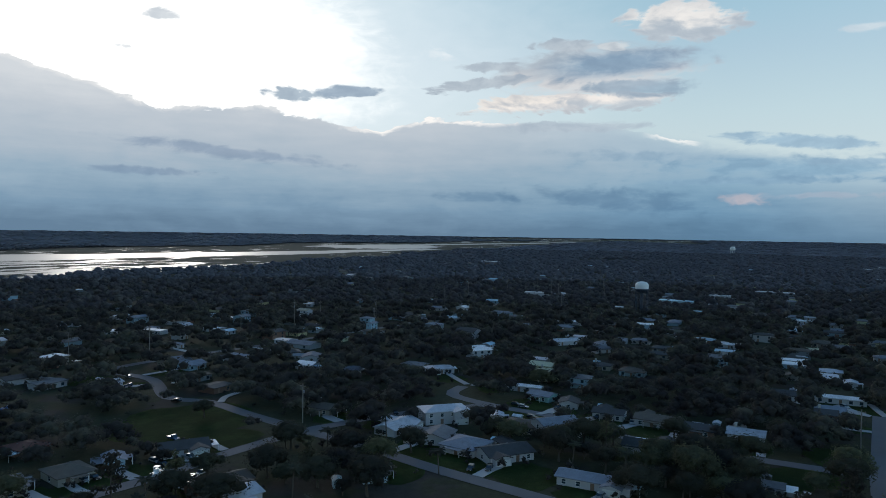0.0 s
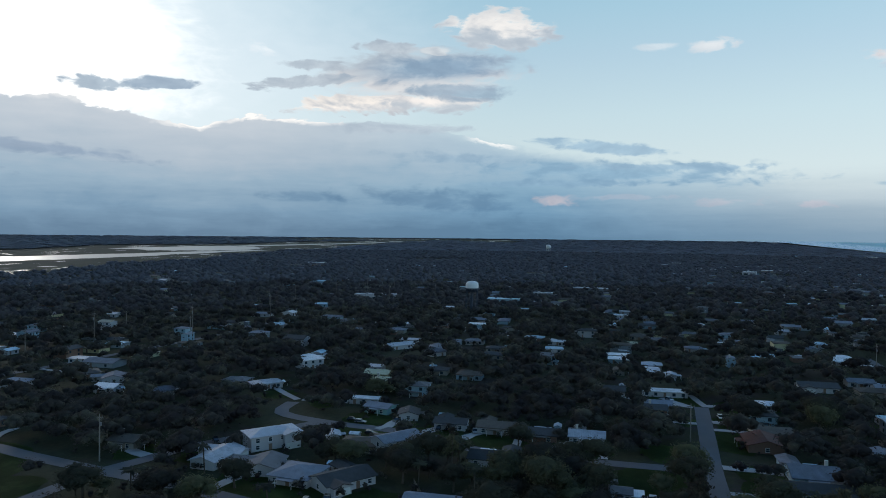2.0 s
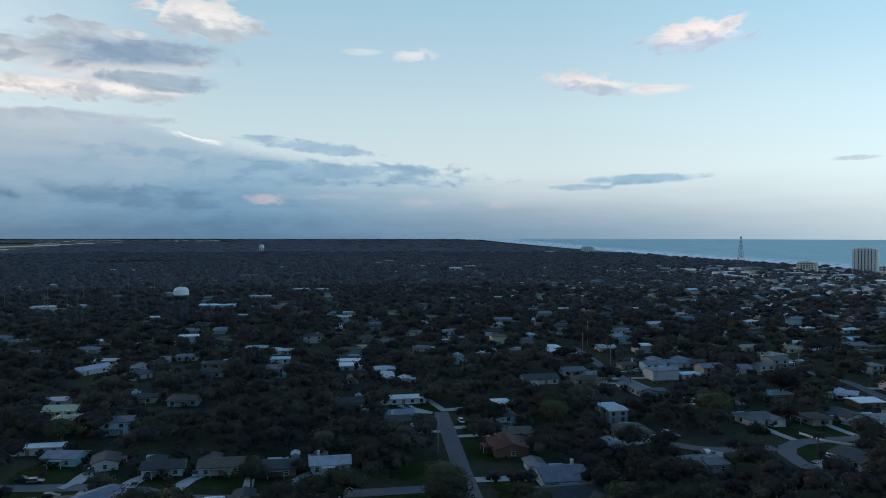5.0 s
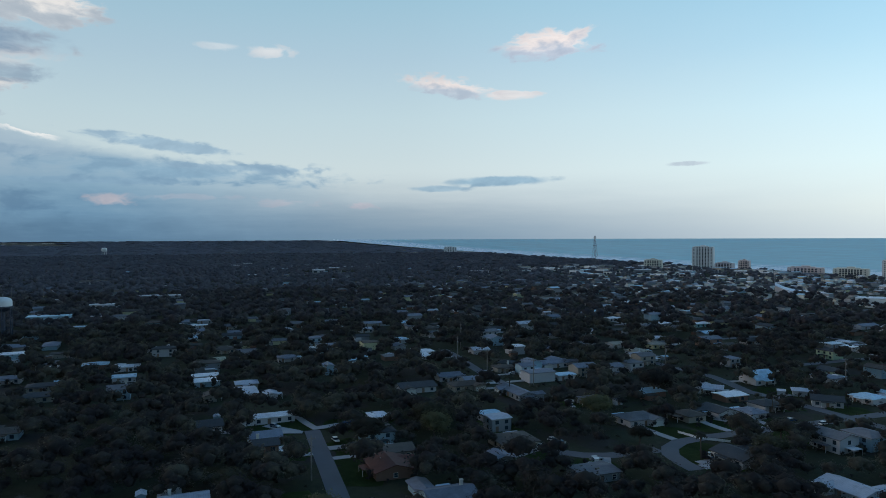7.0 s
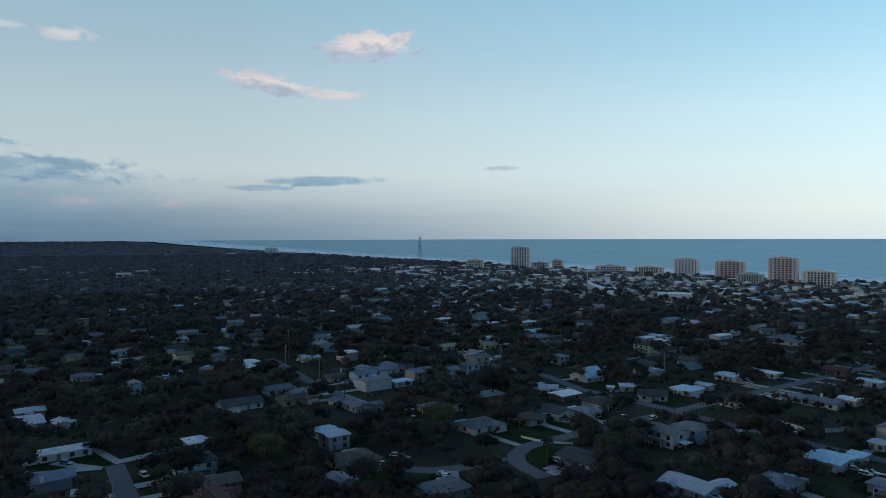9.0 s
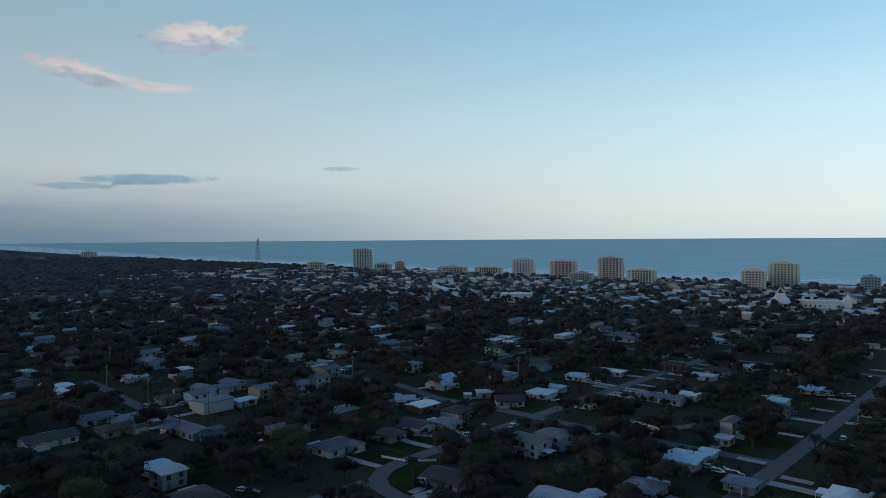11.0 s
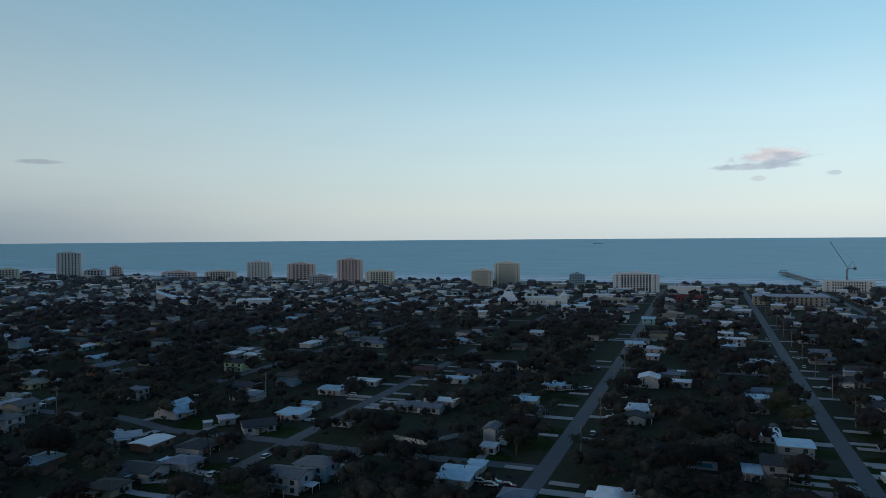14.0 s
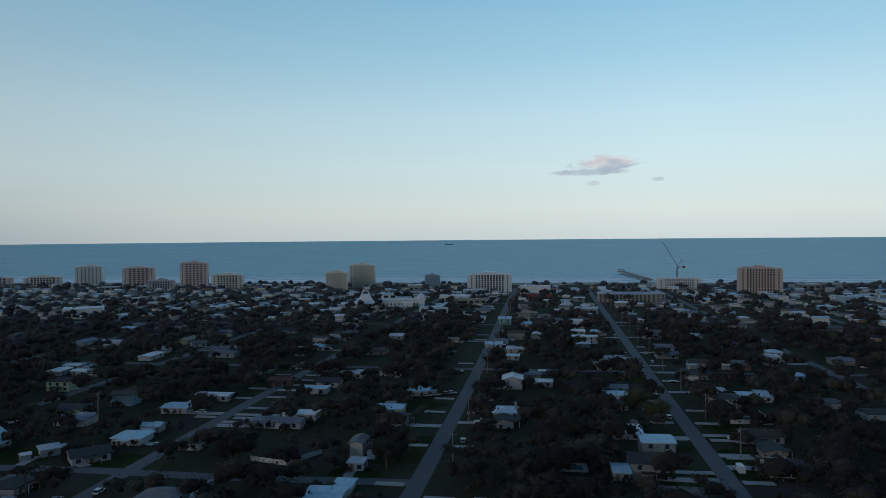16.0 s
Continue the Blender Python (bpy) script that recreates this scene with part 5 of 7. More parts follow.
def tower_block(x, y, turn, w, d, h, wall, label, bays=5, balconies=True, cap=True, step=3.1, trim=None):
    """A tall hotel or apartment block with storeys of openings on the town side."""
    h -= 3.5 if cap else 1.0
    top = empty("tower_block", pose(x, y, 0, 0, 0, turn))
    tagged(top, label, "building", "buildings along the beach")
    child("outer_wall", Solid().box(-w / 2, w / 2, -d / 2, d / 2, -0.5, h).mesh("outer_wall", WALL[wall]), top)
    # shallow wings and piers break the front
    wing = Solid().box(-w * 0.08 - 0.8, w * 0.08, -d / 2 - 1.4, d / 2 + 0.4, -0.5, h - 1.2).mesh("wing", WALL[wall])
    child("wing", wing, top, pose(-w * 0.42, 0, 0))
    child("wing", wing, top, pose(w * 0.42 + 0.8, 0, 0))
    pier_me = Solid().box(-0.75, 0.75, -d / 2 - 1.5, -d / 2, -0.5, h - 0.6).mesh("pier", WALL[wall])
    for i in range(bays + 1):
        child("pier", pier_me, top, pose(-w * 0.34 + w * 0.68 * i / bays, 0, 0))
    rf = child("roof", Solid().box(-w / 2 - 0.3, w / 2 + 0.3, -d / 2 - 0.3, d / 2 + 0.3, h, h + 0.8).mesh("roof", WALL[trim or wall]), top)
    if cap:
        child("penthouse", Solid().box(-w * 0.27, w * 0.27, -d * 0.34, d * 0.3, h + 0.8, h + 2.3).box(-w * 0.12, w * 0.12, -d * 0.25, d * 0.25, h + 2.3, h + 4.0).mesh("penthouse", WALL[wall]), rf)
        child("stair_head", Solid().box(-w * 0.42, -w * 0.3, -d * 0.2, d * 0.2, h + 0.8, h + 2.3).mesh("stair_head", WALL[wall]), rf)
    floors = max(2, int(h / step))
    for f in range(floors):
        z = f * h / floors + 0.3
        for i in range(bays):
            cx = -w * 0.34 + w * 0.68 * (i + 0.5) / bays
            o = child("window", OPENING, top, pose(cx, -d / 2, z))
            o.scale = (w * 0.68 / bays / 2.5 * ((0.60 if bays >= 10 else 0.34) if wall == "ivory" else 0.56 if balconies else 0.60), 1, 1)
            if balconies and f:
                o2 = child("balcony", BALCONIES[wall], top, pose(cx, -d / 2, z))
                o2.scale = (w * 0.68 / bays / 3.0 * 0.9, 1, 1)
        for sx in (-w * 0.42, w * 0.42):
            child("window", OPENING, top, pose(sx, -d / 2 - 1.4, z)).scale = (0.7, 1, 0.75)
    return top


tower_block(-1196, 1084, 40, 42, 20, 52, "ivory", "tall white apartment tower with dark balcony stripes", 5, False, True, 2.9)
tower_block(-1135, 1086, 30, 34, 18, 19, "white", "low white hotel wing beside the apartment tower", 4, False)
tower_block(-1290, 1026, 45, 38, 16, 22, "sand", "mid-rise cream apartment house near the beach", 5, False)
tower_block(-1096, 1100, 35, 20, 16, 25, "rose", "small brown mid-rise apartment block", 3, False)
tower_block(-931, 1080, 35, 58, 18, 18, "rose", "long salmon-coloured hotel with a stepped roof", 7, False)
tower_block(-850, 1092, 30, 52, 18, 19, "sand", "long hotel with a dark glazed front", 8, False)
tower_block(-786, 1118, 25, 40, 20, 35, "ivory", "pale grey apartment tower with balconies", 5, True)
tower_block(-690, 1102, 25, 46, 20, 33, "rose", "brown apartment tower with balconies", 5, True)
tower_block(-613, 1032, 22, 36, 16, 17, "white", "white low hotel with small windows", 7, False)
tower_block(-565, 1040, 22, 38, 20, 43, "rose", "tall tan apartment tower with a stepped roof", 5, True)
tower_block(-520, 1056, 20, 44, 18, 24, "sand", "cream hotel with paired windows", 7, False)
tower_block(-346, 1041, 12, 30, 18, 28, "sand", "cream apartment tower with balconies", 5, True)
tower_block(-319, 1088, 12, 38, 20, 37, "sand", "tall cream apartment tower with balconies", 6, True)
tower_block(-212, 1092, 8, 22, 16, 21, "blue", "small blue-grey apartment block by the beach", 4, True)
tower_block(-121, 1003, 6, 58, 20, 27, "ivory", "broad hotel with tall white piers and dark glazing", 10, False, True, 2.9)
tower_block(143, 1068, -6, 58, 18, 15, "ivory", "white building under construction with open storeys", 13, False, False, 3.4)
tower_block(228, 990, -10, 50, 24, 35, "umber", "stepped brown brick hotel with dark window bands", 10, False)
tower_block(-2547, 1045, 68, 48, 18, 34, "ivory", "far grey apartment block on the coast", 5, False)


def garden_hotel(x, y, turn):
    """A long cream hotel of three storeys under grey hipped roofs, with taller end pavilions."""
    top = empty("garden_hotel", pose(x, y, 0, 0, 0, turn))
    tagged(top, "long cream three-storey hotel with grey hipped roofs and palms before it", "hotel", "buildings along the beach")
    for name, cx, cy, w, d, h in (("main_block", 0.0, 4.0, 52.0, 15.0, 8.6), ("pavilion", -29.0, 0.0, 15.0, 20.0, 9.6), ("pavilion", 29.0, 0.0, 15.0, 20.0, 9.6)):
        block = child(name, Solid().box(-w / 2, w / 2, -d / 2, d / 2, -0.3, h).mesh(name, WALL["beige"]), top, pose(cx, cy, 0))
        child("roof", roof_solid("hip", w, d, h, 0.8, 0.32)[0].mesh("roof", ROOF["light"]), block)
        n = int(w / 4.2)
        for f in range(3):
            for i in range(n):
                child("window", OPENING, block, pose(-w / 2 + w * (i + 0.5) / n, -d / 2, 0.4 + (h - 0.6) / 3 * f)).scale = (0.72, 1, 0.85)


garden_hotel(48, 860, -2)

ROOF_UNIT = Solid().box(-1.3, 1.3, -1.0, 1.0, 0, 1.2).mesh("roof_unit", M_STEEL)


def low_block(x, y, turn, w, d, h, wall, roof, label, bays=6):
    """A flat-roofed shop or hall with a parapet, roof units and a row of windows."""
    top = empty("commercial_building", pose(x, y, 0, 0, 0, turn))
    tagged(top, label, "building", "low buildings of the town centre")
    child("outer_wall", Solid().box(-w / 2, w / 2, -d / 2, d / 2, -0.3, h).mesh("outer_wall", WALL[wall]), top)
    s = Solid().box(-w / 2 - 0.2, w / 2 + 0.2, -d / 2 - 0.2, d / 2 + 0.2, h, h + 0.5)
    rf = child("roof", s.mesh("roof", ROOF[roof]), top)
    child("roof_unit", ROOF_UNIT, rf, pose(-w * 0.24, 0, h + 0.5))
    for i in range(bays):
        child("window", OPENING, top, pose(-w / 2 + w * (i + 0.5) / bays, -d / 2, 0.3)).scale = (w / bays / 2.5 * 0.6, 1, min(1.3, h / 3.4))
    return top


low_block(-506, 690, 30, 36, 24, 8, "ivory", "white", "large white flat-roofed hall", 8)
low_block(-58, 890, 0, 37, 18, 6, "crimson", "crimson", "long shop building painted deep red with a red roof", 8)
low_block(-59, 930, 0, 37, 16, 13, "ivory", "white", "white shop block with a roof terrace", 7)
low_block(-150, 870, 4, 44, 18, 6, "ivory", "white", "low white shop row near the beach", 6)
low_block(-135, 835, 4, 40, 14, 5, "beige", "beige", "low tan shop row", 6)
low_block(-700, -240, 100, 52, 18, 6, "white", "light", "white industrial hall beside the poles", 8)
low_block(-690, -95, 90, 34, 14, 6, "blue", "sky", "pale blue industrial shed by the water tower", 6)
low_block(-800, -60, 80, 40, 14, 5, "white", "white", "white industrial shed among trees", 6)
low_block(-880, 0, 80, 60, 18, 6, "grey", "light", "grey industrial shed among trees", 6)
for k in range(16):
    # long pale store roofs beyond the near woods
    low_block(-1430 - round(320 * rng.random()) - 30 * (k % 3), 150 + 24 * k + round(rng.uniform(-8, 8)), 80 + round(rng.uniform(-8, 8)), round(rng.uniform(14, 36)), round(rng.uniform(12, 20)), round(rng.uniform(5, 8)), ("white", "grey", "beige")[k % 3], ("white", "light", "white", "light")[k % 4], "long pale flat-roofed store beyond the woods", 2)
for k in range(14):
    low_block(-1120 - round(360 * rng.random()), 560 + 28 * k + round(rng.uniform(-8, 8)), 60 + round(rng.uniform(-10, 10)), round(rng.uniform(14, 36)), round(rng.uniform(12, 20)), round(rng.uniform(5, 8)), ("white", "beige", "grey")[k % 3], ("white", "light", "beige", "white")[k % 4], "pale flat-roofed warehouse near the lattice tower", 2)
for k in range(70):
    # the dense low blocks between the woods and the beach
    for _ in range(30):
        bx, by = rng.uniform(-1350, 420), rng.uniform(700, 1080)
        ok = np.min(np.hypot(arr[:, 0] - bx, arr[:, 1] - by) - arr[:, 2]) > 14 and road_distance(np.array([bx]), np.array([by]))[0] > 15
        if ok and not any(abs(bx - tx) < 48 and abs(by - ty) < 26 for tx, ty in ((-121, 1003), (215, 985), (60, 858), (143, 1068), (-205, 842), (-243, 790), (-640, 726), (-503, 690), (-58, 890), (-311, 1088), (-342, 1041))):
            break
    else:
        continue
    arr = np.vstack([arr, (bx, by, 14.0)])
    bw, bd = rng.uniform(18, 36), rng.uniform(12, 18)
    low_block(round(bx), round(by), round(rng.uniform(-6, 30)), round(bw), round(bd), round(rng.uniform(3.6, 7)), ("ivory", "white", "beige", "ivory", "grey", "blue")[rng.integers(6)], ("white", "light", "white", "grey", "sky", "beige")[rng.integers(6)], "low flat-roofed building of the town centre", 3)


for k in range(7):
    # a row of small cottages with white hipped roofs before the broad hotel
    house(-160 + 10.5 * k, 916 + 4.6 * k, 24, 7, 7, 1, "hip", "white", "white", False, "white cottages before the broad hotel")


def church():
    top = empty("church", pose(-243, 788, 0, 0, 0, 16))
    tagged(top, "white church with a swept pyramid roof and open lantern", "church")
    child("outer_wall", Solid().box(-12.5, 12.5, -10.5, 10.5, -0.3, 4.8).mesh("outer_wall", WALL["ivory"]), top)
    child("side_wing", Solid().box(-26, -12.5, -8, 8, -0.3, 4.4).box(-26.4, -12.5, -8.4, 8.4, 4.4, 4.9).mesh("side_wing", WALL["ivory"]), top)
    hall = child("long_hall", Solid().box(12.5, 60, -3, 11, -0.3, 7.4).box(12.5, 60.4, -3.4, 11.4, 7.4, 7.9).mesh("long_hall", WALL["ivory"]), top)
    for i in range(11):
        child("window", OPENING, hall, pose(15 + 4.2 * i, -3, 1.0)).scale = (0.5, 1, 1.2)
    child("turret", Solid().box(57, 64, -6, 1, -0.3, 9.5).poly([(56.6, -6.4, 9.5), (64.4, -6.4, 9.5), (64.4, 1.4, 9.5), (56.6, 1.4, 9.5), (60.5, -2.5, 15.5)], [(0, 1, 4), (1, 2, 4), (2, 3, 4), (3, 0, 4), (3, 2, 1, 0)]).bar((60.5, -2.5, 15), (60.5, -2.5, 19), 0.2).mesh("turret", ROOF["white"]), top)
    s = Solid()
    prof = [(13.2, 4.8), (9.6, 6.4), (7.0, 8.6), (5.4, 11.4), (4.6, 14.2)]
    n0 = len(s.v)
    for r, z in prof:
        s.v += [(-r, -r, z), (r, -r, z), (r, r, z), (-r, r, z)]
    for k in range(len(prof) - 1):
        for i in range(4):
            j = (i + 1) % 4
            s.f.append((n0 + 4 * k + i, n0 + 4 * k + j, n0 + 4 * k + 4 + j, n0 + 4 * k + 4 + i))
    s.f += [(3, 2, 1, 0), (16, 17, 18, 19)]
    child("roof", s.mesh("roof", ROOF["white"]), top)
    t = Solid()
    for sx in (-4.4, 4.4):
        for sy in (-4.4, 4.4):
            t.bar((sx, sy, 14.2), (0, 0, 20.5), 0.5, 6)
    t.bar((0, 0, 20), (0, 0, 23.0), 0.16)
    child("lantern", t.mesh("lantern", M_TRIM), top)
    for i in range(5):
        child("window", OPENING, top, pose(-8 + 4 * i, -10.5, 0.6)).scale = (0.6, 1, 1.3)


church()


def sail_hall():
    """A hall whose roof sweeps down in one long curve from a tall mast end."""
    top = empty("sail_roof_hall", pose(-650, 730, 0, 0, 0, 38))
    tagged(top, "hall with a white roof swept like a sail", "building")
    n = 16
    s, w = Solid(), Solid()
    pts_t, pts_b = [], []
    for i in range(n + 1):
        u = i / n
        x = -18 + 38 * u
        z = 2.6 + 8.0 * (1 - u) ** 2.6
        for yy in (-8 + 3 * (1 - u), 8 - 3 * (1 - u)):
            lift = 2.4 * (1 - 0.5 * u) * (yy > 0)
            pts_t.append((x, yy, z + lift + 0.6))
            pts_b.append((x, yy, z + lift))
    m = len(pts_t)
    f = []
    for i in range(n):
        a = 2 * i
        f += [(a, a + 2, a + 3, a + 1), (m + a + 1, m + a + 3, m + a + 2, m + a), (a, m + a, m + a + 2, a + 2), (a + 1, a + 3, m + a + 3, m + a + 1)]
        w.poly([pts_b[a], pts_b[a + 2], (pts_b[a + 2][0], pts_b[a + 2][1], -0.3), (pts_b[a][0], pts_b[a][1], -0.3), pts_b[a + 1], pts_b[a + 3], (pts_b[a + 3][0], pts_b[a + 3][1], -0.3), (pts_b[a + 1][0], pts_b[a + 1][1], -0.3)], [(3, 2, 1, 0), (4, 5, 6, 7)])
    f += [(0, 1, m + 1, m), (2 * n, m + 2 * n, m + 2 * n + 1, 2 * n + 1)]
    w.poly([pts_b[0], pts_b[1], (pts_b[1][0], pts_b[1][1], -0.3), (pts_b[0][0], pts_b[0][1], -0.3), pts_b[-2], pts_b[-1], (20, 8, -0.3), (20, -8, -0.3)], [(0, 1, 2, 3), (7, 6, 5, 4)])
    child("roof", s.poly(pts_t + pts_b, f).mesh("roof", ROOF["white"]), top)
    child("walls", w.mesh("walls", WALL["rose"]), top)
    child("mast", Solid().bar((-18, 0, 9), (-18.5, 0, 29), 0.3, 6).mesh("mast", M_TRIM), top)


sail_hall()


def water_tower(x, y, h, r, label, shaft):
    top = empty("water_tower", pose(x, y, 0))
    tagged(top, label, "water tower")
    z0 = h - 1.3 * r
    prof = [(r * 0.97, z0), (r, z0 + r * 0.1), (r, z0 + r * 0.72), (r * 0.93, z0 + r * 0.95), (r * 0.72, z0 + r * 1.14), (r * 0.4, z0 + r * 1.25), (0.1, h)]
    bowl = Solid().ring([(r * 0.2, z0 - r * 0.52), (r * 0.6, z0 - r * 0.40), (r * 0.88, z0 - r * 0.18), (r * 0.97, z0 - 0.02)], 28).mesh("bowl", shaft)
    child("bowl", bowl, top)
    me = Solid().ring(prof, 28).mesh("tank", M_TANK)
    for pl in me.polygons:
        pl.use_smooth = True
    tank = child("tank", me, top)
    child("catwalk", Solid().ring([(r + 0.1, z0 + 0.1), (r + 1.0, z0 + 0.1), (r + 1.0, z0 + 1.1), (r + 0.92, z0 + 1.1), (r + 0.92, z0 + 0.25), (r + 0.1, z0 + 0.25)], 28).mesh("catwalk", shaft), top)
    child("antenna", Solid().bar((0, 0, h - 0.3), (0, 0, h + 2.4), 0.2).bar((1.2, 0, h - 0.4), (1.2, 0, h + 1.4), 0.15).mesh("antenna", M_STEEL), tank)
    n = 6
    for i in range(n):
        a = 2 * math.pi * i / n
        c, s = math.cos(a), math.sin(a)
        child("leg", Solid().bar((c * r * 1.05, s * r * 1.05, -0.5), (c * r * 0.95, s * r * 0.95, z0 + 0.3), 0.36, 8).mesh("leg", shaft), top)
        b = 2 * math.pi * (i + 1) / n
        br = Solid()
        for k in range(3):
            za, zb = z0 * k / 3, z0 * (k + 1) / 3
            br.bar((c * r, s * r, za), (math.cos(b) * r, math.sin(b) * r, zb), 0.06).bar((c * r, s * r, zb), (math.cos(b) * r, math.sin(b) * r, za), 0.06).bar((c * r, s * r, zb), (math.cos(b) * r, math.sin(b) * r, zb), 0.09)
        child("brace", br.mesh("brace", shaft), top)
    child("riser", Solid().ring([(1.0, -0.5), (1.0, z0)], 12).mesh("riser", shaft), top)


water_tower(-593, -112, 31.0, 6.1, "white water tower on dark blue steel legs", M_DARKSTEEL)
water_tower(-2611, -190, 40, 8.5, "distant white water tower on white legs", M_TANK)


def lattice_mast(x, y, h):
    top = empty("lattice_tower", pose(x, y, 0))
    tagged(top, "tall grey steel lattice transmission tower", "lattice tower")

    def half(z):
        return 7.0 * (1 - z / h) ** 1.3 + 0.9
    levels = [h * k / 9 for k in range(10)]
    for sx, sy in ((1, 1), (-1, 1), (-1, -1), (1, -1)):
        leg = Solid()
        for a, b in zip(levels, levels[1:]):
            leg.bar((sx * half(a), sy * half(a), a - 0.3), (sx * half(b), sy * half(b), b), 0.2, 6)
        child("leg", leg.mesh("leg", M_STEEL), top)
    for (ax, ay), (bx, by) in (((1, 1), (-1, 1)), ((-1, 1), (-1, -1)), ((-1, -1), (1, -1)), ((1, -1), (1, 1))):
        br = Solid()
        for a, b in zip(levels, levels[1:]):
            p, q = half(a), half(b)
            br.bar((ax * p, ay * p, a), (bx * q, by * q, b), 0.1).bar((bx * p, by * p, a), (ax * q, ay * q, b), 0.1).bar((ax * q, ay * q, b), (bx * q, by * q, b), 0.1)
        child("bracing", br.mesh("bracing", M_STEEL), top)
    for z, w in ((h * 0.72, 8.0), (h * 0.84, 6.5), (h * 0.95, 5.0)):
        child("cross_arm", Solid().bar((-w, 0, z), (w, 0, z), 0.25).bar((-w, 0, z), (0, 0, z + 1.8), 0.14).bar((w, 0, z), (0, 0, z + 1.8), 0.14).mesh("cross_arm", M_STEEL), top)


lattice_mast(-1255, 847, 74)


def pier():
    top = empty("fishing_pier", pose(124, 1190, 0, 0, 0, 2.5))
    tagged(top, "long wooden fishing pier on piles over the surf", "pier")
    child("deck", Solid().box(-4.6, 4.6, 0, 262, 4.4, 5.2).mesh("deck", M_POLE), top)
    child("pier_head", Solid().box(-8, 8, 262, 276, 4.4, 5.2).mesh("pier_head", M_POLE), top)
    for sx in (-4.5, 4.5):
        rail = Solid().box(sx - 0.06, sx + 0.06, 0, 262, 6.1, 6.25)
        for k in range(52):
            rail.box(sx - 0.06, sx + 0.06, 5 * k, 5 * k + 0.12, 5.2, 6.1)
        child("railing", rail.mesh("railing", M_POLE), top)
    for k in range(27):
        for sx in (-3.8, 3.8):
            child("pile", PILE, top, pose(sx, 4 + 10 * k, 0))
    child("shelter", Solid().box(-6, 6, 263, 273, 8.0, 8.6).box(-5.5, -5.1, 264, 264.4, 5.2, 8.0).box(5.1, 5.5, 264, 264.4, 5.2, 8.0).box(-5.5, -5.1, 272, 272.4, 5.2, 8.0).box(5.1, 5.5, 272, 272.4, 5.2, 8.0).mesh("shelter", M_POLE), top)


PILE = Solid().ring([(0.35, -4.0), (0.3, 4.6)], 7).mesh("pile", M_POLE)
pier()


def crane():
    top = empty("crawler_crane", pose(146, 1092, 0, 0, 0, 6))
    tagged(top, "red lattice-boom crane behind the building site", "crane")
    child("undercarriage", Solid().box(-3.5, -2.3, -4, 4, 0, 1.4).box(2.3, 3.5, -4, 4, 0, 1.4).box(-2.3, 2.3, -2, 2, 0.6, 1.6).mesh("undercarriage", M_TYRE), top)
    child("cab", Solid().box(-2.2, 2.2, -3, 4.5, 1.6, 4.2).box(-2.2, -0.6, -4.2, -3, 1.8, 4.0).mesh("cab", M_REDSTEEL), top)
    mast = Solid()
    for sx, sy in ((-0.9, -0.9), (0.9, -0.9), (0.9, 0.9), (-0.9, 0.9)):
        mast.bar((sx, sy, 4), (sx, sy, 28), 0.2)
    for k in range(10):
        z = 4 + 2.4 * k
        mast.bar((-0.9, -0.9, z), (0.9, -0.9, z + 2.4), 0.12).bar((0.9, 0.9, z), (-0.9, 0.9, z + 2.4), 0.12)
    child("mast", mast.mesh("mast", M_REDSTEEL), top)
    boom = Solid()
    a, b = Vector((2, 0, 28)), Vector((-21, 0, 65))
    for ox, oy in ((-0.7, -0.7), (0.7, -0.7), (0.0, 0.7)):
        boom.bar(a + Vector((ox, oy, 0)), b + Vector((ox * 0.4, oy * 0.4, 0)), 0.13)
    for k in range(16):
        p, q = a.lerp(b, k / 16), a.lerp(b, (k + 1) / 16)
        boom.bar(p + Vector((-0.6, -0.6, 0)), q + Vector((0.6, -0.6, 0)), 0.06).bar(p + Vector((0.6, -0.6, 0)), q + Vector((0, 0.6, 0)), 0.06)
    child("boom", boom.mesh("boom", M_REDSTEEL), top)
    child("counter_jib", Solid().bar((0, 0, 28), (10, 0, 30), 0.35).box(8, 11, -1.2, 1.2, 27.5, 30.5).bar((10, 0, 30), (7, 0, 40), 0.15).bar((0, 0, 28), (7, 0, 40), 0.2).mesh("counter_jib", M_REDSTEEL), top)
    child("hoist_rope", Solid().bar((7, 0, 40), tuple(b), 0.07).mesh("hoist_rope", M_STEEL), top)


crane()


def ship():
    z = float(rise(np.hypot(-517, 3951))) + 0.35
    top = empty("cargo_ship", pose(-517, 3951, z, 0, 0, 0))
    top.scale = (0.5, 0.5, 0.5)
    tagged(top, "far dark cargo ship on the horizon", "ship")
    child("hull", Solid().poly([(-50, -6, 0), (44, -6, 0), (52, 0, 0), (44, 6, 0), (-50, 6, 0), (-52, -7, 5), (46, -7, 5), (58, 0, 6), (46, 7, 5), (-52, 7, 5)], [(4, 3, 2, 1, 0), (5, 6, 7, 8, 9), (0, 1, 6, 5), (1, 2, 7, 6), (2, 3, 8, 7), (3, 4, 9, 8), (4, 0, 5, 9)]).mesh("hull", M_DARKSTEEL), top)
    child("bridge", Solid().box(-48, -36, -6, 6, 5, 14).box(-45, -40, -2, 2, 14, 18).mesh("bridge", M_TRIM), top)


ship()

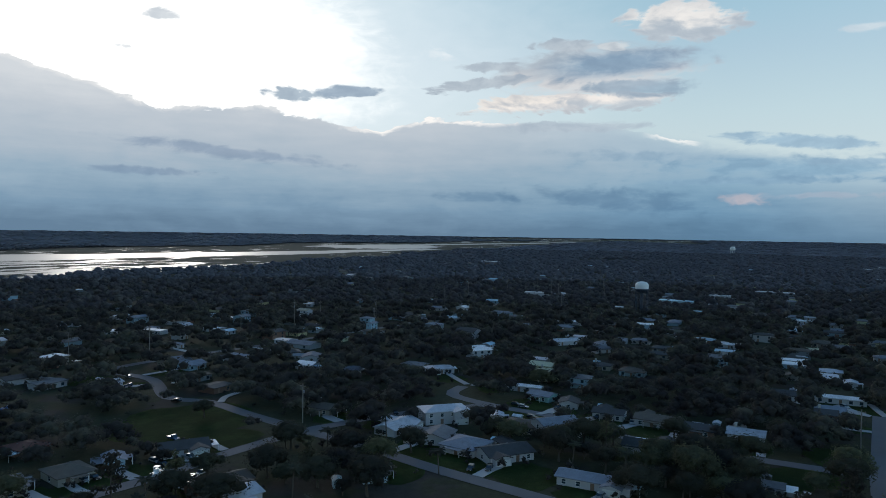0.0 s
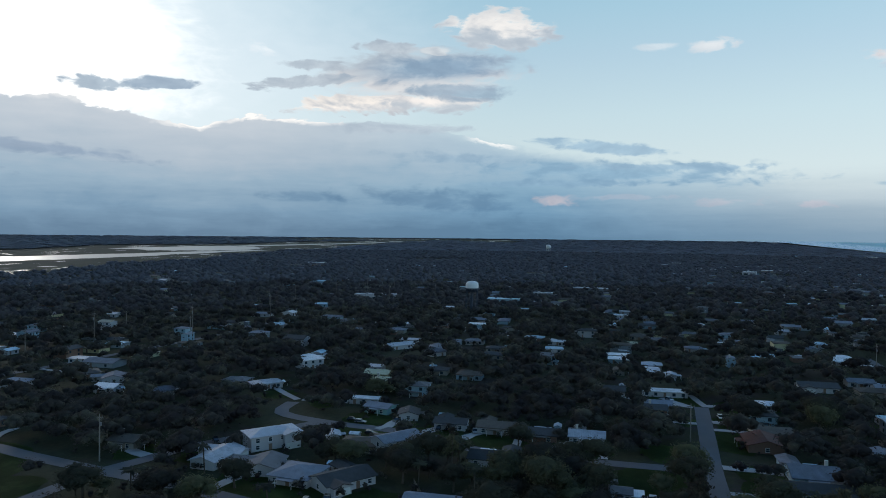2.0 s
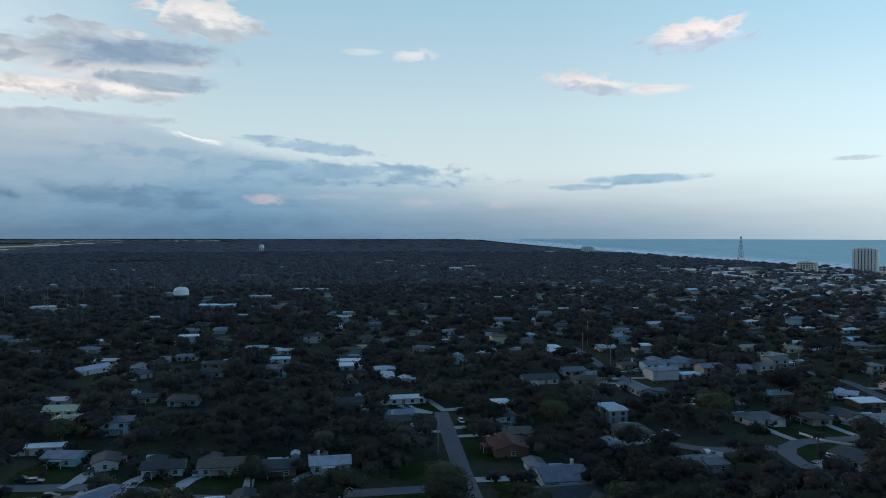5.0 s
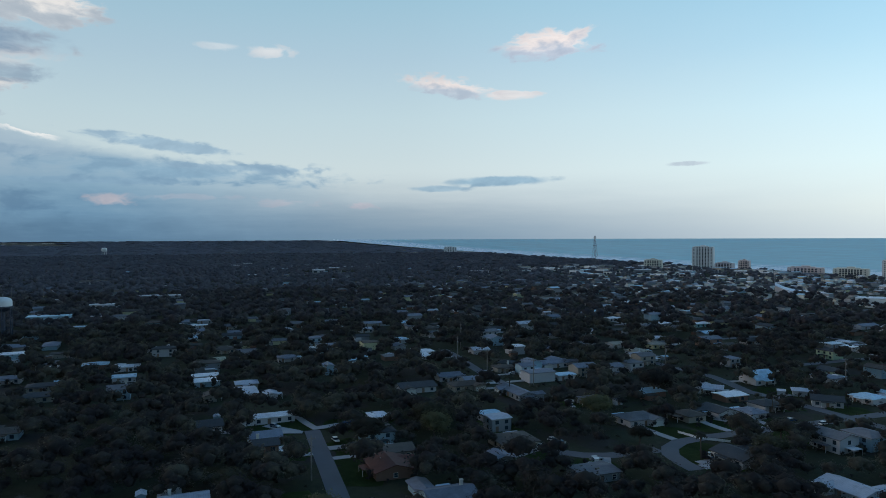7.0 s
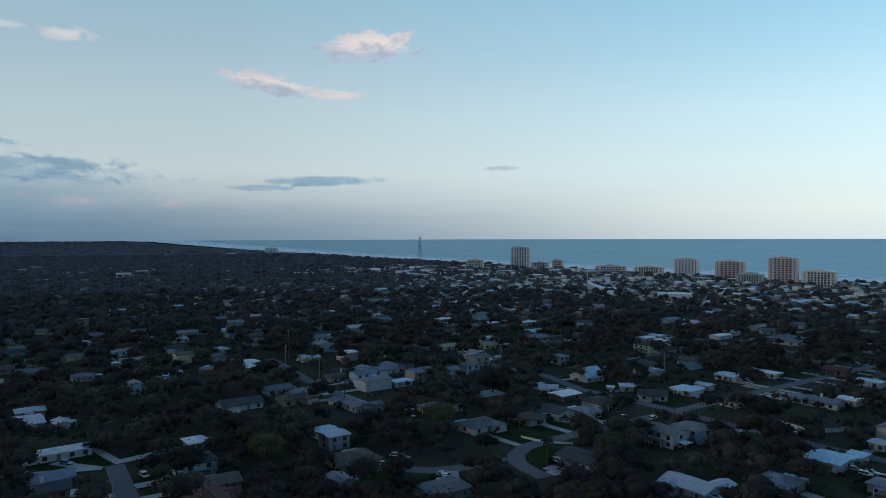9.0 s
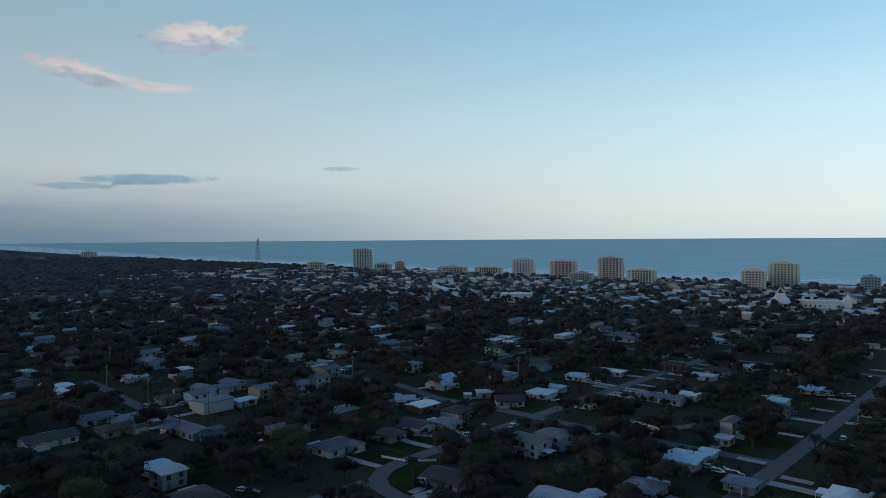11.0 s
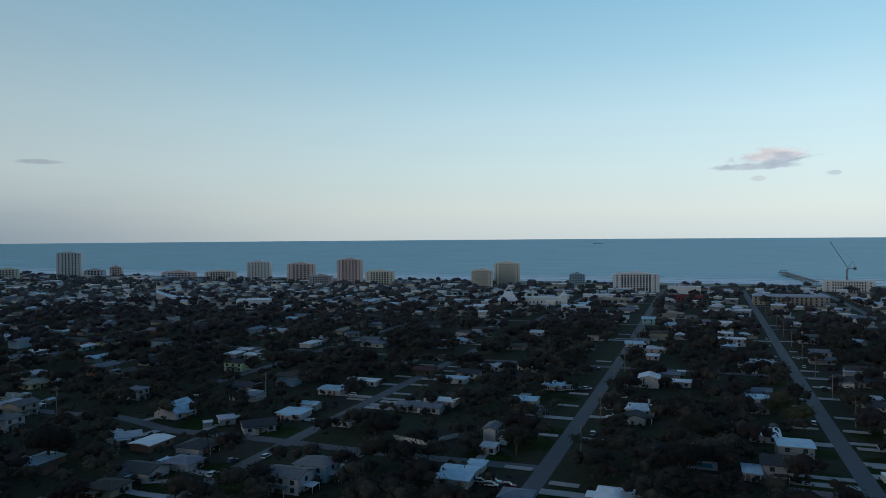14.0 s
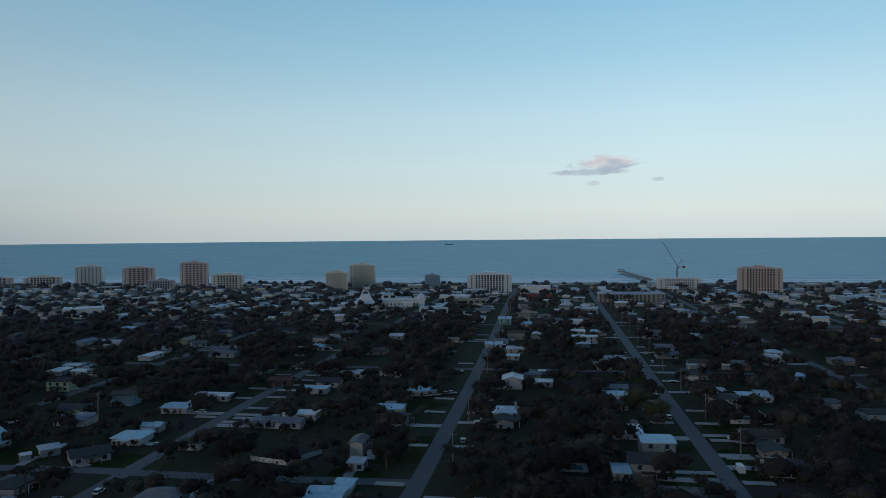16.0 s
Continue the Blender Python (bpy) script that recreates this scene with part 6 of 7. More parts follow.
# ---------------------------------------------------------------- poles, cars, yards
def pole_parts():
    mast = Solid().ring([(0.24, -0.6), (0.2, 8.0), (0.15, 15.5)], 8).mesh("mast", M_POLE)
    arm = Solid().box(-1.4, 1.4, -0.08, 0.08, 14.2, 14.4).bar((-1.0, 0, 14.2), (0, 0, 13.3), 0.04).bar((1.0, 0, 14.2), (0, 0, 13.3), 0.04).mesh("cross_arm", M_POLE)
    cup = Solid().ring([(0.05, 0), (0.09, 0.1), (0.05, 0.18), (0.08, 0.26), (0.03, 0.34)], 8).mesh("insulator", M_STEEL)
    can = Solid().ring([(0.28, 11.6), (0.32, 11.7), (0.32, 12.6), (0.2, 12.75)], 10, 0.5).mesh("transformer", M_STEEL)
    return mast, arm, cup, can


P_MAST, P_ARM, P_CUP, P_CAN = pole_parts()


def utility_pole(x, y, k=1.0, turn=0):
    top = empty("utility_pole", pose(x, y, 0, 0, 0, turn))
    tagged(top, "weathered wooden utility pole with one cross arm", "utility pole", "street poles")
    child("mast", P_MAST, top)
    arm = child("cross_arm", P_ARM, top)
    child("insulator", P_CUP, arm, pose(1.25, 0, 14.4))
    if (x + y) % 3 == 0:
        child("transformer", P_CAN, top)
    top.scale = (1, 1, k)


POLES = [(-196, -306, 1.25), (-170, -339, 1.0), (-327, -309, 1.5), (-275, -312, 1.2), (-370, -266, 1.6), (-536, -292, 1.3), (-382, -327, 1.1), (-655, -240, 1.5), (-380, -274, 1.0), (-504, -275, 1.3), (-651, -271, 1.4), (-689, -232, 1.6), (-892, -227, 1.7), (-421, 181, 1.1), (-365, 155, 1.1)]
POLES += [(-325, 155, 1.0), (-301, 250, 1.0), (-240, 309, 0.9), (-135, -150, 1.0), (-299, 168, 0.9), (-207, 40, 0.9), (-750, -215, 1.5), (-800, -200, 1.6), (-700, -190, 1.4), (-760, -160, 1.3), (-840, -150, 1.5), (-960, -60, 1.5), (-630, -205, 1.5), (-665, -165, 1.4), (-720, -260, 1.5), (-780, -245, 1.4), (-860, -190, 1.5), (-905, -130, 1.4), (-560, -180, 1.2), (-610, -300, 1.4)]
for px, py, k in POLES:
    utility_pole(px, py, k, 90 if (px + py) % 2 else 0)
for k in range(14):
    utility_pole(-91 + k * 0.7, 275 + 52 * k, 0.7, 0)
    utility_pole(5 + k * 1.0, 290 + 52 * k, 0.7, 0)


def wires(pts, h):
    """Sagging conductors between neighbouring poles."""
    s = Solid()
    for (ax, ay, ak), (bx, by, bk) in zip(pts, pts[1:]):
        for off in (-1.2, 0.4, 1.2):
            prev = None
            for i in range(7):
                u = i / 6
                q = (ax + (bx - ax) * u, ay + off + (by - ay) * u, 14.7 * (ak + (bk - ak) * u) - 4 * 1.4 * u * (1 - u))
                if prev:
                    s.bar(prev, q, 0.02, 3)
                prev = q
    tagged(new("power_line", s.mesh("power_line", M_TYRE)), "thin dark power lines sagging between wooden poles", "power line")


wires([(-170, -339, 1.0), (-196, -306, 1.25), (-275, -312, 1.2), (-327, -309, 1.5), (-370, -266, 1.6)], 15)
wires([(-299, 168, 0.9), (-325, 155, 1.0), (-365, 155, 1.1), (-421, 181, 1.1)], 15)


def car_meshes(kind):
    """Body, cabin and fittings of one car; x runs forward."""
    L, W, H1, H2 = {"car": (4.6, 1.8, 0.82, 1.45), "van": (5.9, 2.05, 1.15, 2.45), "truck": (5.5, 1.95, 1.0, 1.8)}[kind]
    a, b = L / 2, W / 2
    prof = [(-a, 0.35), (-a + 0.05, H1 - 0.05), (-a * 0.55, H1), (a * 0.45, H1 - 0.02), (a - 0.12, H1 - 0.2), (a, 0.42)]
    s = Solid()
    n = len(prof)
    pts = [(x, -b * (0.94 if i in (0, n - 1) else 1), z) for i, (x, z) in enumerate(prof)] + [(x, b * (0.94 if i in (0, n - 1) else 1), z) for i, (x, z) in enumerate(prof)]
    s.poly(pts, [tuple(range(n)), tuple(reversed(range(n, 2 * n)))] + [(i, n + i, n + (i + 1) % n, (i + 1) % n) for i in range(n)])
    x0, x1 = (-a + 0.08, a * 0.42) if kind == "car" else ((-a + 0.05, a * 0.62) if kind == "van" else (-a * 0.1, a * 0.5))
    g = Solid()
    k = 0.16
    lo = [(x0, -b + 0.06, H1 - 0.03), (x1, -b + 0.06, H1 - 0.03), (x1, b - 0.06, H1 - 0.03), (x0, b - 0.06, H1 - 0.03)]
    hi = [(x0 + 0.4 * (kind == "car") + 0.06, -b + k, H2 - 0.08), (x1 - 0.75, -b + k, H2 - 0.08), (x1 - 0.75, b - k, H2 - 0.08), (x0 + 0.4 * (kind == "car") + 0.06, b - k, H2 - 0.08)]
    g.poly(lo + hi, [(0, 1, 5, 4), (1, 2, 6, 5), (2, 3, 7, 6), (3, 0, 4, 7), (4, 5, 6, 7)])
    r = Solid()
    r.box(hi[0][0] - 0.03, hi[1][0] + 0.03, -b + k - 0.04, b - k + 0.04, H2 - 0.09, H2)
    if kind == "van":
        r.box(x0 + 0.0, x1 - 1.3, -b + 0.03, b - 0.03, H1 - 0.02, H2 - 0.02)
    lamp = Solid().box(a - 0.14, a + 0.01, -0.17, 0.17, H1 - 0.36, H1 - 0.24)
    return s, g, r, lamp, L, W, H1


TYRE = Solid().poly(*(lambda n: ([(0.33 * math.cos(2 * math.pi * i / n), s, 0.33 * math.sin(2 * math.pi * i / n)) for s in (-0.11, 0.11) for i in range(n)], [tuple(reversed(range(n))), tuple(range(n, 2 * n))] + [(i, (i + 1) % n, n + (i + 1) % n, n + i) for i in range(n)]))(12)).mesh("tyre", M_TYRE)
CAR_CACHE = {}


def car(x, y, turn, colour, kind="car"):
    key = (kind, colour)
    m = pose(x, y, 0.24, 0, 0, turn)
    if key in CAR_CACHE:
        return copy_thing(CAR_CACHE[key], m)
    s, g, r, lamp, L, W, H1 = car_meshes(kind)
    top = empty("parked_" + ("car" if kind == "car" else "van" if kind == "van" else "pickup_truck"), m)
    tagged(top, "parked %s %s beside the street" % (colour, {"car": "saloon car", "van": "panel van", "truck": "pickup truck"}[kind]), {"car": "car", "van": "van", "truck": "pickup truck"}[kind], "parked vehicles")
    child("body", s.mesh("body", CAR_PAINT[colour]), top)
    child("glazing", g.mesh("glazing", M_GLASS), top)
    child("roof", r.mesh("roof", CAR_PAINT[colour]), top)
    me = lamp.mesh("headlight", M_LAMP)
    for sy in (-0.6, 0.6):
        child("headlight", me, top, pose(0, sy, 0))
    for sx in (-L * 0.31, L * 0.31):
        for sy in (-W / 2 + 0.08, W / 2 - 0.08):
            child("wheel", TYRE, top, pose(sx, sy, 0.33))
    CAR_CACHE[key] = top
    return top


def placed_cars():
    W, S, B = "white", "silver", "black"
    for row in (((-74, -140, 10, W), (-69, -139, 15, W), (-75, -161, 80, S), (-74, -156, 80, B), (-53, -165, 85, S), (-56, -164, 85, B), (-118, -71, 10, B), (-121, -66, 10, B), (-196, -21, 0, W), (-168, 0, 90, W), (-170, 4, 90, B), (-82, -220, 70, W), (-159, -245, 20, W)),
                ((-191, -54, 5, S), (-188, 7.5, 0, W), (-195, -20.5, 10, W), (-198, -38, 10, S), (-209, 121, 40, W), (-102.5, 378, 15, W), (-112, 235, 5, W), (-200, -37, 0, S), (-198, -52, 0, B), (-202, -88, 90, B), (-200, -84, 90, S), (-163, -125, 40, B), (-186, -75, 95, B), (-244, 56, 5, W), (-181, 52, 0, B), (-210, 116, 30, W), (-214, 129, 30, W)),
                ((-190, 131, 90, S), (-211, 130, 30, B), (-178, 168, 0, B), (-175, 166, 0, B), (-116, 237, 5, W), (-112, 238, 5, W), (-107, 236, 10, "red"), (-114, 371, 15, W), (-110, 373, 15, W), (-105, 376, 15, S), (-255, 162, 0, W), (-199, 217, 95, W)),
                ((-215, 207, 10, S), (9, 312, 0, W), (7, 411, 0, B), (-193, 238, 90, W), (-8, 455, 90, S), (6, 470, 90, W), (7, 500, 90, W), (-90, 300, 90, S), (-103, 430, 90, B))):
        for x, y, t, c in row:
            car(x, y, t, c)
    car(0.6, 276, 92, "white", "van")
    car(-208, 117, 30, "white", "truck")
    car(11, 306, 0, "silver", "truck")
    car(-95, -175, 80, "blue", "truck")


placed_cars()
for k in range(36):
    # cars left along the outer streets
    x0, y0, x1, y1 = SEGS[rng.integers(len(SEGS))]
    u = rng.random()
    x, y = x0 + (x1 - x0) * u, y0 + (y1 - y0) * u
    ang = math.degrees(math.atan2(y1 - y0, x1 - x0))
    off = 5.2
    x, y = x - math.sin(radians(ang)) * off, y + math.cos(radians(ang)) * off
    if in_view(x, y) and 230 < math.hypot(x, y) < 800 and np.min(np.hypot(arr[:, 0] - x, arr[:, 1] - y) - arr[:, 2]) > 3:
        car(round(x, 1), round(y, 1), round(ang), ("white", "white", "silver", "black", "blue")[rng.integers(5)])

def nearest_road(x, y):
    best = (1e9, 0.0, 0.0)
    for x0, y0, x1, y1 in SEGS:
        dx, dy = x1 - x0, y1 - y0
        u = min(1.0, max(0.0, ((x - x0) * dx + (y - y0) * dy) / (dx * dx + dy * dy)))
        px, py = x0 + u * dx, y0 + u * dy
        d = math.hypot(x - px, y - py)
        if d < best[0]:
            best = (d, px, py)
    return best


def strip(points, half, z, label):
    """A poured concrete strip along a line, with real edges."""
    v, f = ribbon(points, half, z)
    n = len(v)
    v += [(a, b, z - 0.14) for a, b, _ in v]
    for q in range(0, n - 2, 2):
        f += [(q, q + 2, n + q + 2, n + q), (q + 3, q + 1, n + q + 1, n + q + 3)]
    f += [(1, 0, n, n + 1), (n - 2, n - 1, 2 * n - 1, 2 * n - 2)]
    return tagged(new("driveway", mesh_of("driveway", v, f, M_CONCRETE)), label, "driveway", "driveways")


def front_drives():
    """From each listed house a drive to its street, where the way is clear."""
    n = 0
    for i, (x, y, hw, hd, turn, full) in enumerate(LOTS):
        if not full or i % 4 == 3:
            continue
        d, px, py = nearest_road(x, y)
        if d > 42 or d < hd + 5:
            continue
        ux, uy = (px - x) / d, (py - y) / d
        off = hw * 0.45 * (1 if i % 2 else -1)
        sx, sy = x + ux * (hd + 0.5) - uy * off, y + uy * (hd + 0.5) + ux * off
        ex, ey = px - ux * 3.0 - uy * off, py - uy * 3.0 + ux * off
        mx, my = (sx + ex) / 2, (sy + ey) / 2
        if np.min(np.where(np.arange(len(LOT)) == i, 1e9, np.hypot(LOT[:, 0] - mx, LOT[:, 1] - my) - LOT[:, 2])) < 2:
            continue
        DRIVES.append((sx, sy, ex, ey))
        strip([(sx, sy), (mx + uy * 0.4, my - ux * 0.4), (ex, ey)], 1.6 + 0.3 * (i % 3), 0.27 + 0.004 * (n % 9), "pale concrete driveway from a house to the street")
        n += 1


DRIVES = []
front_drives()
for k, pts in enumerate((((-180, -12), (-186, -8), (-192, -5), (-195, -1), (-195, 3), (-194, 6), (-189, 8), (-183, 9), (-178, 9)), ((-201, -36), (-192, -39), (-183, -42)), ((-206, -50), (-196, -54), (-186, -58)), ((-204, -70), (-197, -73), (-193, -75)), ((-193, -21), (-181, -21)), ((-160, -206), (-151, -205), (-143, -200)), ((-285, 49), (-272, 51), (-262, 53)), ((-176, 172), (-175, 160)), ((-98, -160), (-95, -151)), ((-216, 205), (-205, 210), (-199, 213)))):
    strip(curve_points(pts, 2.5), 1.5, 0.31 + 0.004 * k, "pale concrete drive curving in from the street")


def street_driveways(key, step, u0, u1):
    """Short concrete aprons from the kerb to each lot on both sides of a street."""
    n = 0
    line = STREETS[key]
    for (x0, y0), (x1, y1) in zip(line, line[1:]):
        L = math.hypot(x1 - x0, y1 - y0)
        ux, uy = (x1 - x0) / L, (y1 - y0) / L
        s = 6.0
        while s < L - 4:
            for side in (1, -1):
                off = 7.9 + rng.uniform(0, 1.5)
                x, y = x0 + ux * s - uy * side * off, y0 + uy * s + ux * side * off
                if u0 < y < u1 and rng.random() < 0.5 and np.min(np.hypot(LOT[:, 0] - x, LOT[:, 1] - y) - LOT[:, 2]) > 3.5:
                    ob = new("driveway", APRON)
                    ob.matrix_basis = pose(x, y, 0.15 + 0.004 * (n % 7), 0, 0, math.degrees(math.atan2(uy, ux)))
                    tagged(ob, "pale concrete driveway apron running to the street", "driveway", "driveways")
                    n += 1
            s += step * rng.uniform(0.8, 1.25)


APRON = Solid().box(-1.5, 1.5, -4.6, 4.6, -0.1, 0.1).mesh("driveway", M_CONCRETE)
street_driveways("a", 22, 220, 620)
street_driveways("c", 20, 220, 560)
street_driveways("d", 19, 220, 480)


LAWNS = []


def lawn(x, y, r, seed):
    """A mown lawn: a flat patch with an uneven edge."""
    q = random.Random(seed)
    n = 18
    LAWNS.append(x)
    z = 0.008 + 0.001 * len(LAWNS)
    pts = [(x + r * k * math.cos(2 * math.pi * i / n) * 1.15, y + r * k * math.sin(2 * math.pi * i / n), z) for i, k in ((i, q.uniform(0.8, 1.1)) for i in range(n))]
    tagged(new("lawn", mesh_of("lawn", pts, [tuple(range(n))], M_LAWN)), "open mown green lawn between the houses", "lawn", kind="structure")


for i, (lx, ly, lr) in enumerate([(-115, -190, 26), (-122, -53, 11), (-161, 22, 12), (-190, 31, 10), (-270, 36, 13), (-270, 76, 10), (-184, 170, 11), (-206, 268, 9), (-112, 356, 9), (-243, 268, 11), (-60, 407, 9), (-204, 178, 9), (-105, -160, 12), (-190, 4, 10), (-190, -30, 9), (-14, 300, 7), (10, 330, 8), (-108, 300, 8), (-86, 380, 8), (-12, 420, 8)]):
    lawn(lx, ly, lr, i)


for i, (x, y, hw, hd, turn, full) in enumerate(LOTS):
    if full and math.hypot(x, y) < 330:
        d, px, py = nearest_road(x, y)
        if d < 45:
            lawn(round(x + (px - x) * 0.5), round(y + (py - y) * 0.5), 7.5 + (i % 4), 100 + i)


def fence(x0, y0, x1, y1, mat, label, h=1.7):
    L = math.hypot(x1 - x0, y1 - y0)
    top = empty("fence", pose(x0, y0, 0, 0, 0, math.degrees(math.atan2(y1 - y0, x1 - x0))))
    tagged(top, label, "fence", "garden fences")
    n = max(2, int(L / 2.4))
    post = Solid().box(-0.07, 0.07, -0.07, 0.07, -0.3, h + 0.12).mesh("post", mat)
    w = L / n
    panel = Solid().box(0.07, w - 0.07, -0.025, 0.025, 0.06, h)
    pm = panel.mesh("panel", mat)
    for i in range(n + 1):
        child("post", post, top, pose(w * i, 0, 0))
        if i < n:
            child("panel", pm, top, pose(w * i, 0, 0))


fence(-160, 272, -146, 268, M_FENCE_W, "white vinyl privacy fence round a back garden")
fence(-146, 268, -138, 282, M_FENCE_W, "white vinyl privacy fence round a back garden")
fence(-206, 178, -196, 180, M_FENCE_W, "low white rail fence on a lawn", 0.9)
fence(-196, 180, -189, 187, M_FENCE_W, "low white rail fence on a lawn", 0.9)
fence(-262, 168, -262, 196, M_FENCE, "weathered grey wooden garden fence")
fence(-128, -40, -128, -22, M_FENCE, "weathered grey wooden garden fence")
fence(-140, -46, -128, -40, M_FENCE, "weathered grey wooden garden fence")
fence(-58, 262, -40, 262, M_FENCE, "weathered grey wooden garden fence")
fence(14, 335, 30, 335, M_FENCE_W, "white vinyl privacy fence round a back garden")
fence(30, 335, 30, 352, M_FENCE_W, "white vinyl privacy fence round a back garden")


def pool(x, y, turn, w, d):
    top = empty("swimming_pool", pose(x, y, 0, 0, 0, turn))
    tagged(top, "small rectangular garden pool with a pale deck", "swimming pool", "garden pools")
    child("deck", Solid().box(-w / 2 - 1.6, w / 2 + 1.6, -d / 2 - 1.6, -d / 2, -0.1, 0.3).box(-w / 2 - 1.6, w / 2 + 1.6, d / 2, d / 2 + 1.6, -0.1, 0.3).box(-w / 2 - 1.6, -w / 2, -d / 2, d / 2, -0.1, 0.3).box(w / 2, w / 2 + 1.6, -d / 2, d / 2, -0.1, 0.3).mesh("deck", M_CONCRETE), top)
    child("water", Solid().box(-w / 2, w / 2, -d / 2, d / 2, -0.1, 0.2).mesh("water", M_POOL), top)


pool(-53, 275, 0, 9, 5)
pool(25, 344, 0, 8, 4)


def boat(x, y, turn):
    top = empty("motor_boat", pose(x, y, 0.62, 0, 0, turn))
    tagged(top, "white motor boat on a trailer in a yard", "boat", "boats on trailers")
    pts = [(-3.2, -1.1, 0.5), (1.6, -1.1, 0.6), (3.6, 0, 0.9), (1.6, 1.1, 0.6), (-3.2, 1.1, 0.5), (-3.0, -0.6, -0.3), (1.4, -0.5, -0.3), (2.8, 0, 0.0), (1.4, 0.5, -0.3), (-3.0, 0.6, -0.3)]
    child("hull", Solid().poly(pts, [(0, 1, 2, 3, 4), (9, 8, 7, 6, 5), (0, 5, 6, 1), (1, 6, 7, 2), (2, 7, 8, 3), (3, 8, 9, 4), (4, 9, 5, 0)]).mesh("hull", M_HULL), top)
    child("console", Solid().box(-0.8, 0.3, -0.5, 0.5, 0.55, 1.5).box(-1.2, 0.6, -0.8, 0.8, 2.1, 2.2).bar((-1.0, -0.7, 0.5), (-1.0, -0.7, 2.1), 0.04).bar((-1.0, 0.7, 0.5), (-1.0, 0.7, 2.1), 0.04).bar((0.4, -0.7, 0.5), (0.4, -0.7, 2.1), 0.04).bar((0.4, 0.7, 0.5), (0.4, 0.7, 2.1), 0.04).mesh("console", M_HULL), top)
    child("trailer", Solid().box(-3.4, 3.9, -0.6, -0.5, -0.4, -0.3).box(-3.4, 3.9, 0.5, 0.6, -0.4, -0.3).box(-1.2, -1.0, -1.1, 1.1, -0.45, -0.35).mesh("trailer", M_STEEL), top)
    for sy in (-1.15, 1.15):
        child("tyre", TYRE, top, pose(-1.1, sy, -0.29))


boat(-67, -151, 20)
boat(-277, 308, 30)
boat(-185, 128, 60)


def tarp_pile(x, y):
    top = empty("covered_trailer", pose(x, y, 0, 0, 0, 30))
    tagged(top, "long load under a bright blue tarpaulin", "trailer")
    s = Solid()
    rows = []
    for i in range(9):
        u = -5 + 10 * i / 8
        hh = 1.6 + 0.5 * math.sin(i * 1.7) + 0.3 * math.cos(i * 2.9)
        rows.append([(u, -1.7, 0.05), (u, -1.2, hh * 0.7), (u, 0, hh), (u, 1.2, hh * 0.75), (u, 1.7, 0.05)])
    for r0, r1 in zip(rows, rows[1:]):
        for k in range(4):
            s.poly([r0[k], r1[k], r1[k + 1], r0[k + 1]], [(0, 1, 2, 3)])
    s.poly(rows[0], [(0, 1, 2, 3, 4)]).poly(rows[-1], [(4, 3, 2, 1, 0)])
    child("tarpaulin", s.mesh("tarpaulin", M_TARP), top)


tarp_pile(-88, -262)

def shed(x, y, turn, wall, roof):
    top = empty("garden_shed", pose(x, y, 0, 0, 0, turn))
    tagged(top, "small %s garden shed with a %s roof" % (wall, WORDS[roof]), "shed", "garden sheds")
    child("outer_wall", wall_solid(3.4, 2.6, 2.1, "gable").mesh("outer_wall", WALL[wall]), top)
    child("roof", roof_solid("gable", 3.4, 2.6, 2.1, 0.25, 0.4)[0].mesh("roof", ROOF[roof]), top)
    child("door", DOOR, top, pose(0, -1.3, 0))


shed_rnd = random.Random(5)
for x, y, hw, hd, t, full in list(LOTS):
    if not full or shed_rnd.random() > 0.28:
        continue
    q = pose(x, y, 0, 0, 0, t) @ Vector((shed_rnd.choice((-1, 1)) * hw * 0.9, hd + shed_rnd.uniform(4, 8), 0))
    if road_distance(np.array([q.x]), np.array([q.y]))[0] > 7 and np.min(np.hypot(arr[:, 0] - q.x, arr[:, 1] - q.y) - arr[:, 2]) > 2.5:
        arr = np.vstack([arr, (q.x, q.y, 2.6)])
        shed(round(q.x, 1), round(q.y, 1), t + shed_rnd.choice((0, 90)), shed_rnd.choice(("white", "grey", "blue", "beige")), shed_rnd.choice(("light", "white", "grey", "sky")))
car_rnd = random.Random(9)
for ax, ay, bx, by in DRIVES:
    if car_rnd.random() < 0.22:
        u = car_rnd.uniform(0.15, 0.4)
        car(round(ax + (bx - ax) * u, 1), round(ay + (by - ay) * u, 1), round(math.degrees(math.atan2(by - ay, bx - ax))) + car_rnd.choice((0, 180)), car_rnd.choice(("white", "white", "silver", "black", "blue")), car_rnd.choice(("car", "car", "car", "truck")))

# ---------------------------------------------------------------- trees
def leaf_quads(centres, size, r, upward=0.35):
    """Small leaf sprays: one bent quad at each centre."""
    n = len(centres)
    d = r.normal(size=(n, 3))
    d[:, 2] += upward
    d /= np.linalg.norm(d, axis=1)[:, None]
    t = np.cross(d, r.normal(size=(n, 3)))
    t /= np.linalg.norm(t, axis=1)[:, None]
    b = np.cross(d, t)
    s = size * r.uniform(0.6, 1.3, (n, 1))
    v = np.stack([centres - t * s, centres - b * s * 0.6, centres + t * s, centres + b * s * 0.6 + d * s * 0.25], 1).reshape(-1, 3)
    f = np.arange(4 * n).reshape(n, 4)
    return v, f


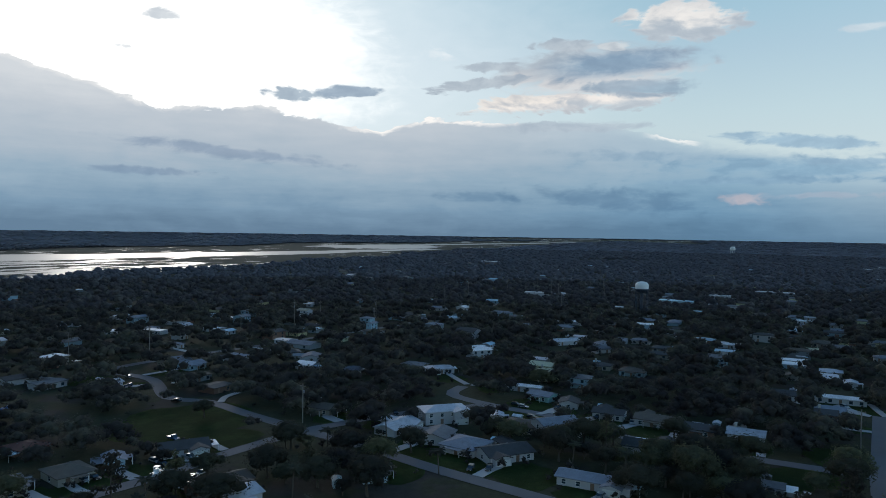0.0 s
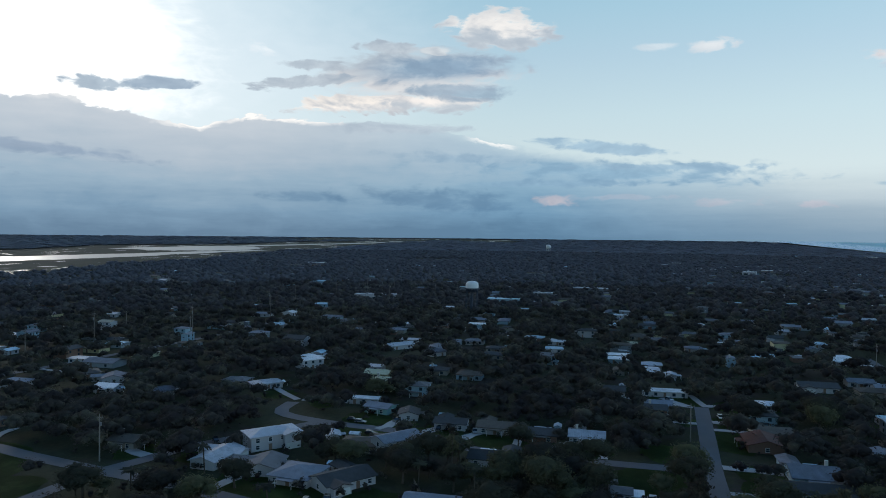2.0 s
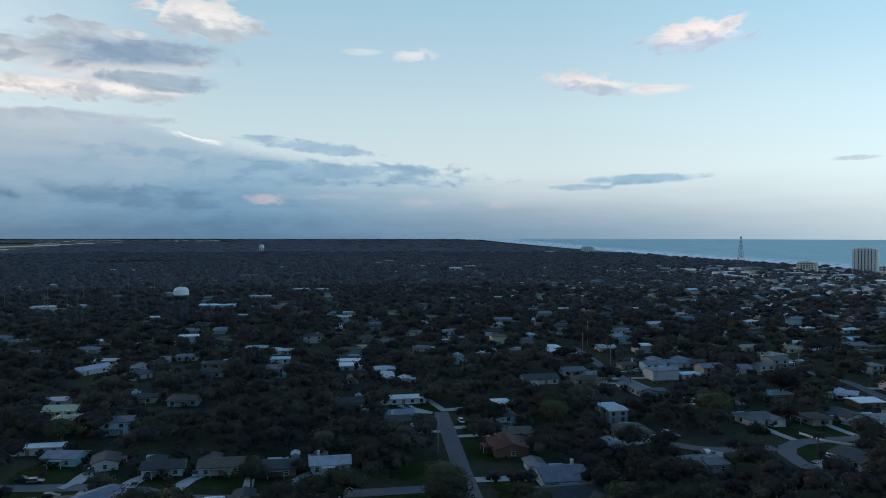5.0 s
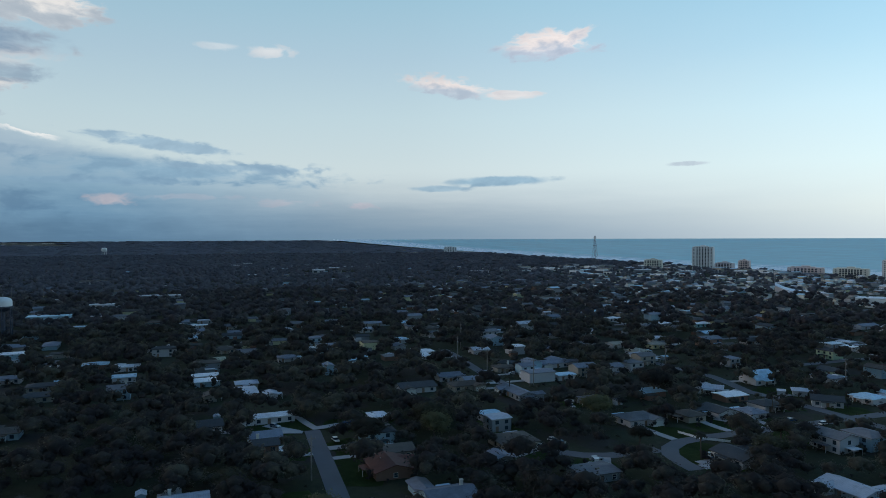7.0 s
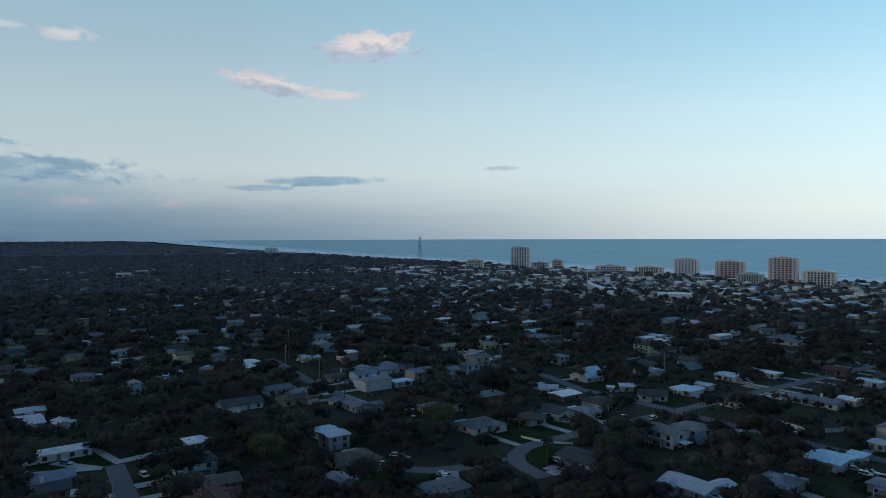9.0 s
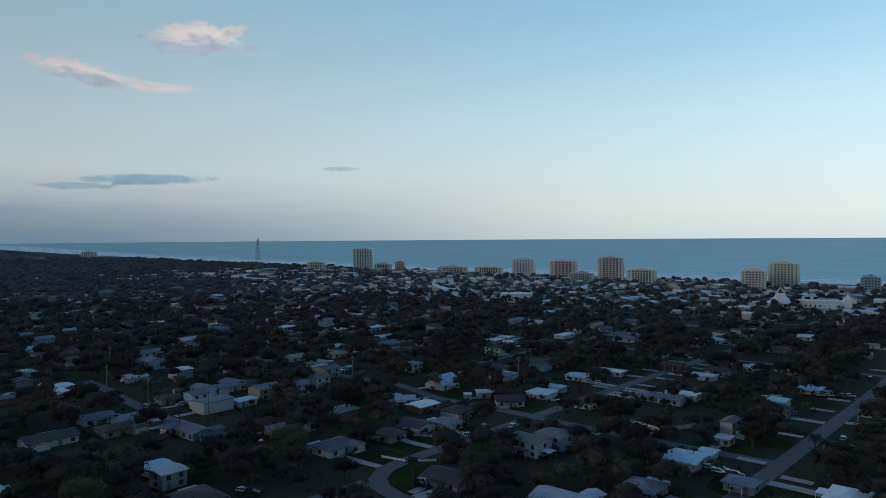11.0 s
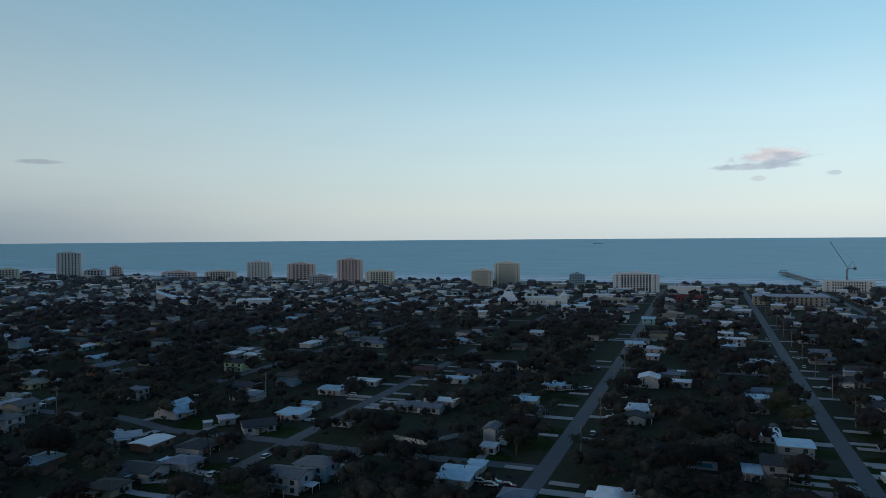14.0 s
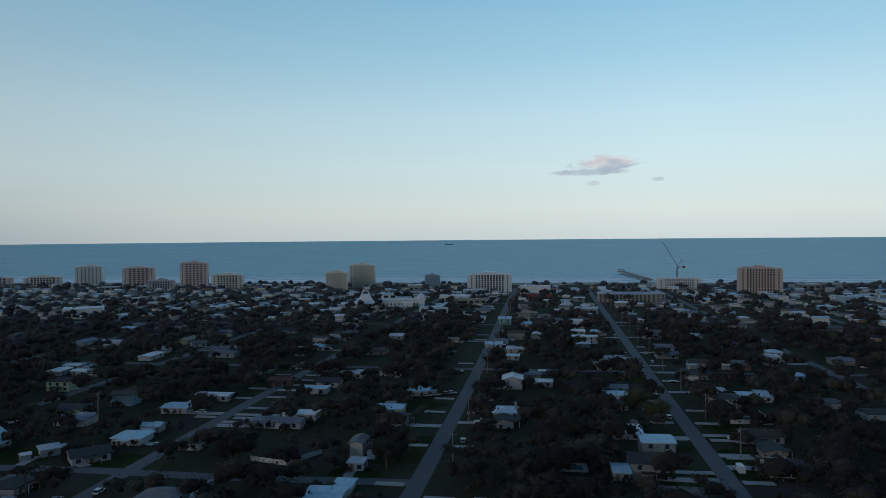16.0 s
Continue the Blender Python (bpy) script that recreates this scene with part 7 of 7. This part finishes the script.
def lobe_ball(r, lat, lon):
    """A coarse uneven unit ball as points and triangles."""
    v = [(0.0, 0.0, 1.0)]
    for i in range(1, lat):
        th = math.pi * 0.8 * i / (lat - 1)
        for j in range(lon):
            ph = 2 * math.pi * (j + 0.5 * (i % 2)) / lon
            k = r.uniform(0.8, 1.08)
            v.append((k * math.sin(th) * math.cos(ph), k * math.sin(th) * math.sin(ph), k * math.cos(th)))
    f = [(0, 1 + j, 1 + (j + 1) % lon) for j in range(lon)]
    for i in range(1, lat - 1):
        for j in range(lon):
            p, q = 1 + (i - 1) * lon, 1 + i * lon
            f += [(p + j, q + j, q + (j + 1) % lon), (p + j, q + (j + 1) % lon, p + (j + 1) % lon)]
    return np.array(v), np.array(f)


def crown_form(seed, lobes, lat, lon, leaves, size, low=0.26):
    """A crown of overlapping lobes with leaf sprays on them, one unit wide and high: points, triangles, lobe centres."""
    r = np.random.default_rng(seed)
    V, T, n = [], [], 0
    cs = []
    turn = r.uniform(0, 6.28)
    for k in range(lobes):
        if k == 0:
            c, q = np.array([r.uniform(-0.1, 0.1), r.uniform(-0.1, 0.1), 0.66]), 0.60
        else:
            a = turn + 2.4 * k + r.uniform(-0.4, 0.4)
            far = (0.28 + 0.34 * ((k * 0.618) % 1.0)) * r.uniform(0.85, 1.15)
            q = r.uniform(0.30, 0.44) * (1.1 if lobes < 7 else 1.0)
            c = np.array([math.cos(a) * far, math.sin(a) * far, low + 0.22 + 0.44 * (0.62 - far) + r.uniform(-0.07, 0.12)])
        cs.append(c)
        tall = q * 0.52
        v, f = lobe_ball(r, lat, lon)
        V.append(c + v * np.array([q, q, tall]) * (0.72 if leaves > 9 else 0.82 if leaves else 1.0))
        T.append(f + n)
        n += len(v)
        if leaves:
            d = r.normal(size=(leaves, 3))
            d[:, 2] = d[:, 2] * 0.8 + 0.25
            d /= np.linalg.norm(d, axis=1)[:, None]
            o = d + r.normal(size=d.shape) * 0.55 + np.array([0, 0, 0.35])
            o /= np.linalg.norm(o, axis=1)[:, None]
            t = np.cross(o, r.normal(size=d.shape))
            t /= np.linalg.norm(t, axis=1)[:, None]
            u = np.cross(o, t)
            at = d * r.uniform(0.80, 1.18, (leaves, 1))
            sz = size / q * r.uniform(0.6, 1.3, (leaves, 1))
            quad = np.stack([at - t * sz, at - u * sz * 0.7, at + t * sz, at + u * sz * 0.7 + o * sz * 0.2], 1).reshape(-1, 3)
            V.append(c + quad * np.array([q, q, tall]))
            i = np.arange(leaves)[:, None] * 4 + n
            T += [i + np.array([[0, 1, 2]]), i + np.array([[0, 2, 3]])]
            n += 4 * leaves
    return np.concatenate(V), np.concatenate(T), np.array(cs)


def limb(s, a, b, r0, r1):
    a, b = Vector(a), Vector(b)
    q = (b - a).to_track_quat("Z", "Y")
    n = len(s.v)
    for p, r in ((a, r0), (b, r1)):
        for i in range(6):
            ang = math.pi * i / 3
            s.v.append(tuple(p + q @ Vector((r * math.cos(ang), r * math.sin(ang), 0))))
    for i in range(6):
        j = (i + 1) % 6
        s.f.append((n + i, n + j, n + 6 + j, n + 6 + i))


def oak_meshes(seed):
    r = np.random.default_rng(seed)
    wide, tall = r.uniform(5.8, 7.8), r.uniform(9.0, 11.6)
    v, f, c = crown_form(seed, 12, 4, 6, 130, 0.043)
    v, c = v * np.array([wide, wide, tall]), c * np.array([wide, wide, tall])
    s = Solid()
    fork = (r.uniform(-0.3, 0.3), r.uniform(-0.3, 0.3), tall * 0.3)
    limb(s, (0, 0, -0.3), fork, 0.42, 0.3)
    for e in c[1:8]:
        m = (fork[0] * 0.5 + e[0] * 0.5, fork[1] * 0.5 + e[1] * 0.5, (fork[2] + e[2]) / 2 + 0.3)
        limb(s, fork, m, 0.2, 0.13)
        limb(s, m, tuple(e), 0.13, 0.05)
    return s.mesh("trunk", M_BARK), mesh_np("crown", v, f, M_LEAF)


def pine_meshes(seed):
    r = np.random.default_rng(seed)
    H = r.uniform(13, 16)
    pts = []
    s = Solid()
    limb(s, (0, 0, -0.3), (0.2, 0.1, H), 0.3, 0.08)
    for k in range(16):
        a, z = r.uniform(0, 6.28), H * r.uniform(0.45, 0.98)
        R = (1.15 - z / H) * 5.0 * r.uniform(0.7, 1.1)
        e = np.array([math.cos(a) * R, math.sin(a) * R, z + 0.4])
        limb(s, (0.1, 0.05, z - 0.6), tuple(e), 0.08, 0.03)
        pts.append(e * np.array([0.8, 0.8, 1]) + r.normal(size=(26, 3)) * np.array([0.8, 0.8, 0.4]))
    v, f = leaf_quads(np.concatenate(pts), 0.5, r)
    return s.mesh("trunk", M_BARK), mesh_np("crown", v, f, M_LEAF)


def palm_meshes(seed):
    r = np.random.default_rng(seed)
    H = r.uniform(7, 9.5)
    s = Solid()
    px = 0.0
    for k in range(4):
        limb(s, (px, 0, H * k / 4 - (0.3 if k == 0 else 0)), (px + 0.15, 0, H * (k + 1) / 4), 0.22, 0.2)
        px += 0.15
    v, f = [], []
    for k in range(20):
        a = 2 * math.pi * k / 20 + r.uniform(-0.15, 0.15)
        droop, L = r.uniform(0.1, 1.0), r.uniform(1.9, 2.6)
        ca, sa = math.cos(a), math.sin(a)
        for i in range(6):
            u0, u1 = i / 6, (i + 1) / 6
            for sd in (-1, 1):
                n = len(v)
                for u in (u0, u1):
                    x, z = L * u, H + 0.9 * u * (1.2 - droop) - droop * 2.2 * u * u
                    wd = 0.55 * math.sin(math.pi * min(0.97, u * 0.9 + 0.08))
                    v.append((px + ca * x, sa * x, z))
                    v.append((px + ca * (x + 0.25) - sa * sd * wd, sa * (x + 0.25) + ca * sd * wd, z - 0.3 * wd))
                f.append((n, n + 1, n + 3, n + 2))
    return s.mesh("trunk", M_BARK), mesh_np("crown", np.array(v), np.array(f), M_PALM)


TREES = [oak_meshes(s) for s in (1, 2, 3, 4, 5, 6)]
PINES = [pine_meshes(s) for s in (11, 12)]
PALMS = [palm_meshes(s) for s in (21, 22, 23)]
tree_count = 0


def tree(x, y, scale, kind=None, turn=0.0):
    global tree_count
    i = tree_count
    tree_count += 1
    if kind == "palm":
        tr, cr = PALMS[i % 3]
        name, label, cat = "palm_tree", "slender palm with a round head of fronds", "palm tree"
    elif kind == "pine":
        tr, cr = PINES[i % 2]
        name, label, cat = "pine_tree", "tall dark pine with sparse tiers of needles", "pine tree"
    else:
        tr, cr = TREES[i % 6]
        name, label, cat = "oak_tree", "broad dark green oak with a dense uneven crown", "tree"
    top = empty(name, pose(x, y, 0, 0, 0, turn))
    tagged(top, label, cat, "garden trees")
    top.scale = scale
    child("trunk", tr, top)
    child("crown", cr, top)


BIG = [(-135, -7, 1.35), (-91, -102, 1.2), (-122, -188, 0.9), (-234, 66, 1.2), (-246, 93, 1.2), (-200, 156, 0.8), (-232, 90, 1.1), (-266, 118, 1.1), (-186, 208, 0.9), (-163, 269, 1.1), (-259, 209, 1.4), (-166, 182, 1.1), (-21, 346, 1.2), (-14, 335, 1.1)]
BIG += [(-112, 268, 1.2), (-233, 161, 1.2), (-157, -46, 1.2), (-184, -20, 0.95), (-150, -9, 1.3), (-203, 16, 1.0), (-179, -330, 1.3), (-240, -90, 1.1), (-52, 299, 1.2), (-58, 325, 1.2), (-57, 258, 1.2)]
PALM_AT = [(-274, 284), (-270, 287), (-246, 283), (-241, 285), (-177, 163), (-286, 292), (-115, -118), (-108, -136), (-288, 149), (-80, 403), (-72, 403), (-91, 263), (-88, 266), (-110, -78), (-212, 232), (-215, 240), (-90, 330), (-88, 352), (8, 330), (10, 372)]
for x, y, k in BIG:
    tree(x, y, (k, k, k * 0.95), None, x % 360)
for x, y in PALM_AT:
    tree(x, y, (1, 1, 0.85 + (x % 5) * 0.06), "palm", y % 360)

# sites for the rest: a jittered grid, kept off roads, roofs, lawns and the open strip before each listed house
SIGHT = [(x, y, hw, (0.085 if math.hypot(x, y) < 270 else 0.10) if full else 0.0) for x, y, hw, hd, t, full in LOTS] + [(x, y, hw, 0.115) for x, y, hw in MID]
SIGHT += [(s[0], s[1], s[3] * 0.4, 0.07) for s in far_sites if math.hypot(s[0], s[1]) < 1300][::2]
for key in "bghild":
    SIGHT += [(px, py, 4.5, 0.03) for px, py in curve_points(STREETS[key], 11.0) if math.hypot(px, py) < 420]
ALL = np.vstack([arr, (-209.0, 797.0, 20.0), (-190.0, 802.0, 14.0)])


def open_ground(x, y, cleared=True):
    ok = road_distance(x, y) > 6.5
    ok &= (np.abs(x + 97) > 9.5) & (np.abs(x + 2 - (y - 370) * 0.027) > 9.0)
    for hx, hy, hr in ALL:
        ok &= (np.abs(x - hx) > hr * 0.85 + 2.0) | (np.abs(y - hy) > hr * 0.75 + 2.0)
    for ax, ay, bx, by in DRIVES:
        ddx, ddy = bx - ax, by - ay
        u = np.clip(((x - ax) * ddx + (y - ay) * ddy) / (ddx * ddx + ddy * ddy), 0, 1)
        ok &= np.hypot(x - ax - u * ddx, y - ay - u * ddy) > 4.0
    if cleared:
        for hx, hy, hw, reach in SIGHT:
            dx, dy = -10 - hx, 20 - hy
            L = math.hypot(dx, dy)
            dx, dy = dx / L, dy / L
            along = (x - hx) * dx + (y - hy) * dy
            across = np.abs(-(x - hx) * dy + (y - hy) * dx)
            ok &= ~((along > 0) & (along < min(reach * L + 6, 70)) & (across < hw * 0.75))
    return ok


FIELDS = [(-115, -190, 26), (-122, -53, 11), (-161, 22, 11), (-190, 33, 9), (-270, 36, 12), (-270, 76, 9), (-184, 170, 10), (-203, 267, 9), (-111, 355, 10), (-243, 268, 10), (-60, 407, 8), (-202, 178, 9), (-105, -160, 12), (-195, 4, 10), (-196, -30, 9)]


def sites(cell, r0, r1, density, strip=True):
    g = np.arange(-r1, r1, cell)
    X, Y = np.meshgrid(g, g)
    x = (X + rng.uniform(-0.45, 0.45, X.shape) * cell).ravel()
    y = (Y + rng.uniform(-0.45, 0.45, X.shape) * cell).ravel()
    r = np.hypot(x, y)
    keep = (r > r0) & (r < r1) & in_view(x, y) & (y < 1140) & (rng.random(len(x)) < density)
    keep &= ~((y > 700) & (x > -1400) & (rng.random(len(x)) < 0.6))
    keep &= ~marsh_zone(x, y) & ~far_field(x, y) & ~far_field(x - 45, y)
    x, y = x[keep], y[keep]
    ok = open_ground(x, y, strip)
    for fx, fy, fr in FIELDS:
        ok &= np.hypot(x - fx, y - fy) > fr
    for bx, by in [(b[0], b[1]) for b in BIG]:
        ok &= np.hypot(x - bx, y - by) > 6.5
    return x[ok], y[ok]


NEAR_R = 290.0
tx, ty = sites(8.8, 120, NEAR_R, 0.95)
order = np.argsort(np.hypot(tx, ty))
print("near tree sites", len(tx))
KINDS_NEAR = rng.random(len(tx))
obj, rest = [], []
for i in order:
    (obj if len(obj) < 240 else rest).append(i)
oaks = 0
for n, i in enumerate(obj):
    u = KINDS_NEAR[i]
    k = rng.uniform(0.55, 1.25)
    if u < 0.12:
        tree(round(tx[i], 1), round(ty[i], 1), (1, 1, rng.uniform(0.75, 1.15)), "palm", rng.uniform(0, 360))
    elif u < 0.2:
        tree(round(tx[i], 1), round(ty[i], 1), (k, k, k * 1.05), "pine", rng.uniform(0, 360))
    elif oaks < 270:
        oaks += 1
        tree(round(tx[i], 1), round(ty[i], 1), (k, k, k * rng.uniform(0.8, 1.0)), None, rng.uniform(0, 360))
    else:
        rest.append(i)


def woods(name, label, x, y, forms, wide, tall, seed, mat=None):
    """Many crowns in one mesh, each one of the given forms at its own size and turn."""
    r = np.random.default_rng(seed)
    V, T = [], []
    base = 0
    which = r.integers(0, len(forms), len(x))
    big = r.uniform(0, 1, len(x)) ** 1.3
    W = wide[0] + (wide[1] - wide[0]) * big
    H = (tall[0] + (tall[1] - tall[0]) * big) * r.uniform(0.85, 1.15, len(x))
    far_r = np.hypot(x, y)
    G = rise(far_r) - sunk(far_r)
    for s, (v, tri, _) in enumerate(forms):
        k = np.where(which == s)[0]
        if not len(k):
            continue
        a = r.uniform(0, 6.28, len(k))
        ca, sa = np.cos(a)[:, None], np.sin(a)[:, None]
        vx = v[None, :, 0] * W[k][:, None]
        vy = v[None, :, 1] * W[k][:, None]
        P = np.stack([x[k][:, None] + vx * ca - vy * sa, y[k][:, None] + vx * sa + vy * ca, G[k][:, None] + H[k][:, None] * v[None, :, 2]], -1)
        m = P.shape[1]
        T.append((base + np.arange(len(k))[:, None, None] * m + tri[None]).reshape(-1, 3))
        V.append(P.reshape(-1, 3))
        base += P.shape[0] * m
    ob = new(name, mesh_np(name, np.concatenate(V), np.concatenate(T), mat or M_WOODS))
    return tagged(ob, label, "woods", kind="stuff")


def forms(seed, lobes, lat, lon, leaves, size, count=5, low=0.26):
    return [crown_form(seed + k, lobes, lat, lon, leaves, size, low) for k in range(count)]


print("joined oaks", len(rest))
woods("garden_woods", "further oak crowns between the gardens", tx[rest], ty[rest], forms(30, 8, 3, 6, 40, 0.056, 6), (3.6, 9.0), (5.5, 12.2), 39)
mx, my = sites(9.4, NEAR_R, 600, 0.93)
print("mid trees", len(mx))
woods("town_trees", "dense dark green tree crowns between the houses", mx, my, forms(40, 6, 3, 5, 13, 0.090, 6), (3.4, 9.0), (5.4, 12.4), 40)
mx, my = sites(10.2, 600, 950, 0.94)
print("further town trees", len(mx))
woods("outer_town_trees", "dense tree crowns of the outer town, leaf colour lightened for haze", mx, my, forms(50, 4, 3, 5, 3, 0.14, 6), (3.8, 9.2), (5.4, 12.4), 41, M_TOWNWOODS)
fx, fy = sites(11.5, 950, 1650, 0.9)
k = (fy < 1120) & ((fx > -1500) | (fy < 1135))
print("far trees", len(fx))
# from here out the crowns carry painted haze in their colour
woods("far_woods", "unbroken woods beyond the town, distance haze in their leaf colour", fx[k], fy[k], forms(60, 2, 3, 5, 0, 0.3, 6), (5.5, 9.0), (5.0, 11.0), 60, M_FARWOODS)
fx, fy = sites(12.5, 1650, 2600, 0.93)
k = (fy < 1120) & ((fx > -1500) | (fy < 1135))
woods("farther_woods", "woods behind the town, distance haze in their leaf colour", fx[k], fy[k], forms(70, 1, 3, 5, 0, 0.3, 6), (11.0, 18.0), (5.0, 11.0), 61, M_FARWOODS)
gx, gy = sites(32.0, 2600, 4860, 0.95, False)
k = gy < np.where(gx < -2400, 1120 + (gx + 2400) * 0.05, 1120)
woods("farthest_woods", "woods along the horizon, painted pale blue-grey for haze", gx[k], gy[k], forms(80, 1, 3, 6, 0, 0.3, 4), (38, 64), (4.0, 6.2), 80, M_HORIZON)
sx, sy = [], []
for x, y, hw, hd, t, full in LOTS:
    if full:
        for k in range(12):
            side = k % 4
            lx, ly = ((rng.uniform(-hw, hw), -hd - rng.uniform(1.2, 4.5)), (rng.uniform(-hw, hw), hd + rng.uniform(1, 4)), (-hw - rng.uniform(1, 4), rng.uniform(-hd, hd)), (hw + rng.uniform(1, 4), rng.uniform(-hd, hd)))[side]
            q = pose(x, y, 0, 0, 0, t) @ Vector((lx, ly, 0))
            sx.append(q.x)
            sy.append(q.y)
sx, sy = np.array(sx), np.array(sy)
k = road_distance(sx, sy) > 5.5
woods("garden_shrubs", "dark clipped and wild shrubs round the houses", sx[k], sy[k], forms(95, 2, 3, 5, 7, 0.2, 5, 0.1), (0.8, 2.4), (1.0, 3.6), 95)
# low growth over the yards
gx, gy = sites(7.5, 120, 440, 0.42, False)
woods("yard_bushes", "low wild bushes scattered over the yards", gx, gy, forms(105, 3, 3, 5, 12, 0.14, 5, 0.1), (0.9, 2.6), (1.0, 3.2), 105)
print("trees", tree_count, "objects", len(bpy.data.objects))
